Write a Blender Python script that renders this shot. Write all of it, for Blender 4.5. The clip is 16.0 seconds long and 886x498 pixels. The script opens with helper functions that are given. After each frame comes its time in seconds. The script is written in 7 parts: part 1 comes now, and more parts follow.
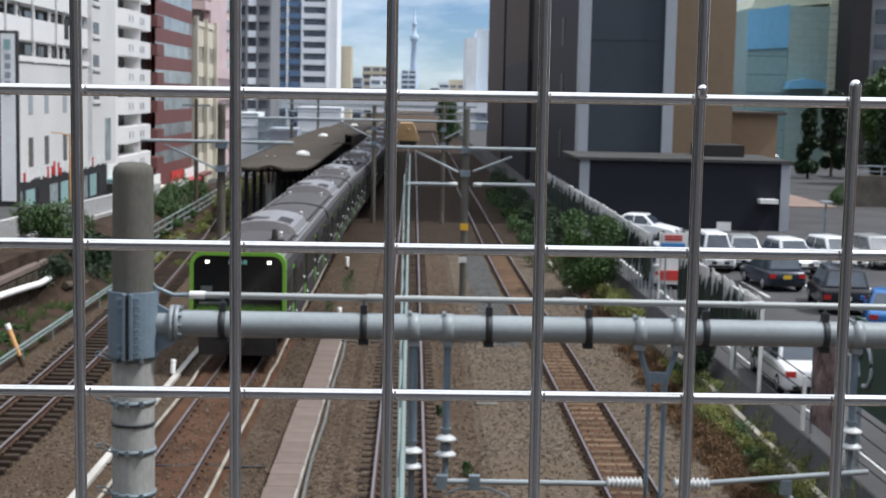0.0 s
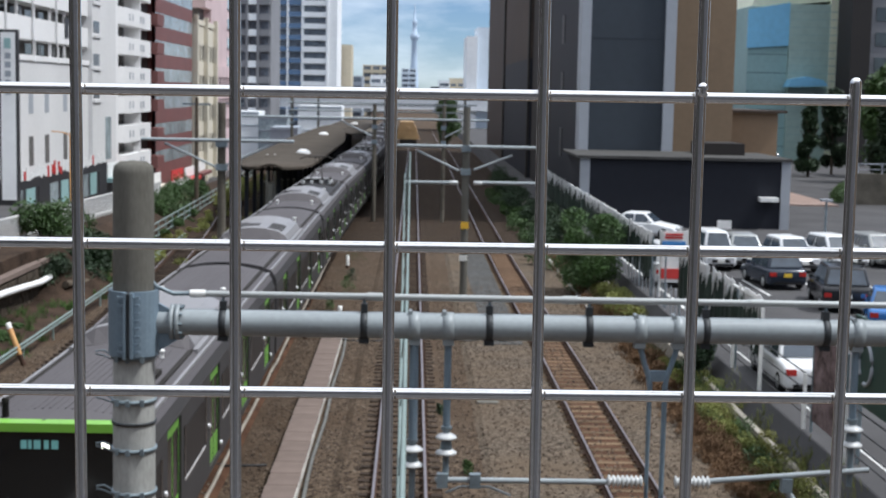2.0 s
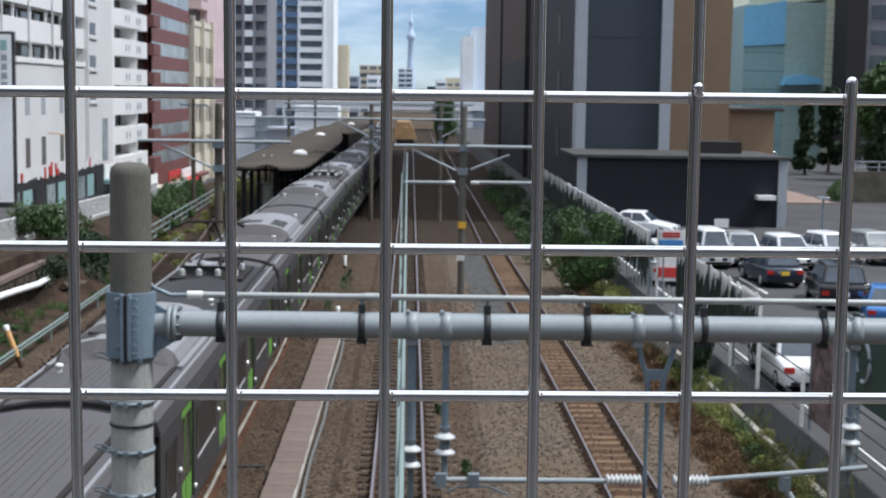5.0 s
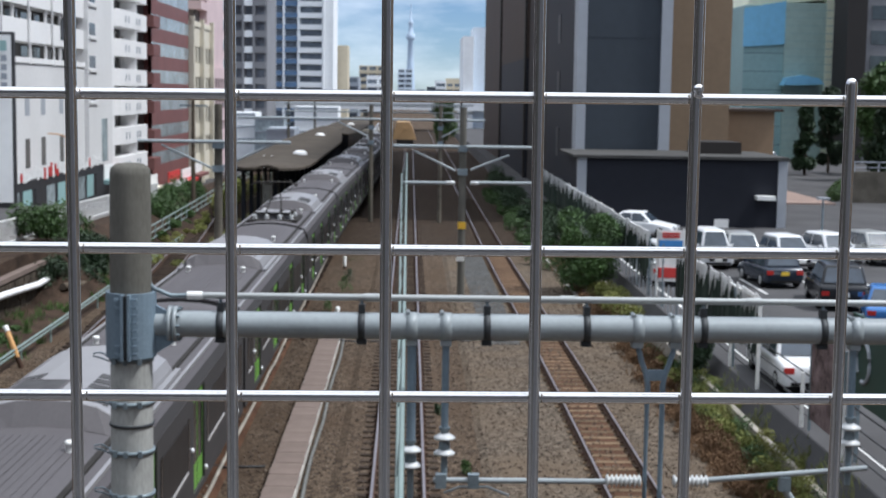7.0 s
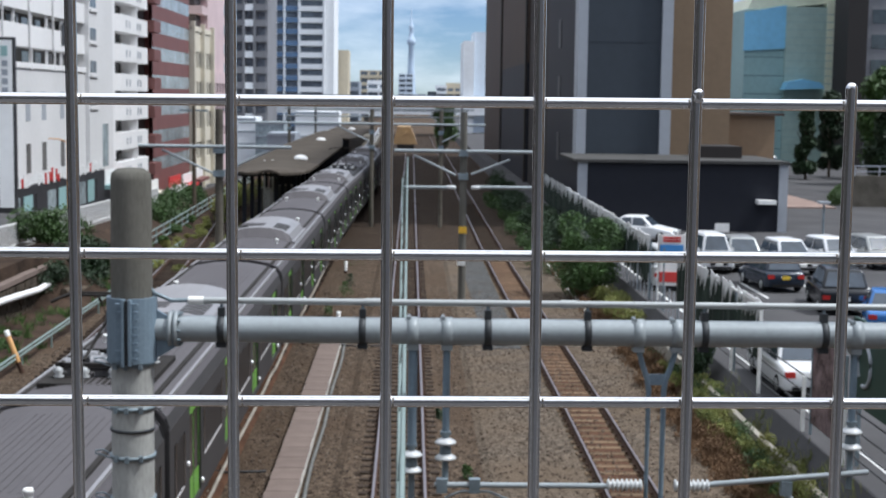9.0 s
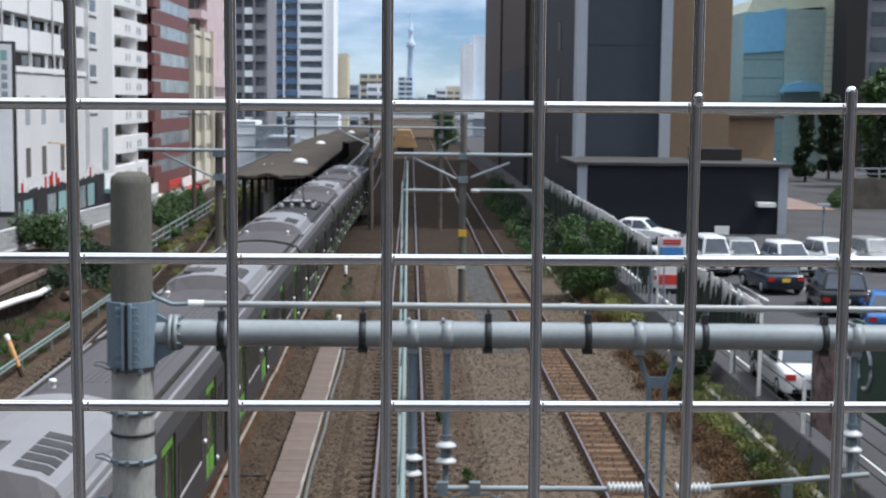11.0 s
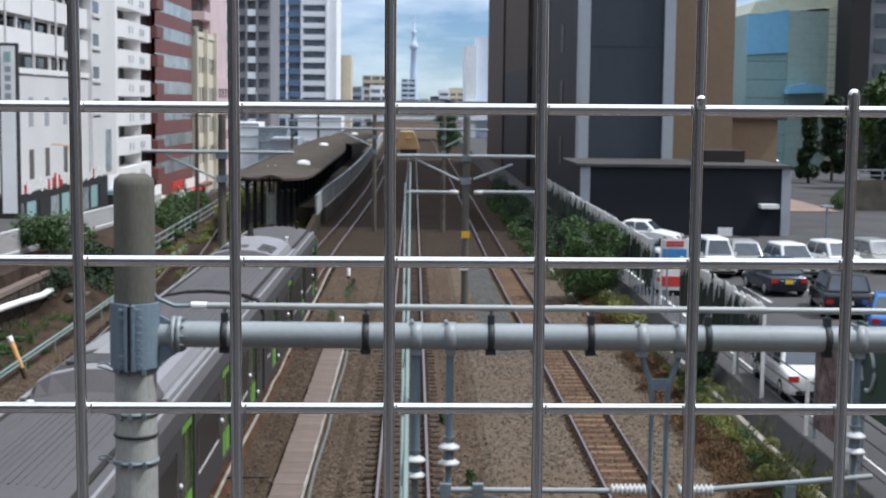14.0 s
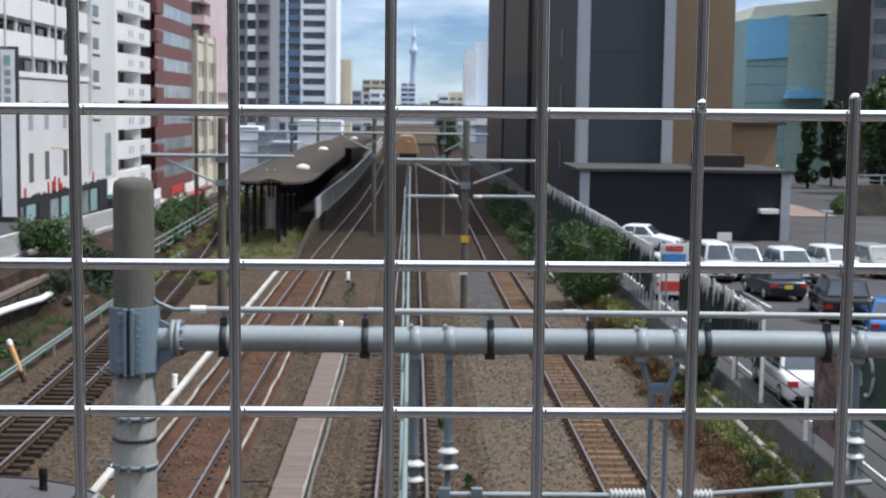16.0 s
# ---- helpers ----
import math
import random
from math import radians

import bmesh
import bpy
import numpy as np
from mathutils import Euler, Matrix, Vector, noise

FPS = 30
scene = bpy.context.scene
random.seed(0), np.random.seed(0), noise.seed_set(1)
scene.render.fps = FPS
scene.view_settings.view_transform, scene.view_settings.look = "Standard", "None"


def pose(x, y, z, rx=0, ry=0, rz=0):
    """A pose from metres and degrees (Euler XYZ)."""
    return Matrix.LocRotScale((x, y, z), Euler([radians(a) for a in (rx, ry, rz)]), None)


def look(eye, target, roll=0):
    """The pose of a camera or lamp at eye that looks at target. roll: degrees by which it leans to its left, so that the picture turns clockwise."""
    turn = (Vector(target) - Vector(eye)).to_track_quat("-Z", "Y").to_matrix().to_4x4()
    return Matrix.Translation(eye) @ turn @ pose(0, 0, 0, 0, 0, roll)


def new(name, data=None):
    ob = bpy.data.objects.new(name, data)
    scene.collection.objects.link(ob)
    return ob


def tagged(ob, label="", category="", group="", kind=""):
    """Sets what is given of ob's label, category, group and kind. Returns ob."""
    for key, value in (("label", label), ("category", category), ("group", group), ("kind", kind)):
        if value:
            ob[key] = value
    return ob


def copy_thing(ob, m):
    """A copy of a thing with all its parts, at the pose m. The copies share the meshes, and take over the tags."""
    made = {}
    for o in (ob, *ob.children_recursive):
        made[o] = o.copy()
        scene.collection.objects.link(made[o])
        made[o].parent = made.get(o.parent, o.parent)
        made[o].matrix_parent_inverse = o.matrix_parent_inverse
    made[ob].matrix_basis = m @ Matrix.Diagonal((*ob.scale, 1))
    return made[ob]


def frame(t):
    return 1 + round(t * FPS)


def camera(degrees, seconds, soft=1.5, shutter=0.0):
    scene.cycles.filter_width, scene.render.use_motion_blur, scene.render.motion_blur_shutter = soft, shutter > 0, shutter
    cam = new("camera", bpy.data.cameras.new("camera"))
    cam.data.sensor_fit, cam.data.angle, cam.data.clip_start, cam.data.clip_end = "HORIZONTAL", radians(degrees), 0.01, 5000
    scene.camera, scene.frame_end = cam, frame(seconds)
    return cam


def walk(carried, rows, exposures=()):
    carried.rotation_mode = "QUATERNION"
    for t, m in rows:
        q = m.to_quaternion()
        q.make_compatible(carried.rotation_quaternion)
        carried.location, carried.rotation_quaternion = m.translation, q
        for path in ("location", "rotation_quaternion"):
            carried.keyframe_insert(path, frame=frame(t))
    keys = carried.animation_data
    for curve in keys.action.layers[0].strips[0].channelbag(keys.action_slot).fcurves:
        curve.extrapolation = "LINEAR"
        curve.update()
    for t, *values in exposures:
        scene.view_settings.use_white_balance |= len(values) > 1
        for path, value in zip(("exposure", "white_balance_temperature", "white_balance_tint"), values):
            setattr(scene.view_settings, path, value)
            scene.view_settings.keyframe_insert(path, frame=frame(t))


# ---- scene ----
# The camera is held by hand behind a bridge fence: it hardly moves.
cam = camera(34.16, 16.0, soft=1.15)
cam.data.dof.use_dof = True
cam.data.dof.focus_distance = 1.0
cam.data.dof.aperture_fstop = 33.0


def aim(x, y, z, yaw, pitch, roll):
    """yaw to the right and pitch downwards, in degrees."""
    a, p = radians(yaw), radians(pitch)
    way = Vector((math.sin(a) * math.cos(p), math.cos(a) * math.cos(p), -math.sin(p)))
    eye = Vector((x, y, z))
    return look(eye, eye + 10 * way, roll)


PATH = [
    (0.0, -0.0012, -0.0009, 8.5568, 1.274, 6.122, 1.218),
    (0.5, -0.0013, -0.0007, 8.5566, 1.279, 6.158, 1.204),
    (1.0, -0.0012, -0.0010, 8.5570, 1.279, 6.189, 1.201),
    (1.5, -0.0009, 0.0002, 8.5569, 1.264, 6.162, 1.182),
    (2.0, -0.0010, 0.0001, 8.5567, 1.258, 6.183, 1.164),
    (2.5, -0.0012, 0.0011, 8.5570, 1.246, 6.224, 1.151),
    (3.0, -0.0006, 0.0002, 8.5570, 1.261, 6.250, 1.085),
    (3.5, -0.0003, 0.0009, 8.5576, 1.298, 6.266, 1.015),
    (4.0, -0.0001, 0.0031, 8.5573, 1.320, 6.248, 0.940),
    (6.5, -0.0001, 0.0008, 8.5584, 1.369, 6.138, 0.859),
    (7.0, -0.0004, 0.0013, 8.5583, 1.368, 6.173, 0.874),
    (7.5, -0.0005, 0.0024, 8.5582, 1.365, 6.211, 0.872),
    (8.0, -0.0003, 0.0013, 8.5585, 1.362, 6.143, 0.843),
    (8.5, -0.0007, -0.0005, 8.5586, 1.342, 6.059, 0.830),
    (9.0, -0.0003, 0.0005, 8.5586, 1.332, 5.993, 0.798),
    (11.5, -0.0004, 0.0011, 8.5595, 1.328, 5.864, 0.665),
    (12.0, -0.0002, 0.0009, 8.5597, 1.314, 5.896, 0.660),
    (12.5, -0.0000, -0.0000, 8.5600, 1.290, 5.900, 0.650),
    (13.0, -0.0000, 0.0001, 8.5600, 1.264, 5.900, 0.675),
    (13.5, -0.0002, -0.0001, 8.5599, 1.230, 5.887, 0.673),
    (14.0, -0.0003, 0.0002, 8.5600, 1.212, 5.805, 0.668),
    (14.5, -0.0007, 0.0001, 8.5600, 1.200, 5.737, 0.695),
    (15.0, -0.0003, 0.0002, 8.5603, 1.211, 5.649, 0.668),
    (15.5, -0.0008, 0.0015, 8.5601, 1.222, 5.613, 0.711),
    (16.0, -0.0006, 0.0024, 8.5593, 1.233, 5.632, 0.777),
]
walk(cam, [(t, aim(*p)) for t, *p in PATH],
     [(0.0, 0.08, 6150, 9), (6.0, 0.09, 6000, 9), (16.0, 0.12, 6020, 9)])

# ---- light: high thin cloud, sun high over the car-park side ----
SUN_ELEV, SUN_AZ = radians(58), radians(100)     # azimuth from +y towards +x
world = bpy.data.worlds.new("sky")
scene.world = world
world.use_nodes = True
wn, wl = world.node_tree.nodes, world.node_tree.links
wn.clear()
w_out, w_bg, w_sky = wn.new("ShaderNodeOutputWorld"), wn.new("ShaderNodeBackground"), wn.new("ShaderNodeTexSky")
w_sky.sky_type, w_sky.sun_disc = "NISHITA", False
w_sky.sun_elevation, w_sky.sun_rotation = SUN_ELEV, SUN_AZ
w_sky.altitude, w_sky.air_density, w_sky.dust_density, w_sky.ozone_density = 2500.0, 1.0, 0.0, 1.5
w_co, w_map = wn.new("ShaderNodeTexCoord"), wn.new("ShaderNodeMapping")
w_map.inputs["Scale"].default_value = (1.6, 1.6, 7.0)
w_no, w_ramp, w_mix = wn.new("ShaderNodeTexNoise"), wn.new("ShaderNodeValToRGB"), wn.new("ShaderNodeMixRGB")
w_no.inputs["Scale"].default_value, w_no.inputs["Detail"].default_value = 2.6, 7.0
w_no.inputs["Roughness"].default_value = 0.62
w_ramp.color_ramp.elements[0].position, w_ramp.color_ramp.elements[1].position = 0.38, 0.84
w_mix.inputs["Color2"].default_value = (18.0, 18.3, 18.9, 1)
wl.new(w_co.outputs["Generated"], w_map.inputs["Vector"])
wl.new(w_map.outputs["Vector"], w_no.inputs["Vector"])
wl.new(w_no.outputs["Fac"], w_ramp.inputs["Fac"])
# broken cloud low down, a bright cloud deck higher up
w_sep, w_rng, w_max = wn.new("ShaderNodeSeparateXYZ"), wn.new("ShaderNodeMapRange"), wn.new("ShaderNodeMath")
w_rng.inputs["From Min"].default_value, w_rng.inputs["From Max"].default_value = 0.15, 0.8
w_max.operation = "MAXIMUM"
wl.new(w_co.outputs["Generated"], w_sep.inputs["Vector"])
wl.new(w_sep.outputs["Z"], w_rng.inputs["Value"])
wl.new(w_rng.outputs["Result"], w_max.inputs[0])
wl.new(w_ramp.outputs["Color"], w_max.inputs[1])
wl.new(w_max.outputs[0], w_mix.inputs["Fac"])
w_tint = wn.new("ShaderNodeMixRGB")
w_tint.blend_type = "MULTIPLY"
w_tint.inputs["Fac"].default_value, w_tint.inputs["Color2"].default_value = 1.0, (0.84, 0.98, 1.22, 1)
wl.new(w_sky.outputs["Color"], w_tint.inputs["Color1"])
wl.new(w_tint.outputs["Color"], w_mix.inputs["Color1"])
wl.new(w_mix.outputs["Color"], w_bg.inputs["Color"])
w_bg.inputs["Strength"].default_value = 0.070
wl.new(w_bg.outputs["Background"], w_out.inputs["Surface"])

sun = new("sun", bpy.data.lights.new("sun", "SUN"))
sun.data.energy, sun.data.angle, sun.data.color = 3.4, radians(5), (1.0, 0.97, 0.93)
sun.matrix_world = look((60, 30, 120), (60 - math.sin(SUN_AZ), 30 - math.cos(SUN_AZ), 120 - math.tan(SUN_ELEV)))


# ---- materials ----
def mat(name, base, rough=0.6, metal=0.0, vary=0.25, scale=3.0, fine=40.0, bump=0.0, bump_scale=60.0, per_object=0.0,
        second=None, stretch=(1, 1, 1), emit=None, spec=None):
    """A Principled surface with stains at one scale, grain at another, and a fine relief."""
    m = bpy.data.materials.new(name)
    m.use_nodes = True
    n, l = m.node_tree.nodes, m.node_tree.links
    b = n["Principled BSDF"]
    b.inputs["Roughness"].default_value, b.inputs["Metallic"].default_value = rough, metal
    if spec is None and rough >= 0.8:
        spec = 0.15
    if spec is not None:
        b.inputs["Specular IOR Level"].default_value = spec
    co, mp = n.new("ShaderNodeTexCoord"), n.new("ShaderNodeMapping")
    mp.inputs["Scale"].default_value = stretch
    l.new(co.outputs["Object"], mp.inputs["Vector"])
    big, small = n.new("ShaderNodeTexNoise"), n.new("ShaderNodeTexNoise")
    big.inputs["Scale"].default_value, small.inputs["Scale"].default_value = scale, fine
    big.inputs["Detail"].default_value, small.inputs["Detail"].default_value = 5, 3
    l.new(mp.outputs["Vector"], big.inputs["Vector"])
    l.new(mp.outputs["Vector"], small.inputs["Vector"])
    add = n.new("ShaderNodeMath")
    add.operation = "MULTIPLY_ADD"
    add.inputs[1].default_value = 0.6
    l.new(big.outputs["Fac"], add.inputs[0])
    half = n.new("ShaderNodeMath")
    half.operation = "MULTIPLY"
    half.inputs[1].default_value = 0.4
    l.new(small.outputs["Fac"], half.inputs[0])
    l.new(half.outputs[0], add.inputs[2])
    ramp = n.new("ShaderNodeValToRGB")
    ramp.color_ramp.elements[0].position, ramp.color_ramp.elements[1].position = 0.33, 0.67
    lo = [c * (1 - vary) for c in base]
    hi = list(second) if second else [min(1, c * (1 + vary)) for c in base]
    ramp.color_ramp.elements[0].color, ramp.color_ramp.elements[1].color = (*lo, 1), (*hi, 1)
    l.new(add.outputs[0], ramp.inputs["Fac"])
    out = ramp.outputs["Color"]
    if per_object:
        info, hsv, rng = n.new("ShaderNodeObjectInfo"), n.new("ShaderNodeHueSaturation"), n.new("ShaderNodeMapRange")
        rng.inputs["To Min"].default_value, rng.inputs["To Max"].default_value = 1 - per_object, 1 + per_object
        l.new(info.outputs["Random"], rng.inputs["Value"])
        l.new(rng.outputs["Result"], hsv.inputs["Value"])
        l.new(out, hsv.inputs["Color"])
        out = hsv.outputs["Color"]
    l.new(out, b.inputs["Base Color"])
    if bump:
        bn, bp = n.new("ShaderNodeTexNoise"), n.new("ShaderNodeBump")
        bn.inputs["Scale"].default_value, bn.inputs["Detail"].default_value = bump_scale, 4
        l.new(mp.outputs["Vector"], bn.inputs["Vector"])
        bp.inputs["Strength"].default_value, bp.inputs["Distance"].default_value = bump, 0.02
        l.new(bn.outputs["Fac"], bp.inputs["Height"])
        l.new(bp.outputs["Normal"], b.inputs["Normal"])
    if emit:
        b.inputs["Emission Color"].default_value = (*emit[:3], 1)
        b.inputs["Emission Strength"].default_value = emit[3]
    return m


def glass_dark(name, tint, rough=0.05, spec=0.6):
    """A pane with a dark interior behind it."""
    return mat(name, tint, rough, 0.0, 0.5, 0.35, 2.0, spec=spec)


def stones(name, c1, c2, c3, size):
    """Broken stone: each piece has a tone of its own, with dark gaps between."""
    m = bpy.data.materials.new(name)
    m.use_nodes = True
    n, l = m.node_tree.nodes, m.node_tree.links
    b = n["Principled BSDF"]
    b.inputs["Roughness"].default_value = 0.95
    b.inputs["Specular IOR Level"].default_value = 0.12
    co = n.new("ShaderNodeTexCoord")
    vo, big = n.new("ShaderNodeTexVoronoi"), n.new("ShaderNodeTexNoise")
    vo.inputs["Scale"].default_value = 1 / size
    big.inputs["Scale"].default_value, big.inputs["Detail"].default_value = 0.35, 6
    l.new(co.outputs["Object"], vo.inputs["Vector"])
    l.new(co.outputs["Object"], big.inputs["Vector"])
    tone, patch, mix = n.new("ShaderNodeValToRGB"), n.new("ShaderNodeValToRGB"), n.new("ShaderNodeMixRGB")
    tone.color_ramp.elements[0].color, tone.color_ramp.elements[1].color = (*c1, 1), (*c2, 1)
    sep = n.new("ShaderNodeSeparateColor")
    l.new(vo.outputs["Color"], sep.inputs["Color"])
    l.new(sep.outputs["Red"], tone.inputs["Fac"])
    patch.color_ramp.elements[0].position, patch.color_ramp.elements[1].position = 0.42, 0.66
    patch.color_ramp.elements[0].color, patch.color_ramp.elements[1].color = (0, 0, 0, 1), (0.75, 0.75, 0.75, 1)
    l.new(big.outputs["Fac"], patch.inputs["Fac"])
    mix.inputs["Color2"].default_value = (*c3, 1)
    l.new(patch.outputs["Color"], mix.inputs["Fac"])
    l.new(tone.outputs["Color"], mix.inputs["Color1"])
    l.new(mix.outputs["Color"], b.inputs["Base Color"])
    bp = n.new("ShaderNodeBump")
    bp.inputs["Strength"].default_value, bp.inputs["Distance"].default_value = 1.0, size * 0.5
    bp.invert = True
    l.new(vo.outputs["Distance"], bp.inputs["Height"])
    l.new(bp.outputs["Normal"], b.inputs["Normal"])
    return m


M = {}
M["conduit_dusty"] = mat("dusty_conduit", (0.125, 0.125, 0.115), 0.75, 0.0, 0.35, 2, 25)
M["conduit"] = mat("pale_conduit", (0.409, 0.428, 0.428), 0.4, 0.2, 0.08, 3, 30)
M["steel_bar"] = mat("stainless_bar", (0.80, 0.79, 0.78), 0.24, 1.0, 0.08, 25, 220, stretch=(1, 1, 0.2))
M["galv"] = mat("galvanised_pipe", (0.313, 0.348, 0.365), 0.42, 0.0, 0.12, 1.6, 22, 0.04, 90)
M["galv_dark"] = mat("galvanised_fitting", (0.23, 0.28, 0.31), 0.5, 0.4, 0.25, 4, 40, 0.08, 90)
M["sleeve"] = mat("blue_grey_steel", (0.224, 0.296, 0.360), 0.5, 0.3, 0.15, 3, 30, 0.06, 60)
M["black_fit"] = mat("dark_clamp", (0.045, 0.05, 0.055), 0.55, 0.3, 0.3, 8, 60)
M["concrete"] = mat("weathered_concrete", (0.118, 0.112, 0.096), 0.9, 0, 0.15, 2.6, 40, 0.10, 70, second=(0.164, 0.158, 0.140), stretch=(1, 1, 0.3))
M["concrete_pole"] = mat("smooth_pole_concrete", (0.328, 0.328, 0.307), 0.75, 0, 0.25, 3.2, 40, 0.06, 70, second=(0.459, 0.463, 0.443), stretch=(1, 1, 0.3))
M["concrete_pale"] = mat("pale_concrete", (0.48, 0.46, 0.42), 0.9, 0, 0.25, 0.8, 20, 0.15, 60)
M["concrete_dark"] = mat("stained_concrete", (0.120, 0.108, 0.088), 0.95, 0, 0.45, 0.7, 12, 0.3, 30)
M["porcelain"] = mat("white_porcelain", (0.600, 0.615, 0.615), 0.18, 0, 0.04, 5, 40)
M["rail_top"] = mat("worn_rail_head", (0.36, 0.33, 0.345), 0.42, 0.85, 0.12, 3, 40)
M["rail_side"] = mat("rusty_rail", (0.085, 0.052, 0.038), 0.85, 0.2, 0.35, 3, 60, 0.2, 80)
M["sleeper_wood"] = mat("old_wood_sleeper", (0.051, 0.037, 0.028), 0.95, 0, 0.35, 2, 30, 0.3, 40, per_object=0.3, stretch=(0.3, 2, 1))
M["sleeper_warm"] = mat("pale_wood_sleeper", (0.150, 0.105, 0.066), 0.95, 0, 0.3, 2, 30, 0.3, 40, per_object=0.3, stretch=(0.3, 2, 1))
M["ballast"] = stones("ballast", (0.020, 0.013, 0.009), (0.147, 0.108, 0.076), (0.073, 0.049, 0.032), 0.075)
M["ballast_rust"] = mat("rust_stained_ballast", (0.081, 0.042, 0.025), 0.95, 0, 0.45, 1.2, 26, 0.9, 30)
M["ballast_grey"] = stones("grey_ballast", (0.037, 0.029, 0.021), (0.181, 0.144, 0.110), (0.121, 0.089, 0.061), 0.08)
M["ballast_slate"] = stones("slate_grey_ballast", (0.030, 0.030, 0.030), (0.132, 0.132, 0.129), (0.072, 0.066, 0.060), 0.07)
# far ballast: shade of the station stretch is put into the colour
M["ballast_far"] = stones("shade_toned_ballast", (0.011, 0.008, 0.006), (0.075, 0.054, 0.039), (0.037, 0.025, 0.017), 0.09)
M["trough"] = mat("pinkish_concrete_lid", (0.172, 0.133, 0.115), 0.9, 0, 0.16, 1.5, 25, 0.1, 60, per_object=0.05)
M["dirty_white"] = mat("dirty_white_paint", (0.320, 0.292, 0.248), 0.8, 0, 0.35, 1.5, 18)
M["paint_white"] = mat("white_paint", (0.829, 0.829, 0.806), 0.5, 0, 0.12, 2, 20)
M["asphalt"] = mat("asphalt", (0.077, 0.075, 0.077), 0.9, 0, 0.25, 0.3, 30, 0.2, 60)
M["green_wire"] = mat("verdigris_wire", (0.247, 0.315, 0.300), 0.5, 0.3, 0.12, 4, 30)
M["cable_black"] = mat("black_cable", (0.03, 0.03, 0.032), 0.6)
M["dirt_pale"] = mat("weedy_pale_earth", (0.090, 0.069, 0.045), 1.0, 0, 0.4, 0.9, 9, 0.5, 14, second=(0.120, 0.114, 0.054))
M["dirt"] = mat("earth_bank", (0.030, 0.020, 0.014), 1.0, 0, 0.55, 0.9, 9, 0.8, 14, second=(0.070, 0.046, 0.032))
# train
M["roof"] = mat("train_roof_grey", (0.092, 0.085, 0.089), 0.6, 0.0, 0.10, 0.7, 18, stretch=(1, 0.3, 1), spec=0.2)
M["roof_coat"] = mat("black_grey_roof_coat", (0.036, 0.035, 0.038), 0.62, 0.0, 0.25, 0.7, 14, stretch=(1, 0.3, 1), spec=0.2)
M["roof_pale"] = mat("train_cooler_pale_grey", (0.260, 0.255, 0.264), 0.40, 0.1, 0.08, 0.9, 18)
M["side"] = mat("brushed_train_side", (0.060, 0.057, 0.057), 0.55, 0.15, 0.10, 0.6, 30, stretch=(1, 1, 4), spec=0.15)
M["lime"] = mat("lime_green_paint", (0.20, 0.46, 0.06), 0.32, 0, 0.05, 2, 30)
M["train_glass"] = glass_dark("train_window_glass", (0.008, 0.009, 0.010), 0.15, 0.12)
M["face_black"] = mat("black_glass_front", (0.010, 0.012, 0.014), 0.08, 0, 0.2, 1, 10)
M["rubber"] = mat("black_rubber", (0.018, 0.018, 0.019), 0.8)
M["lamp_on"] = mat("headlamp_lit", (0.9, 0.9, 0.8), 0.3, emit=(1.0, 0.93, 0.72, 5.0))
M["led"] = mat("destination_glow", (0.1, 0.2, 0.2), 0.4, emit=(0.30, 0.75, 0.72, 0.2))
M["chrome"] = mat("polished_metal", (0.85, 0.85, 0.85), 0.12, 1.0, 0.03)
M["underframe"] = mat("dusty_underframe", (0.035, 0.032, 0.03), 0.85, 0.2, 0.3, 2, 20)


# ---- mesh helpers ----
def box(bm, x0, x1, y0, y1, z0, z1):
    v = [bm.verts.new(p) for p in ((x0, y0, z0), (x1, y0, z0), (x1, y1, z0), (x0, y1, z0),
                                   (x0, y0, z1), (x1, y0, z1), (x1, y1, z1), (x0, y1, z1))]
    for f in ((3, 2, 1, 0), (4, 5, 6, 7), (0, 1, 5, 4), (1, 2, 6, 5), (2, 3, 7, 6), (3, 0, 4, 7)):
        bm.faces.new([v[i] for i in f])
    return v


def bevel(bm, width, segments=2, angle=35):
    edges = [e for e in bm.edges if len(e.link_faces) == 2 and e.calc_face_angle(0) > radians(angle)]
    bmesh.ops.bevel(bm, geom=edges, offset=width, segments=segments, affect="EDGES", profile=0.5)


def cap(bm, ring):
    """A flat end with corners of its own, so that the round side stays evenly shaded."""
    bm.faces.new([bm.verts.new(v.co) for v in ring])


def tube(bm, a, b, r, r2=None, sides=16, caps=True):
    """A round bar from a to b."""
    a, b = Vector(a), Vector(b)
    q = (b - a).to_track_quat("Z", "Y")
    r2 = r if r2 is None else r2
    rings = []
    for p, rad in ((a, r), (b, r2)):
        rings.append([bm.verts.new(p + q @ Vector((rad * math.cos(2 * math.pi * i / sides), rad * math.sin(2 * math.pi * i / sides), 0)))
                      for i in range(sides)])
    for i in range(sides):
        f = bm.faces.new((rings[0][i], rings[0][(i + 1) % sides], rings[1][(i + 1) % sides], rings[1][i]))
        f.smooth = True
    if caps:
        cap(bm, rings[0][::-1])
        cap(bm, rings[1])


def hose(bm, pts, r, sides=8):
    """A bent bar through points."""
    pts = [Vector(p) for p in pts]
    rings = []
    for i, p in enumerate(pts):
        d = pts[min(i + 1, len(pts) - 1)] - pts[max(i - 1, 0)]
        q = d.to_track_quat("Z", "Y")
        rings.append([bm.verts.new(p + q @ Vector((r * math.cos(2 * math.pi * k / sides), r * math.sin(2 * math.pi * k / sides), 0)))
                      for k in range(sides)])
    for a, b in zip(rings, rings[1:]):
        for k in range(sides):
            f = bm.faces.new((a[k], a[(k + 1) % sides], b[(k + 1) % sides], b[k]))
            f.smooth = True
    cap(bm, rings[0][::-1])
    cap(bm, rings[-1])


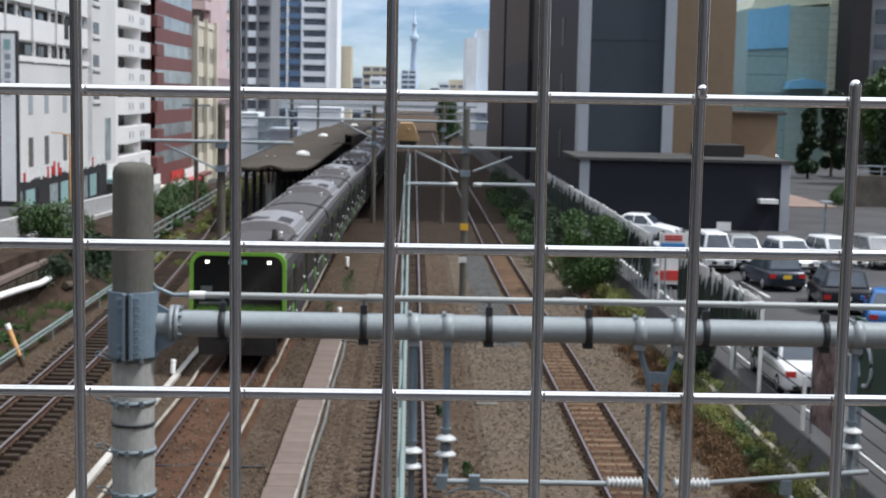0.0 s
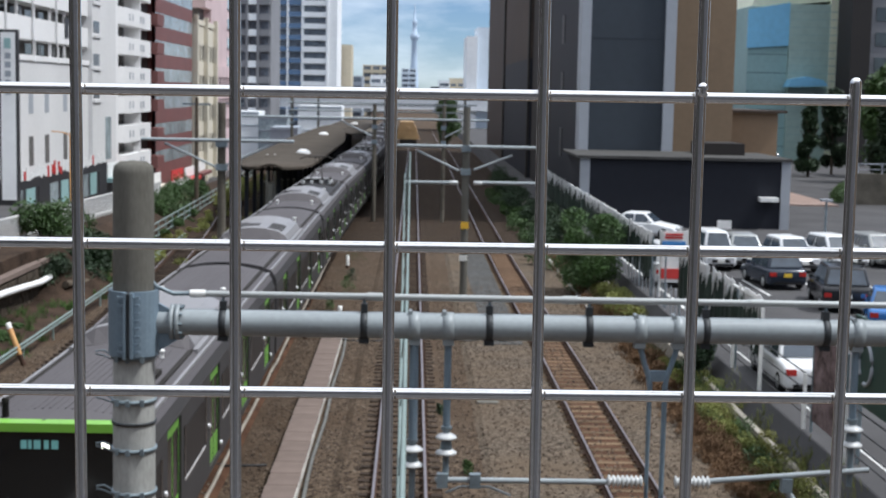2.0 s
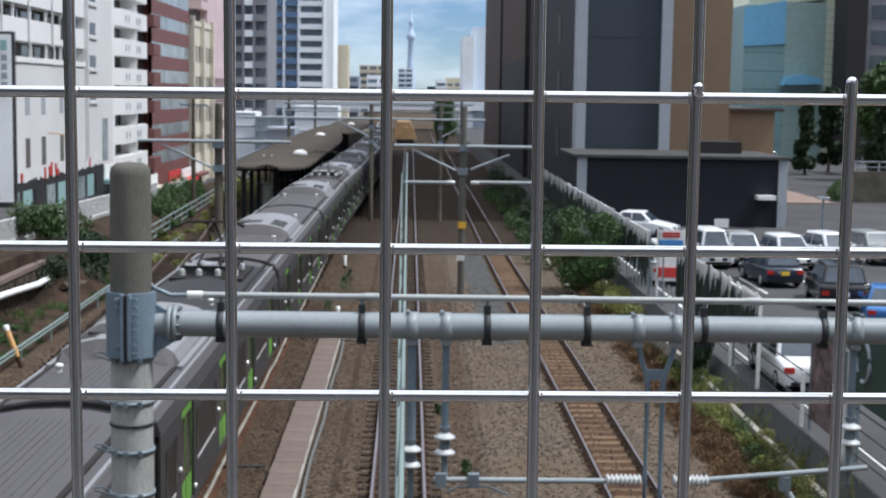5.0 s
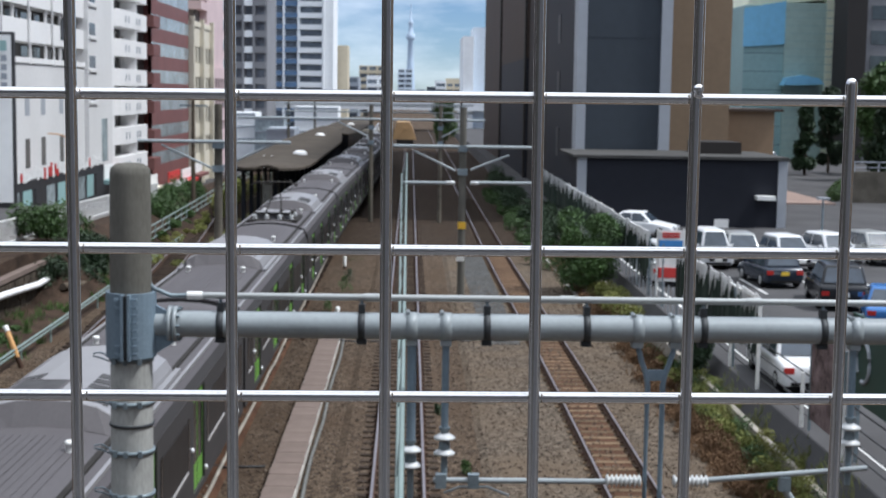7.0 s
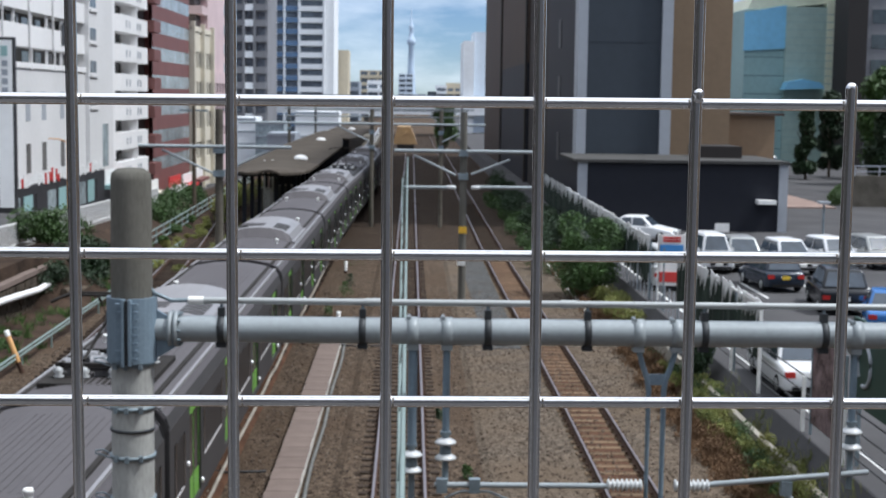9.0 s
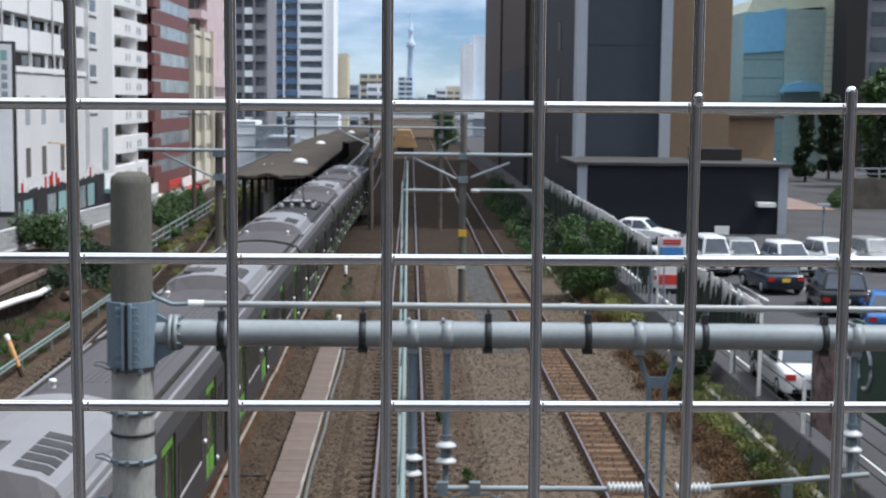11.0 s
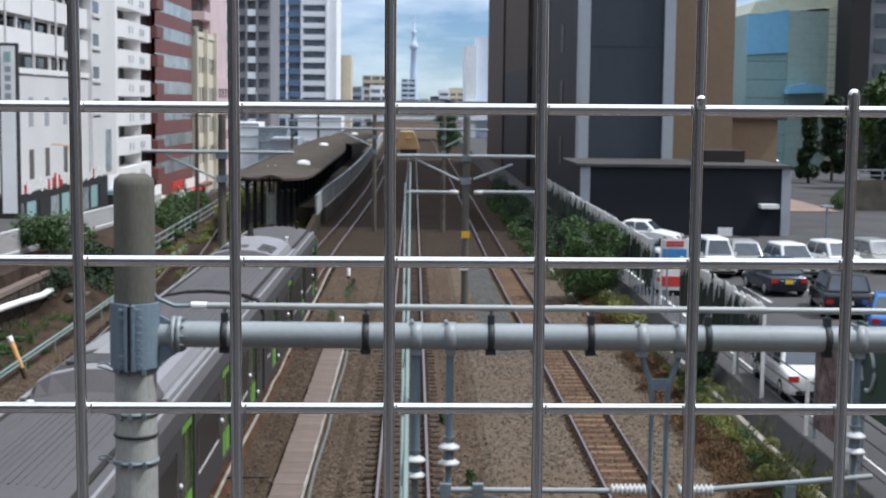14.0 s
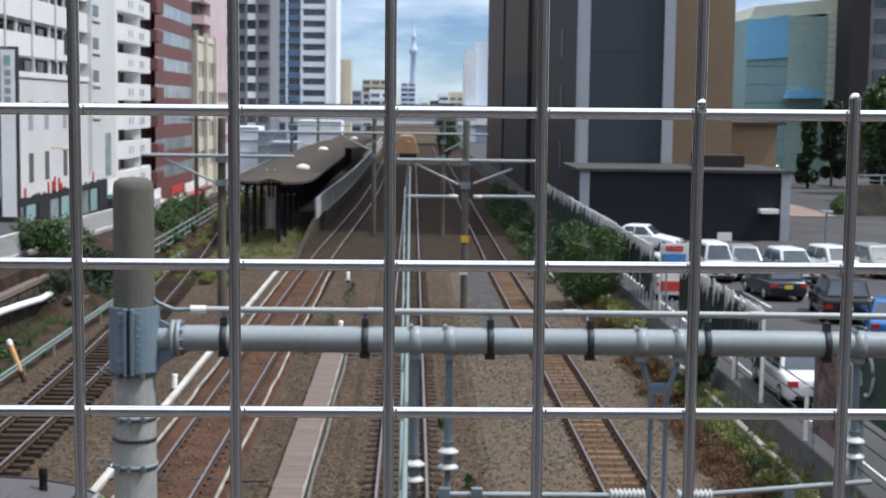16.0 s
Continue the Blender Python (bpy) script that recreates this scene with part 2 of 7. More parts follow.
def lathe(bm, centre, profile, sides=24, axis="z"):
    """Profile of (radius, height) turned round an axis through centre."""
    c = Vector(centre)
    rings = []
    for r, h in profile:
        ring = []
        for k in range(sides):
            a = 2 * math.pi * k / sides
            u, v = r * math.cos(a), r * math.sin(a)
            off = {"z": (u, v, h), "x": (h, u, v), "y": (v, h, u)}[axis]
            ring.append(bm.verts.new(c + Vector(off)))
        rings.append(ring)
    for a, b in zip(rings, rings[1:]):
        for k in range(sides):
            f = bm.faces.new((a[k], a[(k + 1) % sides], b[(k + 1) % sides], b[k]))
            f.smooth = True
    cap(bm, rings[0][::-1])
    cap(bm, rings[-1])


def extrude_profile(bm, pts, axis, a, b):
    """A closed outline pushed from a to b along axis ('x' or 'y'); the outline is in the two other axes."""
    def at(p, s):
        return (s, p[0], p[1]) if axis == "x" else (p[0], s, p[1])
    A, B = [bm.verts.new(at(p, a)) for p in pts], [bm.verts.new(at(p, b)) for p in pts]
    n = len(pts)
    for i in range(n):
        bm.faces.new((A[i], A[(i + 1) % n], B[(i + 1) % n], B[i]))
    bm.faces.new(A[::-1])
    bm.faces.new(B)
    bmesh.ops.recalc_face_normals(bm, faces=bm.faces)


def mesh_of(bm, name, material):
    bmesh.ops.recalc_face_normals(bm, faces=bm.faces)
    me = bpy.data.meshes.new(name)
    bm.to_mesh(me)
    bm.free()
    me.materials.append(M[material] if isinstance(material, str) else material)
    return me


def part(name, bm, material, parent=None, label=""):
    ob = new(name, mesh_of(bm, name, material))
    ob.parent = parent
    return tagged(ob, label)


def piece(name, mesh, parent, loc=(0, 0, 0), rz=0.0):
    ob = new(name, mesh)
    ob.parent = parent
    ob.location = loc
    ob.rotation_euler[2] = rz
    return ob


def boxes(name, dims, material, parent=None, label="", bev=0.0):
    bm = bmesh.new()
    for d in dims:
        box(bm, *d)
    if bev:
        bevel(bm, bev, 1)
    return part(name, bm, material, parent, label)


def group_of(name, loc=(0, 0, 0)):
    ob = new(name)
    ob.location = loc
    return ob


def leaf_mesh(name, material, n, shape, size, seed):
    """Many small bent leaves; shape(rng) gives the place of one."""
    rng = random.Random(seed)
    verts, faces = [], []
    for _ in range(n):
        c = Vector(shape(rng))
        q = Euler((rng.uniform(-1.2, 1.2), rng.uniform(-1.2, 1.2), rng.uniform(0, 6.28))).to_quaternion()
        s = size * rng.uniform(0.6, 1.4)
        k = len(verts)
        for p in ((-s, 0, 0), (0, -s * 0.45, s * 0.12), (s, 0, -s * 0.15), (0, s * 0.45, s * 0.12)):
            verts.append(c + q @ Vector(p))
        faces += [(k, k + 1, k + 2), (k, k + 2, k + 3)]
    me = bpy.data.meshes.new(name)
    me.from_pydata(verts, [], faces)
    me.materials.append(M[material] if isinstance(material, str) else material)
    return me


def lumps(centres, flat=1.0):
    """Places in and on a heap of uneven balls: (x, y, z, radius)."""
    def shape(rng):
        x, y, z, r = rng.choice(centres)
        v = Vector((rng.gauss(0, 1), rng.gauss(0, 1), rng.gauss(0, 1))).normalized() * r * rng.uniform(0.55, 1.08)
        return (x + v.x, y + v.y, z + v.z * flat)
    return shape


# ---- ground: one sheet to the horizon ----
def ground_height(x, y):
    """Track bed in the middle, car park to one side, a falling street behind a bank on the other."""
    if x > 9.0:
        z = min(1.0, (x - 9.0) / 0.5) * 0.9 - 0.30
        return z if y < 400 else z - min(1, (y - 400) / 400) * 3
    if x > -12.6:
        return -0.30
    if y < 61.6 and x > -15.45:
        return -0.30 + 0.06 * (-12.6 - x)
    street = np.interp(y, [-50, 60, 100, 180, 400, 3000], [2.0, 1.6, 0.2, -4.6, -5.0, -5.0])
    top = np.interp(y, [-50, 60, 100, 150, 3000], [2.2, 1.8, 1.2, 0.4, -0.3])
    if x > -16.5:
        return -0.30 + (top + 0.30) * min(1.0, (-12.6 - x) / 3.0)
    if x > -19.5:
        return top + (street - top) * (-16.5 - x) / 3.0
    return street


def ground():
    xs = [-4000, -1500, -600, -200, -90, -55, -40, -32, -28, -25, -22, -19.5, -18, -16.5, -15.6, -15.4, -14.6, -13.6, -12.6,
          -10, -7, -4, -1, 2, 5, 8, 9.0, 9.5, 12, 16, 24, 40, 70, 150, 400, 1500, 4000]
    ys = [-300, -60] + list(range(-10, 120, 4)) + list(range(120, 420, 15)) + [500, 700, 1200, 2500, 4700]
    verts = [(x, y, ground_height(x, y)) for y in ys for x in xs]
    w = len(xs)
    faces = [(j * w + i, j * w + i + 1, (j + 1) * w + i + 1, (j + 1) * w + i) for j in range(len(ys) - 1) for i in range(w - 1)]
    me = bpy.data.meshes.new("ground")
    me.from_pydata(verts, [], faces)
    for key in ("ballast", "dirt", "asphalt"):
        me.materials.append(M[key])
    for k, f in enumerate(faces):
        cx = (verts[f[0]][0] + verts[f[1]][0]) / 2
        me.polygons[k].material_index = 2 if cx > 9.2 or cx < -22 else (1 if cx < -11.5 else 0)
    tagged(new("ground", me), "brown broken-stone track bed between a bank and asphalt", "ground", kind="structure")


ground()


def strip(name, x0, x1, y0, y1, z0, z1, material, label, bow=None):
    """A low bed of stone along the line."""
    bm = bmesh.new()
    extrude_profile(bm, [(x0, z0), (x1, z0), (x1 - 0.25, z1), (x0 + 0.25, z1)], "y", y0, y1)
    return tagged(part(name, bm, material), label, "ballast bed", kind="structure")


strip("ballast_bed", -6.6, -4.1, -10, 330, -0.32, -0.17, "ballast_rust", "rust-brown stained ballast under the running track")
strip("ballast_bed", -1.75, 1.0, -10, 330, -0.32, -0.19, "ballast", "brown ballast bed with half-buried sleepers")
# darker bed stands in for shade beyond 80 m
strip("ballast_bed", -13.0, 8.9, 80, 330, -0.31, -0.165, "ballast_far", "brown ballast beside the platform, darkened for shade")
strip("ballast_bed", 2.5, 4.2, 50, 80, -0.31, -0.185, "ballast_slate", "slate-grey fresh ballast beside the freight track")
strip("ballast_bed", 4.1, 5.6, -10, 330, -0.32, -0.172, "ballast_rust", "rust-brown stone between worn rails")
strip("ballast_bed", 1.75, 7.6, -10, 330, -0.32, -0.20, "ballast_grey", "pale grey-brown ballast under the freight track")

# ---- tracks ----
RAIL = [(-0.065, 0), (0.065, 0), (0.065, 0.012), (0.012, 0.03), (0.012, 0.105), (0.033, 0.115), (0.033, 0.14),
        (-0.033, 0.14), (-0.033, 0.115), (-0.012, 0.105), (-0.012, 0.03), (-0.065, 0.012)]
HEAD = [(-0.031, 0.138), (0.031, 0.138), (0.027, 0.150), (-0.027, 0.150)]


def swept(bm, outline, line):
    """An outline (across, up) carried along a line of points."""
    rings = []
    for i, p in enumerate(line):
        a, b = Vector(line[max(i - 1, 0)]), Vector(line[min(i + 1, len(line) - 1)])
        d = (b - a).normalized()
        side = Vector((d.y, -d.x, 0)).normalized()
        rings.append([bm.verts.new(Vector(p) + side * u + Vector((0, 0, w))) for u, w in outline])
    n = len(outline)
    for r, s in zip(rings, rings[1:]):
        for k in range(n):
            bm.faces.new((r[k], r[(k + 1) % n], s[(k + 1) % n], s[k]))
    bm.faces.new(rings[0][::-1])
    bm.faces.new(rings[-1])


def track(centre, y0, y1, step, sleeper_mat, label, curve=None, proud=0.03, long=2.1):
    """Two rails with fastened sleepers; curve(y) shifts the line sideways."""
    curve = curve or (lambda y: 0.0)
    root = tagged(group_of("railway_track", (0, 0, 0)), label, "railway track", "tracks of the line")
    ys = [y0 + (y1 - y0) * i / 60 for i in range(61)]
    for s in (-0.5665, 0.5665):
        line = [(centre + s + curve(y), y, -0.15) for y in ys]
        bm = bmesh.new()
        swept(bm, RAIL, line)
        rail = part("rail", bm, "rail_side", root, "rusty steel rail")
        bm = bmesh.new()
        swept(bm, HEAD, line)
        part("rail_head", bm, "rail_top", rail, "polished rail head")
    bm = bmesh.new()
    box(bm, -long / 2, long / 2, -0.11, 0.11, -0.12, proud)
    bevel(bm, 0.015, 1)
    sl = mesh_of(bm, "sleeper", sleeper_mat)
    rng = random.Random(int(centre * 10))
    n = min(200, int((min(y1, 120) - max(y0, 12)) / step))
    for i in range(n):
        y = max(y0, 12) + i * step
        piece("sleeper", sl, root, (centre + curve(y) + rng.uniform(-.03, .03), y + rng.uniform(-.02, .02), -0.185), rng.uniform(-.012, .012))
    bm = bmesh.new()
    for i in range(n):
        y = max(y0, 12) + i * step
        for s in (-0.5665, 0.5665):
            for k in (-0.09, 0.09):
                x = centre + curve(y) + s + k
                box(bm, x - 0.035, x + 0.035, y - 0.05, y + 0.05, -0.158, -0.11)
    tagged(part("rail_clip", bm, "rail_side", root, "rusty rail clips"), kind="stuff")
    return root


def left_curve(y):
    return -max(0.0, y - 34) ** 1.5 * 0.0068


def main_curve(y):
    """The running track leans to the right at first, then swings left through the station."""
    knots = ((-20, -0.05), (0, 0.0), (30, 0.11), (60, 0.25), (84, 0.42), (100, 0.76), (120, 1.15), (147, 1.42), (194, 1.42), (269, 1.0), (330, 0.5), (400, -0.1))
    for (a, u), (b, v) in zip(knots, knots[1:]):
        if y < b or b == 400:
            break
    i = knots.index((a, u))
    before, after = knots[max(i - 1, 0)], knots[min(i + 2, len(knots) - 1)]
    m0, m1 = (v - before[1]) / (b - before[0]), (after[1] - u) / (after[0] - a)
    f, h = min(1.0, (y - a) / (b - a)), b - a
    return ((2 * f ** 3 - 3 * f * f + 1) * u + (f ** 3 - 2 * f * f + f) * h * m0 + (3 * f * f - 2 * f ** 3) * v + (f ** 3 - f * f) * h * m1)


def freight_curve(y):
    f = min(1.0, max(0.0, (78 - y) / 40))
    return 0.24 * f * f * (3 - 2 * f)


track(-5.47, -10, 330, 0.62, "sleeper_wood", "shiny-topped running track on rust-brown ballast", main_curve, proud=0.012)
track(-0.17, -10, 330, 0.60, "sleeper_wood", "straight track with dark wooden sleepers", proud=0.03, long=1.85)
track(4.72, -10, 330, 0.62, "sleeper_warm", "rusty track with pale worn wooden sleepers", freight_curve, proud=0.02, long=1.5)
track(-10.25, -10, 230, 0.62, "sleeper_wood", "outer track that bends away round the platform", left_curve, proud=0.02)


# concrete cable trough with separate lids
def cable_trough():
    root = tagged(group_of("cable_trough"), "pinkish concrete cable trough with flat lids between tracks", "cable trough")
    bm = bmesh.new()
    box(bm, -3.12, -2.40, 8, 52, -0.34, -0.13)
    part("channel", bm, "concrete_pale", root)
    bm = bmesh.new()
    box(bm, -0.345, 0.345, -0.49, 0.49, 0, 0.05)
    bevel(bm, 0.012, 1)
    lid = mesh_of(bm, "lid", "trough")
    rng = random.Random(4)
    for i in range(44):
        piece("lid", lid, root, (-2.76 + rng.uniform(-.012, .012), 8.5 + i, -0.129 + rng.uniform(0, .006)), rng.uniform(-.008, .008))
    bm = bmesh.new()
    hose(bm, [(-2.26 + 0.03 * math.sin(y * 0.7), y, -0.22) for y in range(8, 54, 2)], 0.045)
    part("conduit", bm, "conduit_dusty", root, "dusty grey-green conduit beside the lids")


cable_trough()


def pale_pipe(x, y0, y1, z, r, label, wob, seed):
    bm = bmesh.new()
    rng = random.Random(seed)
    hose(bm, [(x + rng.uniform(-wob, wob), y0 + (y1 - y0) * i / 40, z + rng.uniform(0, wob * 0.5)) for i in range(41)], r)
    tagged(part("ground_pipe", bm, "dirty_white"), label, "pipe")


pale_pipe(-6.51, 10, 75, -0.14, 0.045, "dirty white pipe lying along the rail", 0.03, 1)
pale_pipe(-4.28, 10, 75, -0.14, 0.045, "dirty white pipe lying along the ballast edge", 0.03, 2)
bm = bmesh.new()
box(bm, -7.26, -7.08, 10, 90, -0.32, -0.2)
tagged(part("low_kerb", bm, "concrete_pale"), "narrow stained concrete kerb beside the track", "kerb")


for y, x0, x1, sag in ((50.2, -2.5, -1.0, 0.02), (50.6, 0.8, 3.75, 0.03), (33.0, -7.0, -3.3, 0.02)):
    bm = bmesh.new()
    hose(bm, [(x0 + (x1 - x0) * i / 12, y + 0.12 * math.sin(i * 1.1), ground_height(x0, y) + 0.13 + sag * math.sin(i * 2.0)) for i in range(13)], 0.03, 6)
    tagged(part("ground_cable", bm, "cable_black"), "black cable lying across the ballast", "cable")
bm = bmesh.new()
box(bm, 1.95, 2.55, 40.2, 41.6, -0.21, -0.17)
bevel(bm, 0.01, 1)
tagged(part("cover_plate", bm, "concrete"), "flat grey concrete cover plate in the ballast", "cover plate")


# ---- near catenary portal: concrete pole, pipe beam and hangers ----
POLE = (-2.50, 12.95)
BEAM_Y = 13.0


def portal_pole():
    x, y = POLE
    root = tagged(group_of("catenary_pole", (x, y, -0.32)), "weathered concrete line pole with blue-grey steel collar", "pole")
    bm = bmesh.new()
    lathe(bm, (0, 0, 0), [(0.205, 0), (0.20, 2), (0.187, 6.7)], 40)
    part("shaft", bm, "concrete_pole", root, "smooth pale concrete shaft")
    bm = bmesh.new()
    lathe(bm, (0, 0, 0), [(0.187, 6.7), (0.181, 8.11), (0.172, 8.17), (0.12, 8.21), (0.03, 8.218)], 40)
    part("pole_top", bm, "concrete", root, "brown-weathered pole top")
    bm = bmesh.new()          # split collar that carries the beam
    z0, z1 = 6.47, 7.06
    for a0, a1 in ((-88, 86), (94, 266)):
        n = 14
        rows = []
        for r in (0.195, 0.225):
            rows.append([[(r * math.cos(radians(a0 + (a1 - a0) * i / n) ), r * math.sin(radians(a0 + (a1 - a0) * i / n)), z) for i in range(n + 1)] for z in (z0, z1)])
        vs = [[[bm.verts.new(p) for p in col] for col in row] for row in rows]
        for i in range(n):
            bm.faces.new((vs[1][0][i], vs[1][0][i + 1], vs[1][1][i + 1], vs[1][1][i]))
            bm.faces.new((vs[0][0][i + 1], vs[0][0][i], vs[0][1][i], vs[0][1][i + 1]))
            bm.faces.new((vs[0][1][i], vs[0][1][i + 1], vs[1][1][i + 1], vs[1][1][i]))
            bm.faces.new((vs[0][0][i + 1], vs[0][0][i], vs[1][0][i], vs[1][0][i + 1]))
    collar = part("collar", bm, "sleeve", root, "blue-grey bolted steel collar")
    bm = bmesh.new()          # the two bolting flanges towards the bridge
    for s in (-1, 1):
        box(bm, s * 0.030 - 0.012, s * 0.030 + 0.012, -0.30, -0.19, z0, z1)
    part("flange", bm, "sleeve", collar)
    bm = bmesh.new()
    box(bm, -0.016, 0.016, -0.285, -0.2, z0 + 0.01, z1 - 0.01)
    part("flange_gap", bm, "black_fit", collar, "dark gap between the flanges")
    for i in range(8):
        z = z0 + 0.05 + i * 0.07
        bm = bmesh.new()
        box(bm, 0.044, 0.10, -0.265, -0.235, z - 0.008, z + 0.016)
        if i in (0, 1, 6, 7):
            box(bm, -0.10, -0.044, -0.265, -0.235, z - 0.008, z + 0.016)
        part("gusset", bm, "sleeve", collar)
    bm = bmesh.new()          # triangular brackets to the beam
    v = [bm.verts.new(p) for p in ((0.15, -0.02, 6.98), (0.42, -0.02, 6.83), (0.42, -0.02, 6.62), (0.15, -0.02, 6.45),
                                   (0.15, 0.02, 6.98), (0.42, 0.02, 6.83), (0.42, 0.02, 6.62), (0.15, 0.02, 6.45))]
    for f in ((0, 1, 2, 3), (7, 6, 5, 4), (0, 4, 5, 1), (1, 5, 6, 2), (2, 6, 7, 3), (3, 7, 4, 0)):
        bm.faces.new([v[i] for i in f])
    part("web_plate", bm, "sleeve", root)
    for z, r in ((6.45, 0.197), (6.05, 0.20), (5.85, 0.199), (5.60, 0.202), (5.2, 0.203)):
        bm = bmesh.new()
        band = 0.011 if z == 5.85 else 0.018
        lathe(bm, (0, 0, z), [(r - 0.01, -band), (r + 0.005, -band), (r + 0.005, band), (r - 0.01, band)], 32)
        if z != 5.85:
            for a in (-95, -60, -125, 60):
                c = (0.212 * math.cos(radians(a)), 0.212 * math.sin(radians(a)))
                box(bm, c[0] - 0.018, c[0] + 0.018, c[1] - 0.02, c[1] + 0.015, z - 0.03, z + 0.03)
            hose(bm, [(-0.2, -0.02, z + 0.01), (-0.27, -0.02, z + 0.05), (-0.34, -0.02, z + 0.04), (-0.34, -0.02, z + 0.015), (-0.27, -0.02, z), (-0.2, -0.02, z - 0.03)], 0.008, 6)
        part("band", bm, "galv_dark" if z != 5.85 else "black_fit", root, "clamp band")
    return root


portal_pole()


def pipe_beam():
    z = 6.44
    root = tagged(group_of("pipe_beam", (0, BEAM_Y, z)), "pale grey galvanised pipe beam over the tracks", "overhead beam")
    x0, x1 = -2.32, 11.5
    bm = bmesh.new()
    tube(bm, (x0, 0, 0), (x1, 0, 0), 0.121, sides=40)
    part("pipe", bm, "galv", root)
    for x in (-2.13, 9.9):
        for k in (-0.025, 0.025):
            bm = bmesh.new()
            lathe(bm, (x + k, 0, 0), [(0.12, -0.018), (0.165, -0.018), (0.165, 0.018), (0.12, 0.018)], 32, "x")
            fl = part("flange", bm, "galv", root)
            if k > 0:
                for i in range(10):
                    a = 2 * math.pi * i / 10
                    bm = bmesh.new()
                    tube(bm, (x, 0.145 * math.cos(a), 0.145 * math.sin(a)), (x + 0.075, 0.145 * math.cos(a), 0.145 * math.sin(a)), 0.014, sides=6)
                    part("bolt", bm, "galv_dark", fl)
    # the thin conduit above with its saddles
    for x in CONDUIT_SADDLES:
        bm = bmesh.new()
        lathe(bm, (x, 0, 0), [(0.118, -0.032), (0.129, -0.03), (0.129, 0.03), (0.118, 0.032)], 28, "x")
        box(bm, x - 0.045, x + 0.045, -0.05, 0.05, -0.165, -0.115)
        box(bm, x - 0.03, x + 0.03, -0.05, 0.03, 0.12, 0.20)
        bevel(bm, 0.006, 1)
        sad = part("saddle", bm, "black_fit", root, "dark clamp")
        bm = bmesh.new()
        tube(bm, (x, -0.01, 0.19), (x, -0.01, 0.235), 0.014, sides=8)
        part("stud", bm, "galv_dark", sad)
    bm = bmesh.new()
    tube(bm, (-1.98, -0.01, 0.262), (x1, -0.01, 0.262), 0.030, sides=20)
    con = part("conduit", bm, "conduit", root, "thin pale conduit pipe")
    for x in (-1.93, -0.33, 1.45, 3.16, 4.66, 6.3):
        bm = bmesh.new()
        tube(bm, (x - 0.07, -0.01, 0.262), (x + 0.07, -0.01, 0.262), 0.037, sides=20)
        part("sleeve", bm, "conduit" if x > -1.9 else "paint_white", con, "pipe coupling")
    bm = bmesh.new()
    hose(bm, [(-2.0, -0.01, 0.262), (-2.15, -0.02, 0.26), (-2.3, -0.05, 0.33), (-2.4, -0.1, 0.47), (-2.45, -0.2, 0.62)], 0.02, 8)
    part("cable_tail", bm, "galv_dark", root, "grey cable tail")
    # pipe clamps of the hangers
    for x in HANGER_X:
        bm = bmesh.new()
        lathe(bm, (x, 0, 0), [(0.12, -0.05), (0.131, -0.05), (0.131, 0.05), (0.12, 0.05)], 28, "x")
        box(bm, x - 0.05, x + 0.05, -0.06, 0.06, -0.17, -0.115)
        tube(bm, (x - 0.04, -0.07, 0.125), (x - 0.04, 0.07, 0.125), 0.02, sides=8)
        part("hanger_clamp", bm, "galv", root)
    return root


HANGER_X = (0.04, 0.35, 2.10, 2.45, 4.10)
CONDUIT_SADDLES = (-1.70, -0.42, 0.72, 1.63, 2.70, 3.80)
pipe_beam()


def insulator_hanger(x, z_top, z_ins, z_end, label, r=0.042):
    """A drop tube with a pair of porcelain sheds under it."""
    root = tagged(group_of("hanger", (x, BEAM_Y, 0)), label, "insulator hanger", "hangers under the beam")
    bm = bmesh.new()
    tube(bm, (0, 0, z_top), (0, 0, z_ins + 0.07), r, sides=16)
    part("drop_tube", bm, "sleeve", root, "blue-grey steel tube")
    bm = bmesh.new()
    lathe(bm, (0, 0, z_ins), [(0.05, 0.09), (0.05, 0.06), (0.035, 0.05), (0.035, 0.03)], 20)
    lathe(bm, (0, 0, z_ins), [(0.035, -0.03), (0.05, -0.06), (0.055, -0.12), (0.035, -0.16)], 20)
    part("cap", bm, "galv_dark", root)
    for dz in (0.0, -0.145):
        bm = bmesh.new()
        lathe(bm, (0, 0, z_ins + dz), [(0.03, -0.03), (0.098, -0.024), (0.10, -0.006), (0.075, 0.012), (0.04, 0.03), (0.03, 0.035)], 28)
        part("insulator", bm, "porcelain", root, "white porcelain shed")
    bm = bmesh.new()
    tube(bm, (0, 0, z_ins - 0.15), (0, 0, z_end), 0.03, sides=12)
    part("lower_tube", bm, "galv_dark", root)
    return root


insulator_hanger(0.04, 6.32, 5.30, 4.7, "steel hanger with two white porcelain insulators over the middle track")
insulator_hanger(0.35, 6.32, 5.42, 4.98, "steel hanger with two white porcelain insulators under the beam", 0.033)
insulator_hanger(4.10, 6.32, 5.55, 5.0, "steel hanger with two white porcelain insulators near the car park", 0.033)


def yoke():
    root = tagged(group_of("yoke_hanger", (2.28, BEAM_Y, 0)), "pale blue steel yoke of two bent tubes under the beam", "hanger")
    for s in (-1, 1):
        bm = bmesh.new()
        hose(bm, [(s * 0.175, 0, 6.34), (s * 0.16, 0, 6.24), (s * 0.125, 0, 6.12), (s * 0.088, 0, 6.02), (s * 0.07, 0, 5.92), (s * 0.07, 0, 4.3)], 0.026, 12)
        part("tube", bm, "sleeve", root)
    bm = bmesh.new()
    box(bm, -0.08, 0.08, -0.012, 0.012, 5.96, 6.06)
    part("web_plate", bm, "sleeve", root)
    return root


yoke()


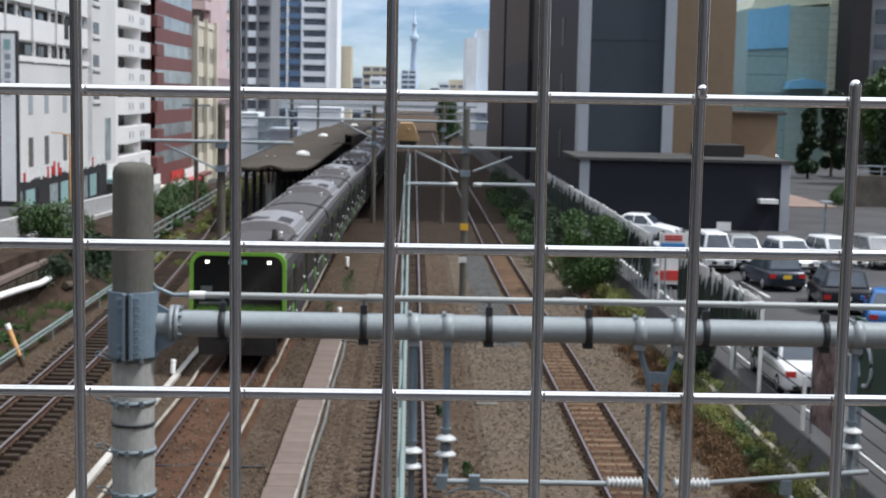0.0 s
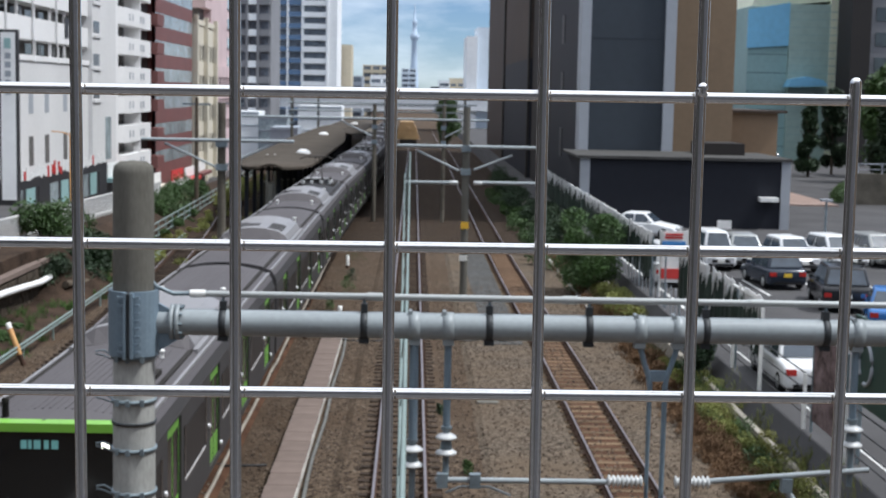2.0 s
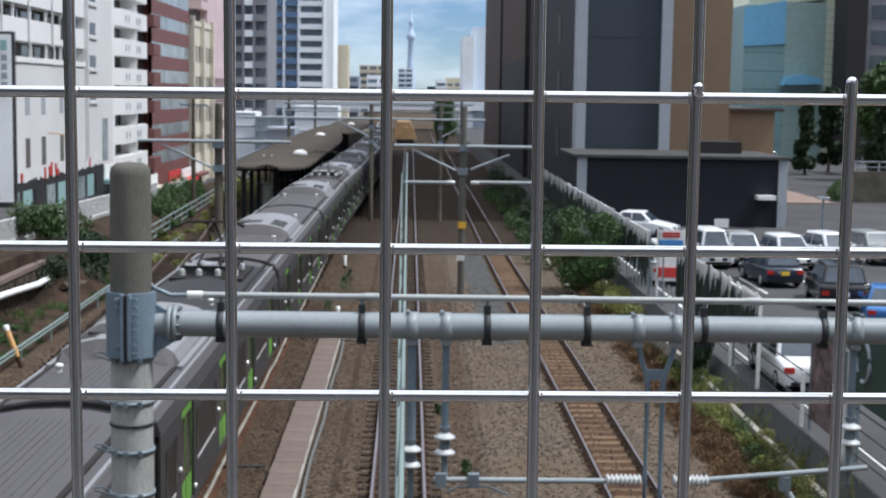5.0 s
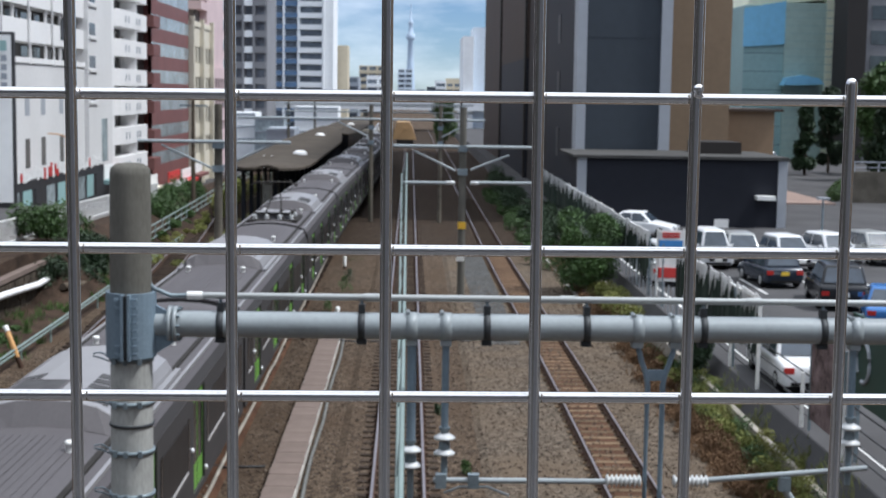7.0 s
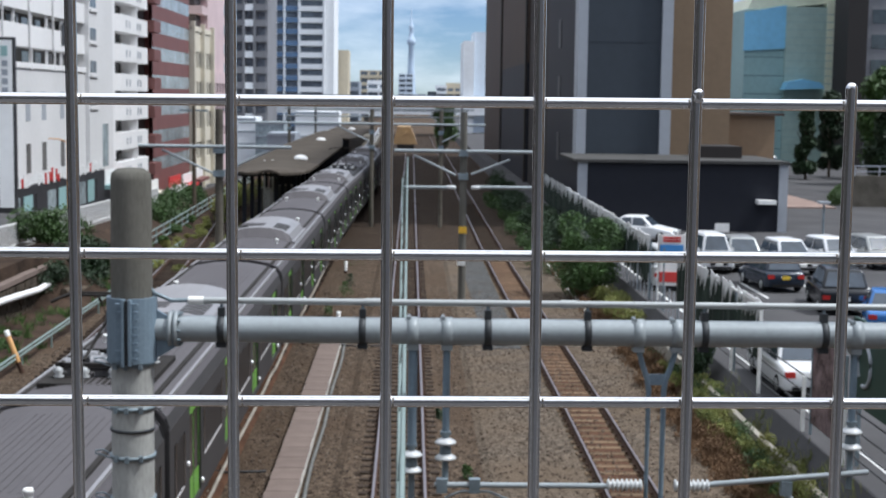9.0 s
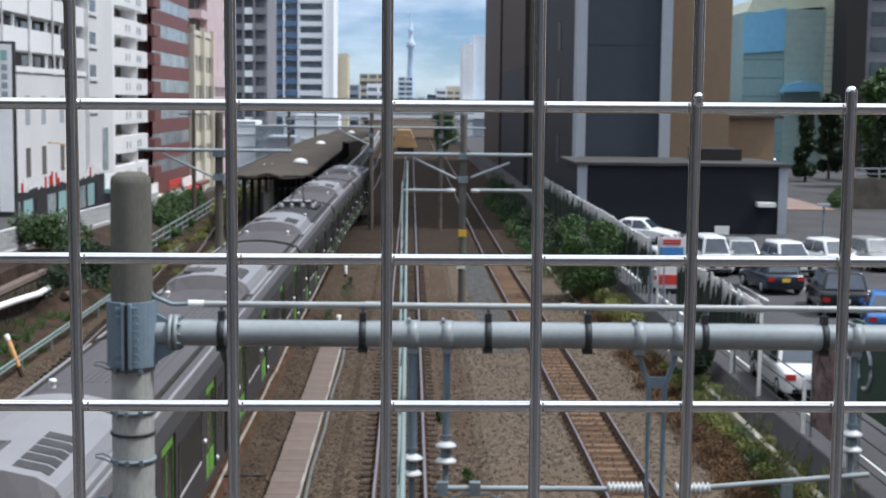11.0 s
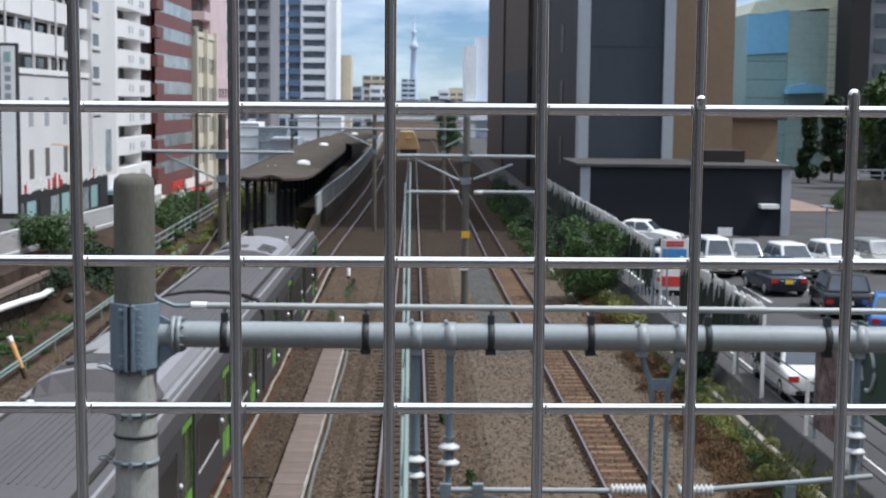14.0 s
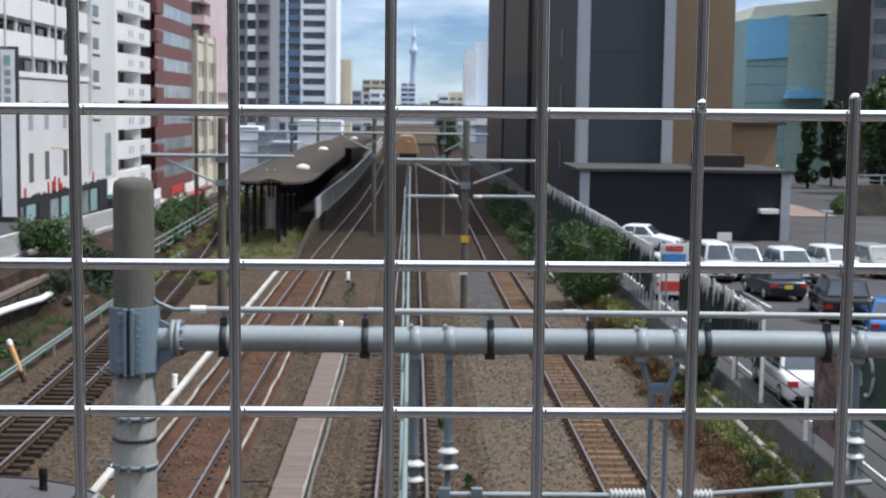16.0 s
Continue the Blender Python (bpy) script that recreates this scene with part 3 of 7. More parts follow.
def steady_arm():
    root = tagged(group_of("steady_arm", (0, BEAM_Y, 5.02)), "thin grey registration tube with ribbed white insulators", "registration arm")
    for name, a, b in (("tube", 0.25, 1.86), ("tube", 2.76, 4.26)):
        bm = bmesh.new()
        tube(bm, (a, -0.05, 0.02 * (a > 2)), (b, -0.05, 0.02 * (a > 2) + 0.13 * (a > 2)), 0.026, sides=16)
        part(name, bm, "galv", root)
    for a in (1.84, 2.46):
        bm = bmesh.new()
        prof = []
        for i in range(8):
            prof += [(0.032, i * 0.042), (0.058, i * 0.042 + 0.012), (0.058, i * 0.042 + 0.02), (0.032, i * 0.042 + 0.032)]
        lathe(bm, (a, -0.05, 0.01), prof, 24, "x")
        part("insulator", bm, "porcelain", root, "ribbed white insulator")
    for x in (0.32, 3.5, 0.62):
        bm = bmesh.new()
        box(bm, x - 0.05, x + 0.05, -0.09, -0.01, -0.07, 0.06)
        bevel(bm, 0.015, 1)
        part("clamp", bm, "galv_dark", root)
    bm = bmesh.new()
    hose(bm, [(0.35, -0.05, -0.12), (0.5, -0.05, -0.06), (0.75, -0.05, -0.06), (0.95, -0.05, -0.14)], 0.012)
    part("bent_rod", bm, "galv", root)
    bm = bmesh.new()
    hose(bm, [(3.5, -0.05, -0.05), (3.6, -0.05, -0.2), (3.7, -0.05, -0.32), (3.78, -0.05, -0.5)], 0.035)
    part("bracket", bm, "galv", root)


steady_arm()


def overhead_wires():
    for x, y1 in ((-0.06, 61.5),):
        root = tagged(group_of("overhead_line"), "pale green contact and messenger wires over the middle track", "overhead wire")
        bm = bmesh.new()
        line = [(-0.03 - 0.31 * i / 20, 4 + (y1 - 4) * i / 20, 5.12) for i in range(21)]
        hose(bm, line, 0.022, 8)
        part("contact_wire", bm, "green_wire", root)
        bm = bmesh.new()
        mess = [(-0.025 - 0.10 * i / 20, 4 + (y1 - 4) * i / 20, 6.0 - 0.4 * math.sin(math.pi * i / 20)) for i in range(21)]
        hose(bm, mess, 0.022, 8)
        part("messenger_wire", bm, "green_wire", root)
        for i in range(1, 20):
            bm = bmesh.new()
            tube(bm, line[i], mess[i], 0.012, sides=6)
            part("dropper", bm, "green_wire", root)


overhead_wires()


# ---- bridge deck and stainless fence in front of the camera ----
def bridge_deck():
    root = tagged(group_of("footbridge"), "plain concrete footbridge deck above the tracks", "bridge", kind="structure")
    bm = bmesh.new()
    box(bm, -16, 13, -3.2, 1.15, 6.55, 6.95)
    part("deck", bm, "asphalt", root)
    bm = bmesh.new()
    box(bm, -16, 13, 0.86, 1.02, 6.95, 7.15)
    bevel(bm, 0.02, 1)
    part("kerb", bm, "concrete_dark", root)
    for x in (-15, 12):
        bm = bmesh.new()
        box(bm, x - 0.6, x + 0.6, -3, 1, -0.35, 6.55)
        part("pier", bm, "concrete", root)


bridge_deck()
FENCE_Y = 0.94
# uprights: x at the two heights 8.36 and 8.56; crossbars: z in the middle
FENCE_X = ((-0.521, -0.523), (-0.419, -0.421), (-0.318, -0.320), (-0.2159, -0.2181), (-0.1141, -0.1159), (-0.0142, -0.0152),
           (0.0852, 0.0835), (0.1851, 0.1851), (0.2862, 0.2865), (0.387, 0.387), (0.488, 0.488))
FENCE_Z = (7.25, 7.35, 7.45, 7.55, 7.65, 7.75, 7.85, 7.95, 8.055, 8.157, 8.2590, 8.35685, 8.45494, 8.55575)


def mesh_fence():
    root = tagged(group_of("mesh_fence", (0, FENCE_Y, 7.15)), "stainless steel bar mesh fence with welded crossings", "fence")
    zb = 7.15
    r = 0.00385
    for i, (xa, xb) in enumerate(FENCE_X):
        # some bars end in a rounded tip, the others carry on upwards; each leans a little
        def lean(z):
            return xa + (xb - xa) * (z - 8.36) / 0.20
        top = 8.5708 if i >= 8 else 8.80
        rr = r
        knee = 8.5617 if i == 7 else top - 0.003
        bm = bmesh.new()
        tube(bm, (lean(8.0) - (lean(8.36) - lean(8.0)) * 0.5, 0, 0), (lean(knee), 0, knee - zb), rr, sides=24)
        if i >= 8:
            lathe(bm, (lean(knee), 0, top - zb - 0.003), [(rr, 0.0), (rr * 0.93, 0.0018), (rr * 0.68, 0.0034), (rr * 0.3, 0.0042)], 24)
        bar = part("upright", bm, "steel_bar", root)
        if i == 7:
            x = lean(knee)
            bm = bmesh.new()
            tube(bm, (x + 0.0006, 0, knee - zb), (x + 0.0006, 0, top - zb), rr * 0.95, sides=24)
            part("upright", bm, "steel_bar", root)
            bm = bmesh.new()
            lathe(bm, (x + 0.0008, -0.0035, knee - zb), [(0.0012, -0.0045), (0.0035, -0.003), (0.0024, -0.0008), (0.0036, 0.001), (0.003, 0.0035), (0.001, 0.005)], 16)
            part("weld_knob", bm, "steel_bar", bar)
    bm = bmesh.new()                      # the mesh goes on along the bridge
    tube(bm, (0, 0, 0), (0, 0, 8.5678 - zb), r, sides=12)
    plain = mesh_of(bm, "upright", "steel_bar")
    for k in range(24):
        piece("upright", plain, root, (-0.625 - 0.1016 * k, 0, 0))
        piece("upright", plain, root, (0.590 + 0.1016 * k, 0, 0))
    for z in FENCE_Z:
        bm = bmesh.new()
        tube(bm, (-3.0, r * 1.5, z - zb - 0.0145), (3.0, r * 1.5, z - zb + 0.0145), r, sides=24)
        part("crossbar", bm, "steel_bar", root)
    bm = bmesh.new()
    for xa, xb in FENCE_X[3:9]:
        for z in FENCE_Z[-4:]:
            x = xa + (xb - xa) * (z - 8.36) / 0.20
            for s in (-1, 1):
                lathe(bm, (x + s * r * 1.05, r * 0.8, z - zb + x * 0.0048), [(0.0005, -0.0030), (0.0010, -0.0018), (0.0012, 0), (0.0010, 0.0018), (0.0005, 0.0030)], 10)
    tagged(part("weld_bead", bm, "weld", root, "small straw-tinted weld beads"), kind="stuff")


M["weld"] = mat("weld_bead", (0.50, 0.45, 0.40), 0.38, 1.0, 0.25, 300, 900)
mesh_fence()


# ---- the train: eleven cars of one design ----
CAR_LEN, CAR_PITCH, TRAIN_X = 19.55, 20.0, -5.47


def roundrect(w, h0, h1, r, n=6):
    """Half-width w, from h0 to h1, corner radius r, anticlockwise."""
    pts = []
    for cx, cy, a0 in ((w - r, h1 - r, 0), (-w + r, h1 - r, 90), (-w + r, h0 + r, 180), (w - r, h0 + r, 270)):
        for i in range(n + 1):
            a = radians(a0 + 90 * i / n)
            pts.append((cx + r * math.cos(a), cy + r * math.sin(a)))
    return pts


def car_section():
    """Cross-section of the body above the floor: straight sides, round shoulders, low-crowned roof."""
    side = [(1.42, 0.95), (1.42, 1.3), (1.42, 2.9), (1.46, 3.05), (1.40, 3.24), (1.28, 3.38)]
    roof = [(1.0, 3.50), (0.5, 3.585), (0, 3.61)]
    right = side + roof
    return right + [(-x, z) for x, z in right[-2::-1]]


def train_car(front_end, rear_end, pantograph, label):
    root = tagged(group_of("train_car"), label, "train car", "cars of the train")
    sec = car_section()
    bm = bmesh.new()                      # grey side shell
    extrude_profile(bm, sec, "y", 0.03, CAR_LEN)
    body = part("body", bm, "side", root, "dull grey stainless car body")
    door_ys = (2.8, 7.6, 12.7, 17.6)
    spans = [(0.03, door_ys[0] - 0.68)] + [(door_ys[i] + 0.68, door_ys[i + 1] - 0.68) for i in range(3)] + [(door_ys[3] + 0.68, CAR_LEN)]
    for s in (-1, 1):
        x0, x1 = sorted((s * 1.40, s * 1.475))
        boxes("side_skin", [(x0, x1, 0.03, CAR_LEN, 1.0, 1.12), (x0, x1, 0.03, CAR_LEN, 2.98, 3.04)], "side", body)
        for a, b in spans:
            boxes("side_panel", [(x0, x1, a, b, 1.12, 2.98)], "side", body, "", 0.012)
    bm = bmesh.new()                      # roof skin, a little proud
    pts = [(x * 1.004, z + 0.012) for x, z in sec[4:-4]]
    prof = pts + [(x * 0.98, z - 0.03) for x, z in pts[::-1]]
    extrude_profile(bm, prof, "y", 0.02, CAR_LEN + 0.01)
    for f in bm.faces:
        f.smooth = False
    roof = part("roof", bm, "roof", root, "dark purplish grey painted roof")
    for y0, y1 in ((0.9, 3.0),) if pantograph > 10 else ((0.9, 6.3), (14.3, 18.7)):                # lengthwise ribs
        boxes("roof_ribs", [(i * 0.115 - 0.018, i * 0.115 + 0.018, y0, y1, 3.605 - 0.0015 * i * i, 3.627 - 0.0015 * i * i) for i in range(-7, 8)], "roof", roof, "fine lengthwise ribs")
    for s in (-1, 1):                     # gutters
        bm = bmesh.new()
        box(bm, s * 1.30 - 0.03, s * 1.30 + 0.03, 0.1, CAR_LEN - 0.1, 3.36, 3.425)
        part("gutter", bm, "roof_pale", roof, "pale gutter lip")
        bm = bmesh.new()
        box(bm, s * 1.08 - 0.07, s * 1.08 + 0.07, 0.1, CAR_LEN - 0.1, 3.44, 3.488)
        part("roof_groove", bm, "underframe", roof, "dark seam along the roof")
    for y0 in (0.03, CAR_LEN - 0.11):     # dark hoops at the ends
        bm = bmesh.new()
        hoop = [(x * 1.006, z + 0.022) for x, z in sec[3:-3]]
        prof = hoop + [(x * 0.97, z - 0.05) for x, z in hoop[::-1]]
        extrude_profile(bm, prof, "y", y0 + 0.02, y0 + 0.07)
        part("end_hoop", bm, "rubber", roof, "black weather hoop")
    if pantograph > 10:                   # dark insulating coat under the pantograph
        bm = bmesh.new()
        coat = [(x * 1.005, z + 0.018) for x, z in sec[5:-5]]
        extrude_profile(bm, coat + [(x, z - 0.03) for x, z in coat[::-1]], "y", 8.6, 18.6)
        bmesh.ops.recalc_face_normals(bm, faces=bm.faces)
        part("insulating_coat", bm, "roof_coat", roof, "near-black smooth insulating coat")
    # air conditioner, rounded, with louvres along its flanks
    bm = bmesh.new()
    ac = [(1.16, 3.42), (1.14, 3.56), (1.04, 3.72), (0.8, 3.86), (0.4, 3.945), (0, 3.97), (-0.4, 3.945), (-0.8, 3.86), (-1.04, 3.72), (-1.14, 3.56), (-1.16, 3.42)]
    extrude_profile(bm, ac, "y", 7.2, 11.8)
    bevel(bm, 0.05, 2, 50)
    cooler = part("air_conditioner", bm, "roof_pale", root, "pale grey rounded roof cooler")
    for ya, yb in ((6.85, 7.22), (12.15, 11.78)):
        bm = bmesh.new()
        low, high = [bm.verts.new((x * 0.96, ya, 3.43 + (z - 3.42) * 0.30)) for x, z in ac], [bm.verts.new((x * 0.985, yb, z - 0.012)) for x, z in ac]
        for q in range(len(ac) - 1):
            bm.faces.new((low[q], low[q + 1], high[q + 1], high[q]))
        bm.faces.new(low)
        bm.faces.new(high[::-1])
        bm.faces.new((low[0], high[0], high[-1], low[-1]))
        part("end_shroud", bm, "roof", cooler, "dark sloping end shroud")
        boxes("shroud_seam", [(-1.0, 1.0, yb - 0.02, yb + 0.02, 3.66, 3.70)], "underframe", cooler)
    hatch = boxes("service_hatch", [(-0.66, 0.10, 7.75, 7.80, 3.93, 3.978), (-0.66, 0.10, 8.55, 8.60, 3.93, 3.978), (-0.66, -0.61, 7.80, 8.55, 3.91, 3.978), (0.05, 0.10, 7.80, 8.55, 3.93, 3.978)],
                  "roof", cooler, "dark raised hatch rim", 0.005)
    boxes("grille", [(-0.61, 0.05, 7.80, 8.55, 3.93, 3.973)], "louvre_grey", hatch, "dark fan grille")
    for s in (-1, 1):
        for i in range(5):                # slats bent over the shoulder of the casing
            y = 7.42 + i * 0.39
            top = [(s * x, z) for x, z in ((0.44, 3.946), (0.62, 3.908), (0.80, 3.870), (0.90, 3.812))]
            bm = bmesh.new()
            extrude_profile(bm, top + [(x, z - 0.03) for x, z in top[::-1]], "y", y, y + 0.30)
            bmesh.ops.recalc_face_normals(bm, faces=bm.faces)
            part("louvre", bm, "louvre_grey", cooler, "dark louvre")
        bm = bmesh.new()
        box(bm, s * 1.20 - 0.05, s * 1.20 + 0.05, 6.9, 12.1, 3.40, 3.50)
        part("mounting_rail", bm, "roof_pale", cooler)
    cooler.location.y = -3.3 if pantograph > 10 else -0.1
    for x in (-0.75, 0.75):               # small roof vents
        for y in ((2.6, 10.8) if pantograph > 10 else (5.6, 14.1)):
            bm = bmesh.new()
            lathe(bm, (x, y, 3.55), [(0.06, 0), (0.05, 0.10), (0.075, 0.11), (0.06, 0.16), (0.02, 0.17)], 14)
            part("roof_vent", bm, "paint_white", root, "small white roof cap")
    # doors, windows
    for s in (-1, 1):
        w = s * 1.42
        for y in door_ys:
            d = boxes("door", [(w - 0.012, w + 0.012, y - 0.66, y + 0.66, 1.12, 2.98)], "door_green", root, "lime green sliding door with dark windows", 0.004)
            for q in (-1, 1):
                boxes("door_window", [(w + s * 0.012 - 0.004, w + s * 0.012 + 0.004, y + q * 0.33 - 0.25, y + q * 0.33 + 0.25, 1.62, 2.78)], "train_glass", d, "dark door window")
            boxes("door_seam", [(w + s * 0.013 - 0.004, w + s * 0.013 + 0.004, y - 0.012, y + 0.012, 1.0, 2.8)], "rubber", d)
            # added white domes stand in for sun glints along the train side
            for q, z in ((0.74, 1.28), (-0.95, 2.02)):
                bm = bmesh.new()
                lathe(bm, (s * 1.49, y + q, z), [(0.005, -0.04), (0.045, -0.03), (0.06, 0), (0.045, 0.03), (0.005, 0.04)], 14, "x")
                part("glint_dome", bm, "glint_white", d, "small dome painted white for a sun glint")
        w = s * 1.475
        gaps = [(door_ys[i] + 0.95, door_ys[i + 1] - 1.2) for i in range(3)] + [(0.5, 1.6), (18.6, 19.2)]
        for a, b in gaps:
            bm = bmesh.new()
            box(bm, w - 0.008, w + 0.008, a, b, 1.78, 2.66)
            bevel(bm, 0.005, 1)
            win = part("window", bm, "window_grey", root, "side window with its grey reflection painted in")
            for e0, e1 in ((a, a + 0.16), (b - 0.16, b)):
                boxes("window_edge", [(w + s * 0.008 - 0.005, w + s * 0.008 + 0.005, e0, e1, 1.76, 2.68)], "train_glass", win, "black window edge")
            # white bar below the pane imitates a reflected highlight
            if b - a > 1:
                boxes("window_sill", [(w + s * 0.012 - 0.008, w + s * 0.012 + 0.008, a + 0.1, b - 0.2, 1.70, 1.745)], "glint_white", win, "white bar painted as a reflected highlight")
    # underframe and bogies
    boxes("underframe", [(-1.25, 1.25, 0.3, CAR_LEN - 0.2, 0.80, 0.97), (-1.1, 1.1, 5.2, 8.6, 0.28, 0.82), (-1.1, 1.1, 9.4, 13.6, 0.3, 0.82)],
          "underframe", root, "dusty dark equipment under the floor", 0.02)
    for yb in (3.0, 16.6):
        bogie = boxes("bogie", [(-1.05, -0.85, yb - 1.4, yb + 1.4, 0.4, 0.62), (0.85, 1.05, yb - 1.4, yb + 1.4, 0.4, 0.62), (-0.9, 0.9, yb - 0.3, yb + 0.3, 0.45, 0.7)],
                      "underframe", root, "", 0.02)
        for ya in (yb - 1.05, yb + 1.05):
            for s in (-1, 1):
                bm = bmesh.new()
                lathe(bm, (s * 0.56, ya, 0.432), [(0.1, -0.09), (0.45 - 0.02, -0.07), (0.43, 0.05), (0.1, 0.07)], 24, "x")
                part("wheel", bm, "rail_side", bogie, "steel wheel")
    if pantograph:
        panto(root, pantograph)
    for end, y, d in ((front_end, 0.0, -1), (rear_end, CAR_LEN + 0.02, 1)):
        if end:
            cab_face(root, y, d)
        else:
            boxes("gangway", [(-0.5, 0.5, y - 0.25 if d < 0 else y - 0.02, y + 0.02 if d < 0 else y + 0.22, 1.0, 3.0)], "rubber", root, "black gangway bellows", 0.03)
    return root


def ring_face(bm, outer, inner, y0, y1):
    """A frame between two outlines of equal count, from y0 to y1."""
    rows = [[bm.verts.new((x, y, z)) for x, z in o] for o, y in ((outer, y0), (outer, y1), (inner, y1), (inner, y0))]
    n = len(outer)
    for a in range(4):
        A, B = rows[a], rows[(a + 1) % 4]
        for i in range(n):
            bm.faces.new((A[i], A[(i + 1) % n], B[(i + 1) % n], B[i]))


def cab_face(root, y, d):
    """Square black glass front in a lime green frame; dots thin out from the green sill upwards."""
    out, inn = roundrect(1.475, 1.01, 3.63 if d < 0 else 3.42, 0.42), roundrect(1.37, 1.11, 3.50 if d < 0 else 3.34, 0.33)
    bm = bmesh.new()
    ring_face(bm, out, inn, y + d * (-0.12 if d < 0 else 0.02), y + d * (0.16 if d < 0 else 0.08))
    frame_ob = part("front_frame", bm, "lime", root, "rounded lime green front frame")
    bm = bmesh.new()
    extrude_profile(bm, inn, "y", y - d * 0.05, y + d * 0.10)
    front = part("front_panel", bm, "face_black", root, "black glass front")
    bm = bmesh.new()
    low = [(x, z) for x, z in roundrect(1.35, 1.13, 1.68, 0.20)]
    extrude_profile(bm, low, "y", y + d * 0.08, y + d * 0.14)
    part("sill_panel", bm, "lime", front, "lime green lower panel")
    bm = bmesh.new()                       # rows of dots, smaller upwards
    rows = 8
    for j in range(rows):
        z = 1.70 + j * 0.042
        r = 0.0235 * (1 - j / rows) + 0.004
        for i in range(-29, 30):
            x = (i + 0.5 * (j % 2)) * 0.0445
            if abs(x) < 1.31:
                vs = [bm.verts.new((x + r * cx, y + d * 0.104, z + r * cz)) for cx, cz in ((1, 0), (0.5, 0.87), (-0.5, 0.87), (-1, 0), (-0.5, -0.87), (0.5, -0.87))]
                bm.faces.new(vs)
    tagged(part("dot_pattern", bm, "lime", front, "lime green halftone dots"), kind="stuff")
    boxes("bumper_groove", [(-1.25, 1.25, y + d * 0.14 - 0.006, y + d * 0.14 + 0.006, 1.30, 1.325)], "side", front, "thin groove")
    for s in (-1, 1):
        bm = bmesh.new()
        box(bm, s * 0.95 - 0.055, s * 0.95 + 0.055, y + d * 0.10 - 0.012, y + d * 0.10 + 0.012, 3.26, 3.335)
        bevel(bm, 0.01, 1)
        part("headlamp", bm, "lamp_on", front, "lit warm white headlamp")
    boxes("destination_display", [(-0.34, 0.32, y + d * 0.10 - 0.006, y + d * 0.10 + 0.006, 3.20, 3.40)], "face_black", front)
    bars = []
    for x0, wd in ((-0.29, 0.09), (-0.18, 0.05), (-0.10, 0.10), (0.05, 0.07), (0.16, 0.10)):
        bars.append((x0, x0 + wd, y + d * 0.108 - 0.003, y + d * 0.108 + 0.003, 3.235, 3.365))
    boxes("display_bars", bars, "led", front, "pale green glowing display bars")
    boxes("wiper", [(-0.5, -0.47, y + d * 0.11 - 0.01, y + d * 0.11 + 0.01, 1.95, 2.5), (0.5, 0.53, y + d * 0.11 - 0.01, y + d * 0.11 + 0.01, 1.95, 2.5)], "rubber", front, "black wiper")
    boxes("cab_seat", [(-1.15, -0.8, y - d * 0.02, y + d * 0.104, 2.2, 2.55), (-1.2, -0.45, y - d * 0.02, y + d * 0.103, 1.98, 2.06)], "cab_grey", front, "dim grey cab fittings behind glass")
    boxes("skirt", [(-1.2, 1.2, y - 0.2, y + 0.2, 0.42, 1.03)], "underframe", root, "black skirt", 0.05)
    bm = bmesh.new()
    box(bm, -0.2, 0.2, y + d * 0.1 - 0.35, y + d * 0.1 + 0.35, 0.72, 0.98)
    bevel(bm, 0.05, 2)
    part("coupler", bm, "underframe", root)
    bm = bmesh.new()                        # aerial on its square foot
    yb, xb = y - d * 4.0, -0.7 * d
    box(bm, xb - 0.3, xb + 0.3, yb - 0.28, yb + 0.28, 3.50, 3.60)
    lathe(bm, (xb, yb, 3.60), [(0.13, 0), (0.11, 0.05), (0.08, 0.32), (0.03, 0.36)], 14)
    part("aerial", bm, "underframe", root, "dark cone aerial on a square foot")
    bm = bmesh.new()
    lathe(bm, (0.68 * d, y - d * 0.5, 3.5), [(0.06, 0), (0.05, 0.26), (0.06, 0.27), (0.05, 0.36)], 12)
    part("aerial_post", bm, "underframe", root, "short dark roof post")


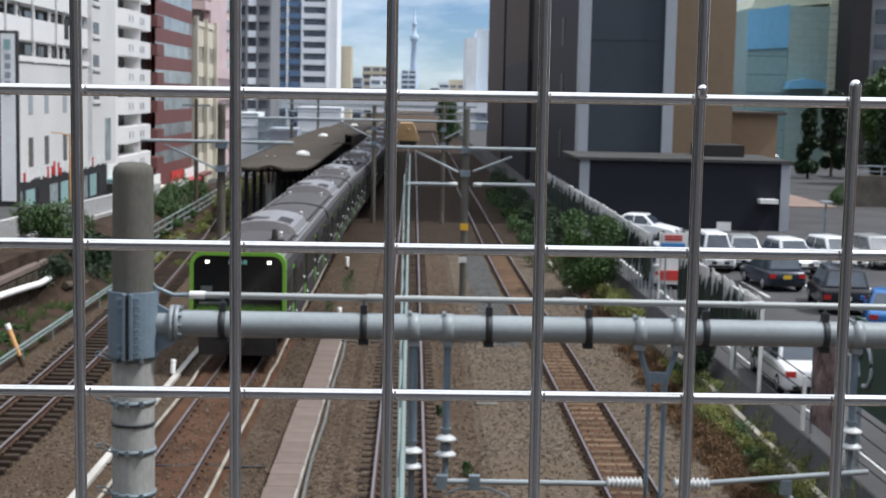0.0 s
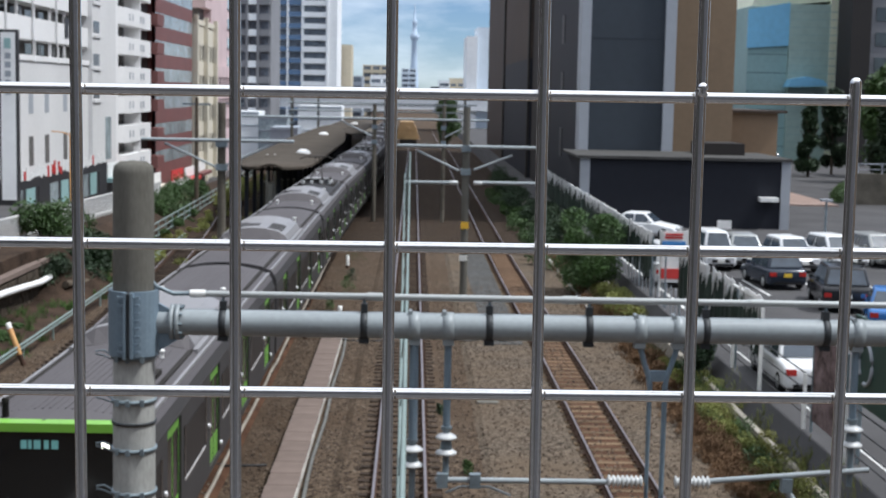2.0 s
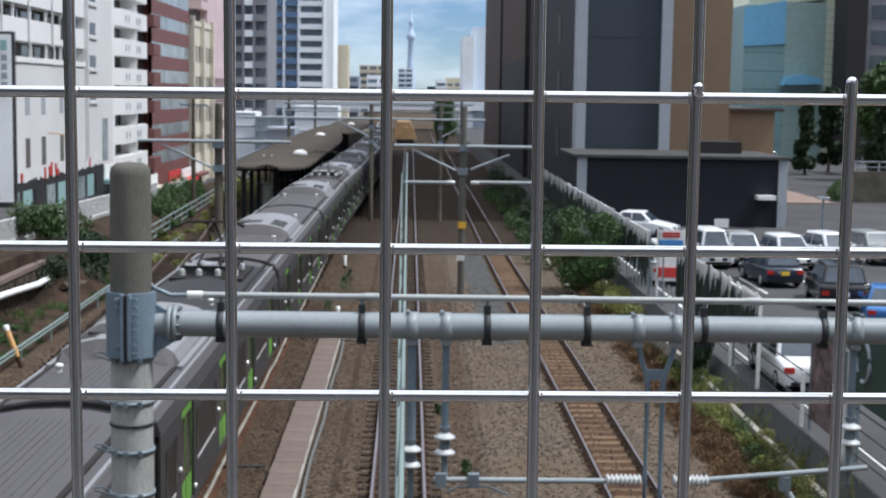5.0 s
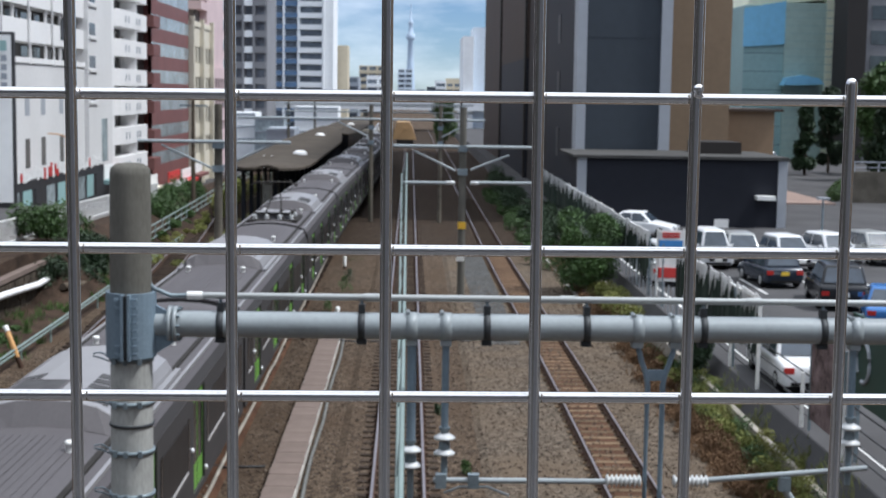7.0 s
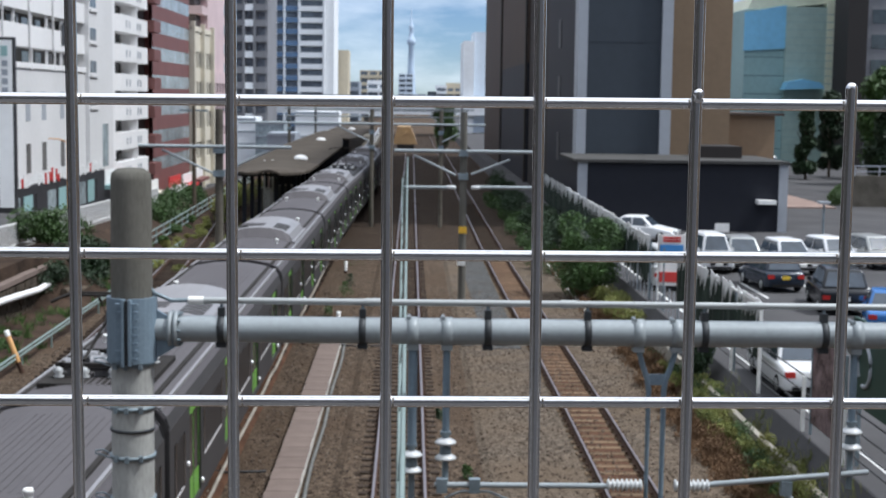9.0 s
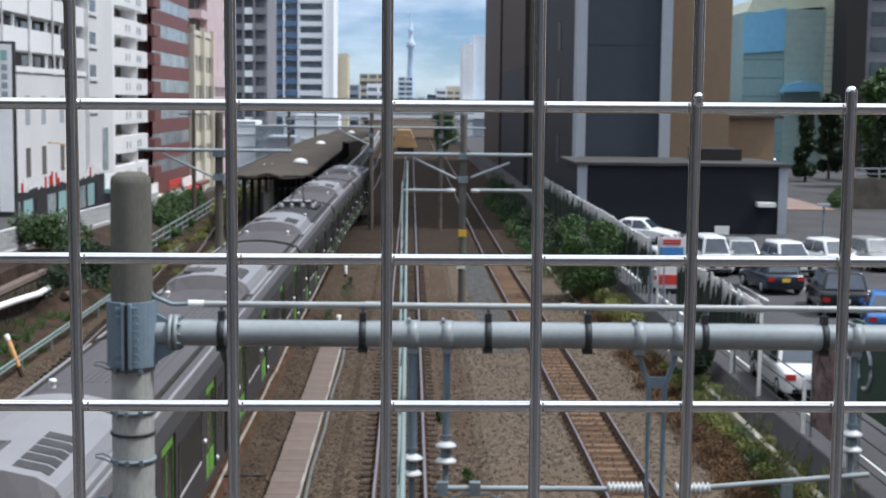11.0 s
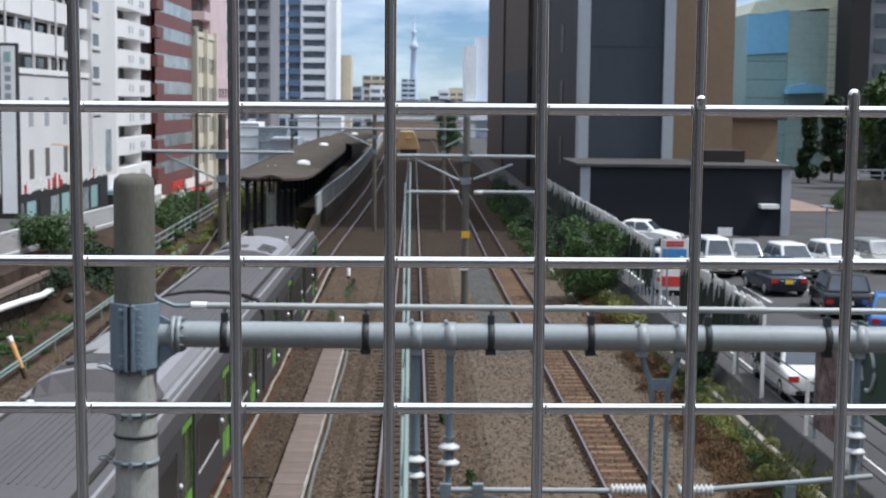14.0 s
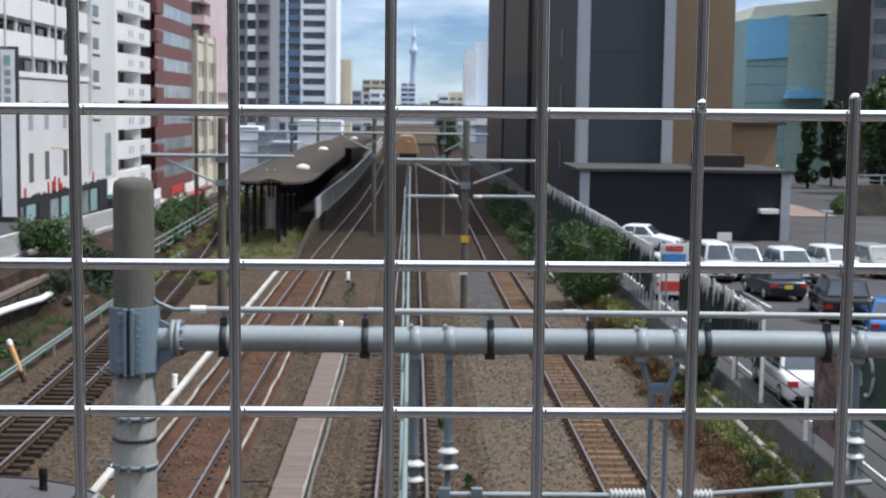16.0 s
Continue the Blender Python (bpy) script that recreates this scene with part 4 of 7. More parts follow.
def panto(root, y0):
    """Raised pantograph on white insulators, with silvery gear at its foot."""
    y1 = y0 + 1.5
    fold = boxes("pantograph_base", [(-0.75, 0.75, y0, y0 + 0.09, 3.8, 3.88), (-0.75, 0.75, y1 - 0.09, y1, 3.8, 3.88), (-0.7, -0.62, y0, y1, 3.8, 3.88), (0.62, 0.7, y0, y1, 3.8, 3.88)],
                 "underframe", root, "dark pantograph frame", 0.01)
    boxes("roof_mat", [(-0.95, 0.95, y0 - 0.5, y1 + 0.8, 3.53, 3.62)], "underframe", fold, "black insulating mat")
    for x in (-0.7, -0.25, 0.25, 0.7):
        for y in (y0 + 0.04, y1 - 0.04):
            bm = bmesh.new()
            lathe(bm, (x, y, 3.6), [(0.06, 0), (0.105, 0.05), (0.06, 0.09), (0.105, 0.14), (0.05, 0.22)], 14)
            part("insulator", bm, "porcelain", fold, "white insulator")
    for x, y, w, h in ((-0.5, y0 + 0.3, 0.16, 0.22), (0.02, y0 + 0.25, 0.2, 0.28), (0.5, y0 + 0.3, 0.13, 0.2), (0.45, y1 - 0.5, 0.14, 0.2), (-0.4, y1 - 0.45, 0.18, 0.22)):
        bm = bmesh.new()
        tube(bm, (x - w, y, 3.7 + h * 0.5), (x + w, y, 3.7 + h * 0.5), h * 0.5, sides=14)
        box(bm, x - w * 0.6, x + w * 0.6, y - 0.08, y + 0.08, 3.6, 3.7 + h * 0.4)
        part("spring_box", bm, "silver_gear", fold, "silvery spring gear")
    bm = bmesh.new()
    hose(bm, [(-0.3, y0 + 0.2, 3.9), (-0.15, y1, 4.45), (-0.1, y0 + 0.5, 5.0)], 0.03)
    hose(bm, [(0.3, y0 + 0.2, 3.9), (0.15, y1, 4.45), (0.1, y0 + 0.5, 5.0)], 0.03)
    part("arm", bm, "underframe", fold, "dark bent arm")
    bm = bmesh.new()
    for y in (y0 + 0.35, y0 + 0.65):
        hose(bm, [(-0.9, y, 4.9), (-0.6, y, 5.03), (0.6, y, 5.03), (0.9, y, 4.9)], 0.025)
    part("collector_strip", bm, "underframe", fold, "dark collector strips")


M["silver_gear"] = mat("silvery_metal", (0.30, 0.30, 0.31), 0.45, 0.6, 0.5, 6, 50)
M["louvre_grey"] = mat("louvre_grey", (0.050, 0.048, 0.050), 0.7, 0.1, 0.5, 3, 60)
# the front's lime, darkened because the doors catch less light
M["door_green"] = mat("shade_toned_door_lime", (0.142, 0.338, 0.049), 0.4, 0, 0.08, 2, 30)
# the lighter grey imitates a reflection in the side windows
M["window_grey"] = glass_dark("reflection_grey_window", (0.022, 0.022, 0.023), 0.3, 0.06)
# near-white, for highlights painted on the train side
M["glint_white"] = mat("painted_glint", (0.86, 0.86, 0.86), 0.15, 0.4, 0.03)
M["cab_grey"] = mat("cab_grey", (0.10, 0.12, 0.12), 0.6)


def build_train():
    cars = []
    lab = "grey commuter train car with lime green doors"
    first = train_car(True, False, 0, "leading train car with black front in a lime green frame")
    mid = train_car(False, False, 0, lab)
    pan = train_car(False, False, 15.6, lab + " and roof pantograph")
    turned = train_car(False, False, 1.5, lab + " and roof pantograph")
    last = train_car(False, True, 0, "last train car with a lime green framed black end")
    cars.append(first)
    plain_used = pan_used = False
    for i in range(1, 10):
        if i == 5:
            cars.append(turned)
        elif i in (2, 8):
            cars.append(copy_thing(pan, Matrix()) if pan_used else pan)
            pan_used = True
        else:
            cars.append(copy_thing(mid, Matrix()) if plain_used else mid)
            plain_used = True
    cars.append(last)
    return cars


CARS = build_train()


def train_front(t):
    """Where the leading end stands: it draws away from the station, gaining speed."""
    ease = min(max((t - 1.5) / 4.0, 0.0), 1.0)
    return 44.2 - 11.1 * t - 0.265 * t * t + 0.5 * ease * ease * (3 - 2 * ease)


def motions():
    for i, car in enumerate(CARS):
        rows = []
        for k in range(33):
            y = train_front(k / 2) + CAR_PITCH * i
            a, b = main_curve(y), main_curve(y + CAR_LEN)
            rows.append((k / 2, pose(TRAIN_X + a, y, 0, 0, 0, -math.degrees(math.atan2(b - a, CAR_LEN)))))
        walk(car, rows)


# ---- buildings ----
M["white_wall"] = mat("white_tiled_wall", (0.716, 0.711, 0.705), 0.6, 0, 0.07, 0.12, 3.0)
M["white_balc"] = mat("white_balcony", (0.837, 0.830, 0.824), 0.6, 0, 0.06, 0.2, 3.0)
M["grey_wall"] = mat("grey_render", (0.23, 0.23, 0.24), 0.8, 0, 0.12, 0.15, 3.0)
M["red_tile"] = mat("red_brown_tile", (0.186, 0.074, 0.066), 0.6, 0, 0.15, 0.3, 6.0)
M["cream"] = mat("cream_render", (0.660, 0.612, 0.504), 0.8, 0, 0.1, 0.2, 3.0)
M["pink_wall"] = mat("dusty_pink_render", (0.600, 0.468, 0.468), 0.8, 0, 0.1, 0.2, 3.0)
M["pane"] = glass_dark("window_pane", (0.045, 0.055, 0.06), 0.08)
M["pane_blue"] = glass_dark("bluish_window_pane", (0.33, 0.39, 0.41), 0.2)
M["pane_far"] = glass_dark("far_window_pane", (0.13, 0.15, 0.175), 0.2)
# back walls and niches coloured dark for the shade inside recesses
M["recess_shade_tone"] = mat("shade_painted_back_wall", (0.13, 0.125, 0.12), 0.8, 0, 0.3, 0.5, 4)
M["roof_edge"] = mat("weathered_roof_edge", (0.075, 0.073, 0.07), 0.85, 0, 0.25, 0.5, 6)
M["shop_dark"] = mat("dark_shop_front", (0.035, 0.035, 0.038), 0.5, 0, 0.3, 0.6, 5)
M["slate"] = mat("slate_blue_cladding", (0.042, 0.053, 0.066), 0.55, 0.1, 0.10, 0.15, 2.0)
# dark slate; on the tall building's flank it stands in for shade
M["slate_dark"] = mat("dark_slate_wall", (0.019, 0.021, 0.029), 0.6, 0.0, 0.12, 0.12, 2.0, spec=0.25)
M["pilaster"] = mat("pale_grey_pilaster", (0.372, 0.396, 0.432), 0.6, 0, 0.08, 0.2, 2.0)
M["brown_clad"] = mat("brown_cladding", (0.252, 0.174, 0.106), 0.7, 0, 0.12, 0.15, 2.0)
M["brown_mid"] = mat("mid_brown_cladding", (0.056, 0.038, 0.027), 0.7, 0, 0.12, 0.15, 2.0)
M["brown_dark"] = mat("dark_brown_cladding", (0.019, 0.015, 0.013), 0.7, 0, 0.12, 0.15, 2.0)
M["teal_wall"] = mat("teal_cladding", (0.30, 0.47, 0.47), 0.5, 0, 0.12, 0.1, 1.5)
M["teal_blue"] = mat("blue_cladding", (0.243, 0.583, 0.850), 0.5, 0, 0.10, 0.1, 1.5)
M["teal_mid"] = mat("grey_green_cladding", (0.41, 0.55, 0.50), 0.5, 0, 0.12, 0.1, 1.5)
M["pale_green"] = mat("pale_green_tile", (0.80, 0.84, 0.66), 0.6, 0, 0.1, 0.2, 2.0)
M["far_white"] = mat("far_white_wall", (0.833, 0.847, 0.850), 0.8, 0, 0.08, 0.1, 1.0)
M["far_beige"] = mat("far_beige_wall", (0.58, 0.51, 0.38), 0.8, 0, 0.08, 0.1, 1.0)
M["far_grey"] = mat("far_grey_wall", (0.33, 0.36, 0.40), 0.8, 0, 0.1, 0.1, 1.0)
M["blue_balc"] = mat("blue_glass_balcony", (0.115, 0.19, 0.31), 0.35, 0, 0.2, 0.3, 3.0)
# aerial haze is put into the tower's blue
M["haze_blue"] = mat("haze_tinted_lattice", (0.515, 0.616, 0.739), 0.9, 0, 0.05, 0.05, 0.5)
M["canopy"] = mat("rusty_sheet_roof", (0.072, 0.060, 0.048), 0.85, 0, 0.35, 0.25, 4.0, 0.2, 6)
M["leaf"] = mat("green_leaves", (0.051, 0.106, 0.022), 0.55, 0, 0.4, 1.2, 9, per_object=0.2)
M["leaf_dark"] = mat("dark_green_leaves", (0.019, 0.043, 0.014), 0.55, 0, 0.4, 1.2, 9, per_object=0.2)
M["grass_yellow"] = mat("yellow_green_grass", (0.231, 0.221, 0.066), 0.7, 0, 0.4, 1.2, 9, second=(0.177, 0.211, 0.061))
M["leaf_dry"] = mat("yellow_green_weeds", (0.243, 0.220, 0.052), 0.7, 0, 0.4, 1.2, 9, second=(0.187, 0.224, 0.056), per_object=0.25)
M["leaf_brown"] = mat("dry_brown_weeds", (0.181, 0.111, 0.064), 0.8, 0, 0.4, 1.2, 9, per_object=0.25)
M["bark"] = mat("bark", (0.10, 0.08, 0.06), 0.9, 0, 0.3, 3, 30)


def bays_x(root, x, y0, y1, z0, z1, storey, wall, pane, sill, head, bay, pier, depth=0.25, first=0.0, panes=True):
    """A facade towards +x in plane x: spandrels and piers with panes set back; windows per bay and storey."""
    bm = bmesh.new()
    n = max(1, int((z1 - z0 - first) / storey))
    if first:
        box(bm, x - depth, x, y0, y1, z0, z0 + first)
    zs = z0 + first
    cols = max(1, round((y1 - y0) / bay))
    w = (y1 - y0) / cols
    win = []
    for k in range(n):
        a = zs + k * storey
        box(bm, x - depth, x, y0, y1, a, a + sill)
        box(bm, x - depth, x, y0, y1, a + head, a + storey)
        for c in range(cols + 1):
            yc = y0 + c * w
            box(bm, x - depth, x - 0.003, max(y0, yc - pier / 2), min(y1, yc + pier / 2), a + sill, a + head)
        for c in range(cols):
            win.append((y0 + c * w + pier / 2, y0 + (c + 1) * w - pier / 2, a + sill, a + head))
    if zs + n * storey < z1:
        box(bm, x - depth, x, y0, y1, zs + n * storey, z1)
    part("wall", bm, wall, root)
    if panes:
        for ya, yb, za, zb in win:
            boxes("window", [(x - depth + 0.02, x - depth + 0.06, ya, yb, za, zb)], pane, root)
    return win


def core(root, x0, x1, y0, y1, z0, z1, wall):
    return boxes("wall", [(x0, x1, y0, y1, z0, z1)], wall, root)


FX = -30.0            # line of the street front


def block_white():
    """White flats: open galleries above, a blank tiled wall below."""
    r = tagged(group_of("apartment_building"), "white tiled apartment building with open galleries", "building", "street front")
    y0, y1, zb = 92.0, 134.0, -2.0
    core(r, FX - 14, FX - 1.6, y0, y1, zb, 30, "recess_shade_tone")
    low = boxes("lower_wall", [(FX - 1.6, FX, y0, y1, zb, 10.6)], "white_wall", r, "plain white tiled wall")
    for yy in (103.5, 113.4, 118.3, 124.5):
        for z in (2.2, 6.3):
            boxes("slot_window", [(FX - 0.02, FX + 0.03, yy, yy + 1.3, z, z + 2.3)], "recess_shade_tone" if z < 4 else "pilaster", low, "narrow window niche")
    boxes("parapet", [(FX - 0.1, FX + 0.12, y0, y1, 10.4, 10.83)], "white_balc", low)
    for k in range(7):
        z = 12.05 + k * 2.8
        boxes("gallery", [(FX - 0.25, FX, y0, y1, z, z + 1.72), (FX - 1.6, FX - 0.25, y0, y1, z, z + 0.18)], "white_balc", r, "white gallery parapet")
        for yy in range(96, 132, 5):
            boxes("post", [(FX - 0.35, FX - 0.15, yy, yy + 0.2, z - 1.2, z)], "white_balc", r)
        for yy in range(94, 132, 4):
            boxes("window", [(FX - 1.62, FX - 1.55, yy + 0.4, yy + 2.3, z - 1.05, z - 0.2)], "pane", r)
    rr = random.Random(8)
    for k in range(3):
        z = 12.05 + k * 2.8
        for _ in range(9):
            yy = rr.uniform(94, 131)
            boxes("gallery_clutter", [(FX - 0.9, FX - 0.4, yy, yy + rr.uniform(0.3, 0.9), z + 0.18, z + rr.uniform(1.9, 2.5))], rr.choice(("far_white", "far_grey", "pane_blue", "shop_dark")), r)
    boxes("hung_cloth", [(FX, FX + 0.06, 125.2, 126.6, 12.6, 14.3)], "shop_dark", r, "dark cloth hung over the parapet")
    for yy in (107, 114.5, 122, 129):
        bm = bmesh.new()
        hose(bm, [(FX + 0.1, yy, 30), (FX + 0.1, yy, 12.2), (FX + 0.1, yy + 0.5, 11.6), (FX + 0.1, yy + 0.5, 10.3)], 0.09)
        part("drainpipe", bm, "white_balc", r)


def block_blank():
    r = tagged(group_of("apartment_building"), "plain white stair tower with one dark window", "building", "street front")
    core(r, FX - 14, FX + 0.4, 134, 144.5, -5, 45, "white_wall")
    boxes("window", [(FX + 0.38, FX + 0.43, 139.5, 142, 1.5, 5.6)], "pane_blue", r)
    for z in range(7, 40, 3):
        boxes("ledge", [(FX + 0.4, FX + 0.55, 134.3, 137.5, z, z + 0.25)], "white_wall", r)
        boxes("window", [(FX + 0.38, FX + 0.42, 134.5, 137, z + 0.4, z + 1.5)], "pane", r)


def block_balcony():
    r = tagged(group_of("apartment_building"), "white apartment tower with rounded white balconies", "building", "street front")
    y0, y1 = 144.5, 164.0
    core(r, FX - 14, FX - 1.3, y0, y1, -5, 48, "recess_shade_tone")
    boxes("wall", [(FX - 1.4, FX + 0.1, y0, y0 + 2.6, -5, 48)], "white_balc", r)
    bm = bmesh.new()
    ya = y0 + 2.6
    out = [(FX - 1.3, ya), (FX + 0.1, ya), (FX + 0.5, ya + 1.2), (FX + 0.6, ya + 4), (FX + 0.5, y1 - 1), (FX + 0.1, y1), (FX - 1.3, y1)]
    A, B = [bm.verts.new((x, y, 0)) for x, y in out], [bm.verts.new((x, y, 1.75)) for x, y in out]
    for i in range(len(out)):
        bm.faces.new((A[i], A[(i + 1) % len(out)], B[(i + 1) % len(out)], B[i]))
    bm.faces.new(A[::-1])
    bm.faces.new(B)
    balc = mesh_of(bm, "balcony", "white_balc")
    for k in range(13):
        z = -0.2 + k * 3.0 - 3.0
        b = piece("balcony", balc, r, (0, 0, z))
        for yy in (ya + 3.4, ya + 5.0, ya + 9.5, ya + 11):
            boxes("drain_slot", [(FX + 0.55, FX + 0.64, yy, yy + 0.35, z + 0.5, z + 1.2)], "pilaster", r)
        for yy in (ya + 1, ya + 5, ya + 9, ya + 12.5):
            boxes("window", [(FX - 1.32, FX - 1.25, yy, yy + 2.4, z + 1.75, z + 2.9)], "pane", r)
        boxes("partition", [(FX - 1.3, FX + 0.5, ya + 9.8, ya + 10, z + 1.75, z + 3.0)], "white_balc", r)


def block_red():
    r = tagged(group_of("office_building"), "red-brown tiled office building with ribbon windows", "building", "street front")
    y0, y1 = 168.8, 196.6
    core(r, FX - 14, FX - 0.4, y0, y1, -5, 46, "red_tile")
    bays_x(r, FX, y0, y1, -5, 46, 3.22, "red_tile", "pane_blue", 0.0, 1.55, 1.55, 0.06, 0.08, first=4.55)
    for k in range(14):
        z = -0.6 + k * 3.22
        boxes("balcony", [(FX - 0.4, FX + 1.0, 164.6, 168.8, z, z + 1.3)], "red_tile", r, "dark red side balcony")
        boxes("stair_wall", [(FX - 1.4, FX - 0.9, 164.4, 168.8, z + 1.3, z + 3.2)], "recess_shade_tone", r)


def block_cream():
    r = tagged(group_of("office_building"), "narrow cream building with tall window bays", "building", "street front")
    core(r, FX - 14, FX - 0.4, 197.0, 217, -5, 17.2, "cream")
    bays_x(r, FX + 0.1, 197.0, 217, -5, 17.2, 4.2, "cream", "pane", 1.1, 3.4, 2.6, 0.9, 0.3, first=3.5)
    for y in (197.0, 206.5, 216.2):
        boxes("buttress", [(FX + 0.1, FX + 0.7, y, y + 0.8, -5, 18.4)], "cream", r)
    boxes("parapet", [(FX - 0.3, FX + 0.25, 197.0, 217, 17.2, 17.9)], "cream", r)


def block_pink():
    r = tagged(group_of("apartment_building"), "dusty pink high-rise with stepped side balconies", "building", "street front")
    core(r, FX - 16, FX - 0.4, 217.3, 247, -5, 60, "pink_wall")
    for k in range(16):
        z = 12 + k * 3.1
        boxes("window", [(FX - 0.42, FX - 0.36, 236, 239, z, z + 1.6)], "pane_blue", r)
        boxes("window_sill", [(FX - 0.4, FX - 0.2, 235.8, 239.2, z - 0.15, z)], "grey_wall", r)
        b = boxes("balcony", [(FX - 3.4, FX - 0.35, 211.0, 217.3, z + 1.9, z + 3.1)], "pink_wall", r, "pink balcony parapet")
        boxes("balcony_recess", [(FX - 3.3, FX - 1.5, 212.0, 217.3, z + 0.2, z + 1.9)], "recess_shade_tone", b, "recess painted dark for its shade")
    bays_x(r, FX - 0.05, 217.3, 247, -5, 12, 3.3, "pink_wall", "pane", 0.9, 2.4, 3.2, 1.0, 0.3, first=3.0)


for f in (block_white, block_blank, block_balcony, block_red, block_cream, block_pink):
    f()


def flats_far(name, label, x0, x1, y0, y1, z0, z1, wall, band, storey, split=()):
    """A distant block seen end-on: balcony bands across the face towards the bridge."""
    r = tagged(group_of(name), label, "building", "far buildings")
    core(r, x0, x1, y0 + 1.2, y1, z0, z1, wall)
    z = z0 + 2
    cuts = [x0] + list(split) + [x1]
    while z + storey < z1:
        for a, b, m in zip(cuts, cuts[1:], band):
            if m:
                boxes("balcony", [(a + 0.2, b - 0.2, y0, y0 + 1.3, z, z + storey * 0.42)], m, r)
                nn = max(1, int((b - a) / 4))
                for i in range(nn):
                    w = (b - a) / nn
                    boxes("window", [(a + i * w + 0.5, a + (i + 1) * w - 0.5, y0 + 1.15, y0 + 1.22, z + storey * 0.45, z + storey * 0.95)], "pane_far", r)
        z += storey
    for c in cuts[1:-1]:
        boxes("fin", [(c - 0.25, c + 0.25, y0 - 0.1, y0 + 1.3, z0, z1)], wall, r)
    return r


flats_far("apartment_building", "grey apartment block with pale balconies and pipes", -38.2, -29.8, 300, 322, -5, 80, "grey_wall", ("grey_wall", "far_white", "grey_wall"), 3.2, (-34.6, -32.4))
flats_far("apartment_tower", "tall white residential tower with blue balconies", -38.8, -21.5, 400, 425, -5, 95, "far_white", ("blue_balc", "blue_balc", "far_white", None), 3.15, (-35, -31, -24.2))
flats_far("apartment_building", "beige far apartment block", -22.3, -18.6, 425, 440, -5, 22, "far_beige", (None,), 3.2)

# pale far walls have distance haze mixed into their colour
M["far_pale"] = mat("haze_tinted_pale_wall", (0.672, 0.739, 0.806), 0.9, 0, 0.05, 0.1, 1.0)
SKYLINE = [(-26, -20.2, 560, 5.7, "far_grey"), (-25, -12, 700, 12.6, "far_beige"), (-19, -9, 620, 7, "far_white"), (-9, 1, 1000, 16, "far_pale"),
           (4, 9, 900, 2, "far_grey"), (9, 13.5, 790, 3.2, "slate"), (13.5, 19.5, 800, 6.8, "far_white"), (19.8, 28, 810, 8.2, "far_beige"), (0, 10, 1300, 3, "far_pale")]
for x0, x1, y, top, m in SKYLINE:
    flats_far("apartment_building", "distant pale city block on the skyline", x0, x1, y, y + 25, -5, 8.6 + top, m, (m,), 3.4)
flats_far("office_tower", "slim white office tower beside the line", 11.8, 14.2, 330, 352, -5, 21.5, "far_white", (None,), 3.4)
flats_far("office_tower", "slim grey office tower beside the line", 14.2, 18.5, 332, 350, -5, 23.6, "far_pale", (None,), 3.4)


def lattice_tower():
    r = tagged(group_of("broadcast_tower", (-2.5, 4500, -5)), "far lattice broadcasting tower with haze blue painted in", "tower")
    bm = bmesh.new()
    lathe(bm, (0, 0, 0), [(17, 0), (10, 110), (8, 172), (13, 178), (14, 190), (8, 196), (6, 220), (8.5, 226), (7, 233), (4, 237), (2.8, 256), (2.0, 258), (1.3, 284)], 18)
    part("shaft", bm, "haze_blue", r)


lattice_tower()


# ---- the dark building beside the car park ----
def slate_building():
    r = tagged(group_of("office_building"), "tall slate-blue building with pale pilasters and brown side", "building")
    y0 = 97.0
    boxes("front_wall", [(11.74, 16.72, y0 + 0.3, 130, 0.4, 34)], "slate", r, "slate-blue metal cladding")
    boxes("pilaster", [(11.10, 11.74, y0, 99, 0.4, 34)], "pilaster", r)
    boxes("pilaster", [(16.72, 17.45, y0, 99, 0.4, 34)], "pilaster", r)
    # flank towards the tracks painted darker than the front for its shade
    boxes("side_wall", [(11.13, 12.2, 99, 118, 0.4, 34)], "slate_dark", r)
    for k in range(7):
        z = 4 + k * 4.2
        boxes("window", [(11.08, 11.14, 108.2, 109.8, z, z + 2.1)], "shop_dark", r)
        boxes("joint", [(11.8, 16.7, y0 + 0.29, y0 + 0.31, z, z + 0.02)], "slate_dark", r)
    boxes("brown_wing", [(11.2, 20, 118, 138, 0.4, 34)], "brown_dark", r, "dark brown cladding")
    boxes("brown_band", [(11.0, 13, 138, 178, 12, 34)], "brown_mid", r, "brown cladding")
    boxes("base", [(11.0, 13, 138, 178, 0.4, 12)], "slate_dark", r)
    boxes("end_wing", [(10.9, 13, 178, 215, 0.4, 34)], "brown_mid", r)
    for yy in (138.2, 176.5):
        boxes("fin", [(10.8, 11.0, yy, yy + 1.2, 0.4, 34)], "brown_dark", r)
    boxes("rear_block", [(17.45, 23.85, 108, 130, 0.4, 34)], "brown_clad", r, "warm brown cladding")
    boxes("low_wing", [(19.8, 28.3, 112, 126, 0.4, 7.5)], "brown_clad", r)
    boxes("low_roof", [(19.5, 28.9, 111.5, 126.5, 7.5, 7.7)], "brown_mid", r, "brown sheet roof")


slate_building()


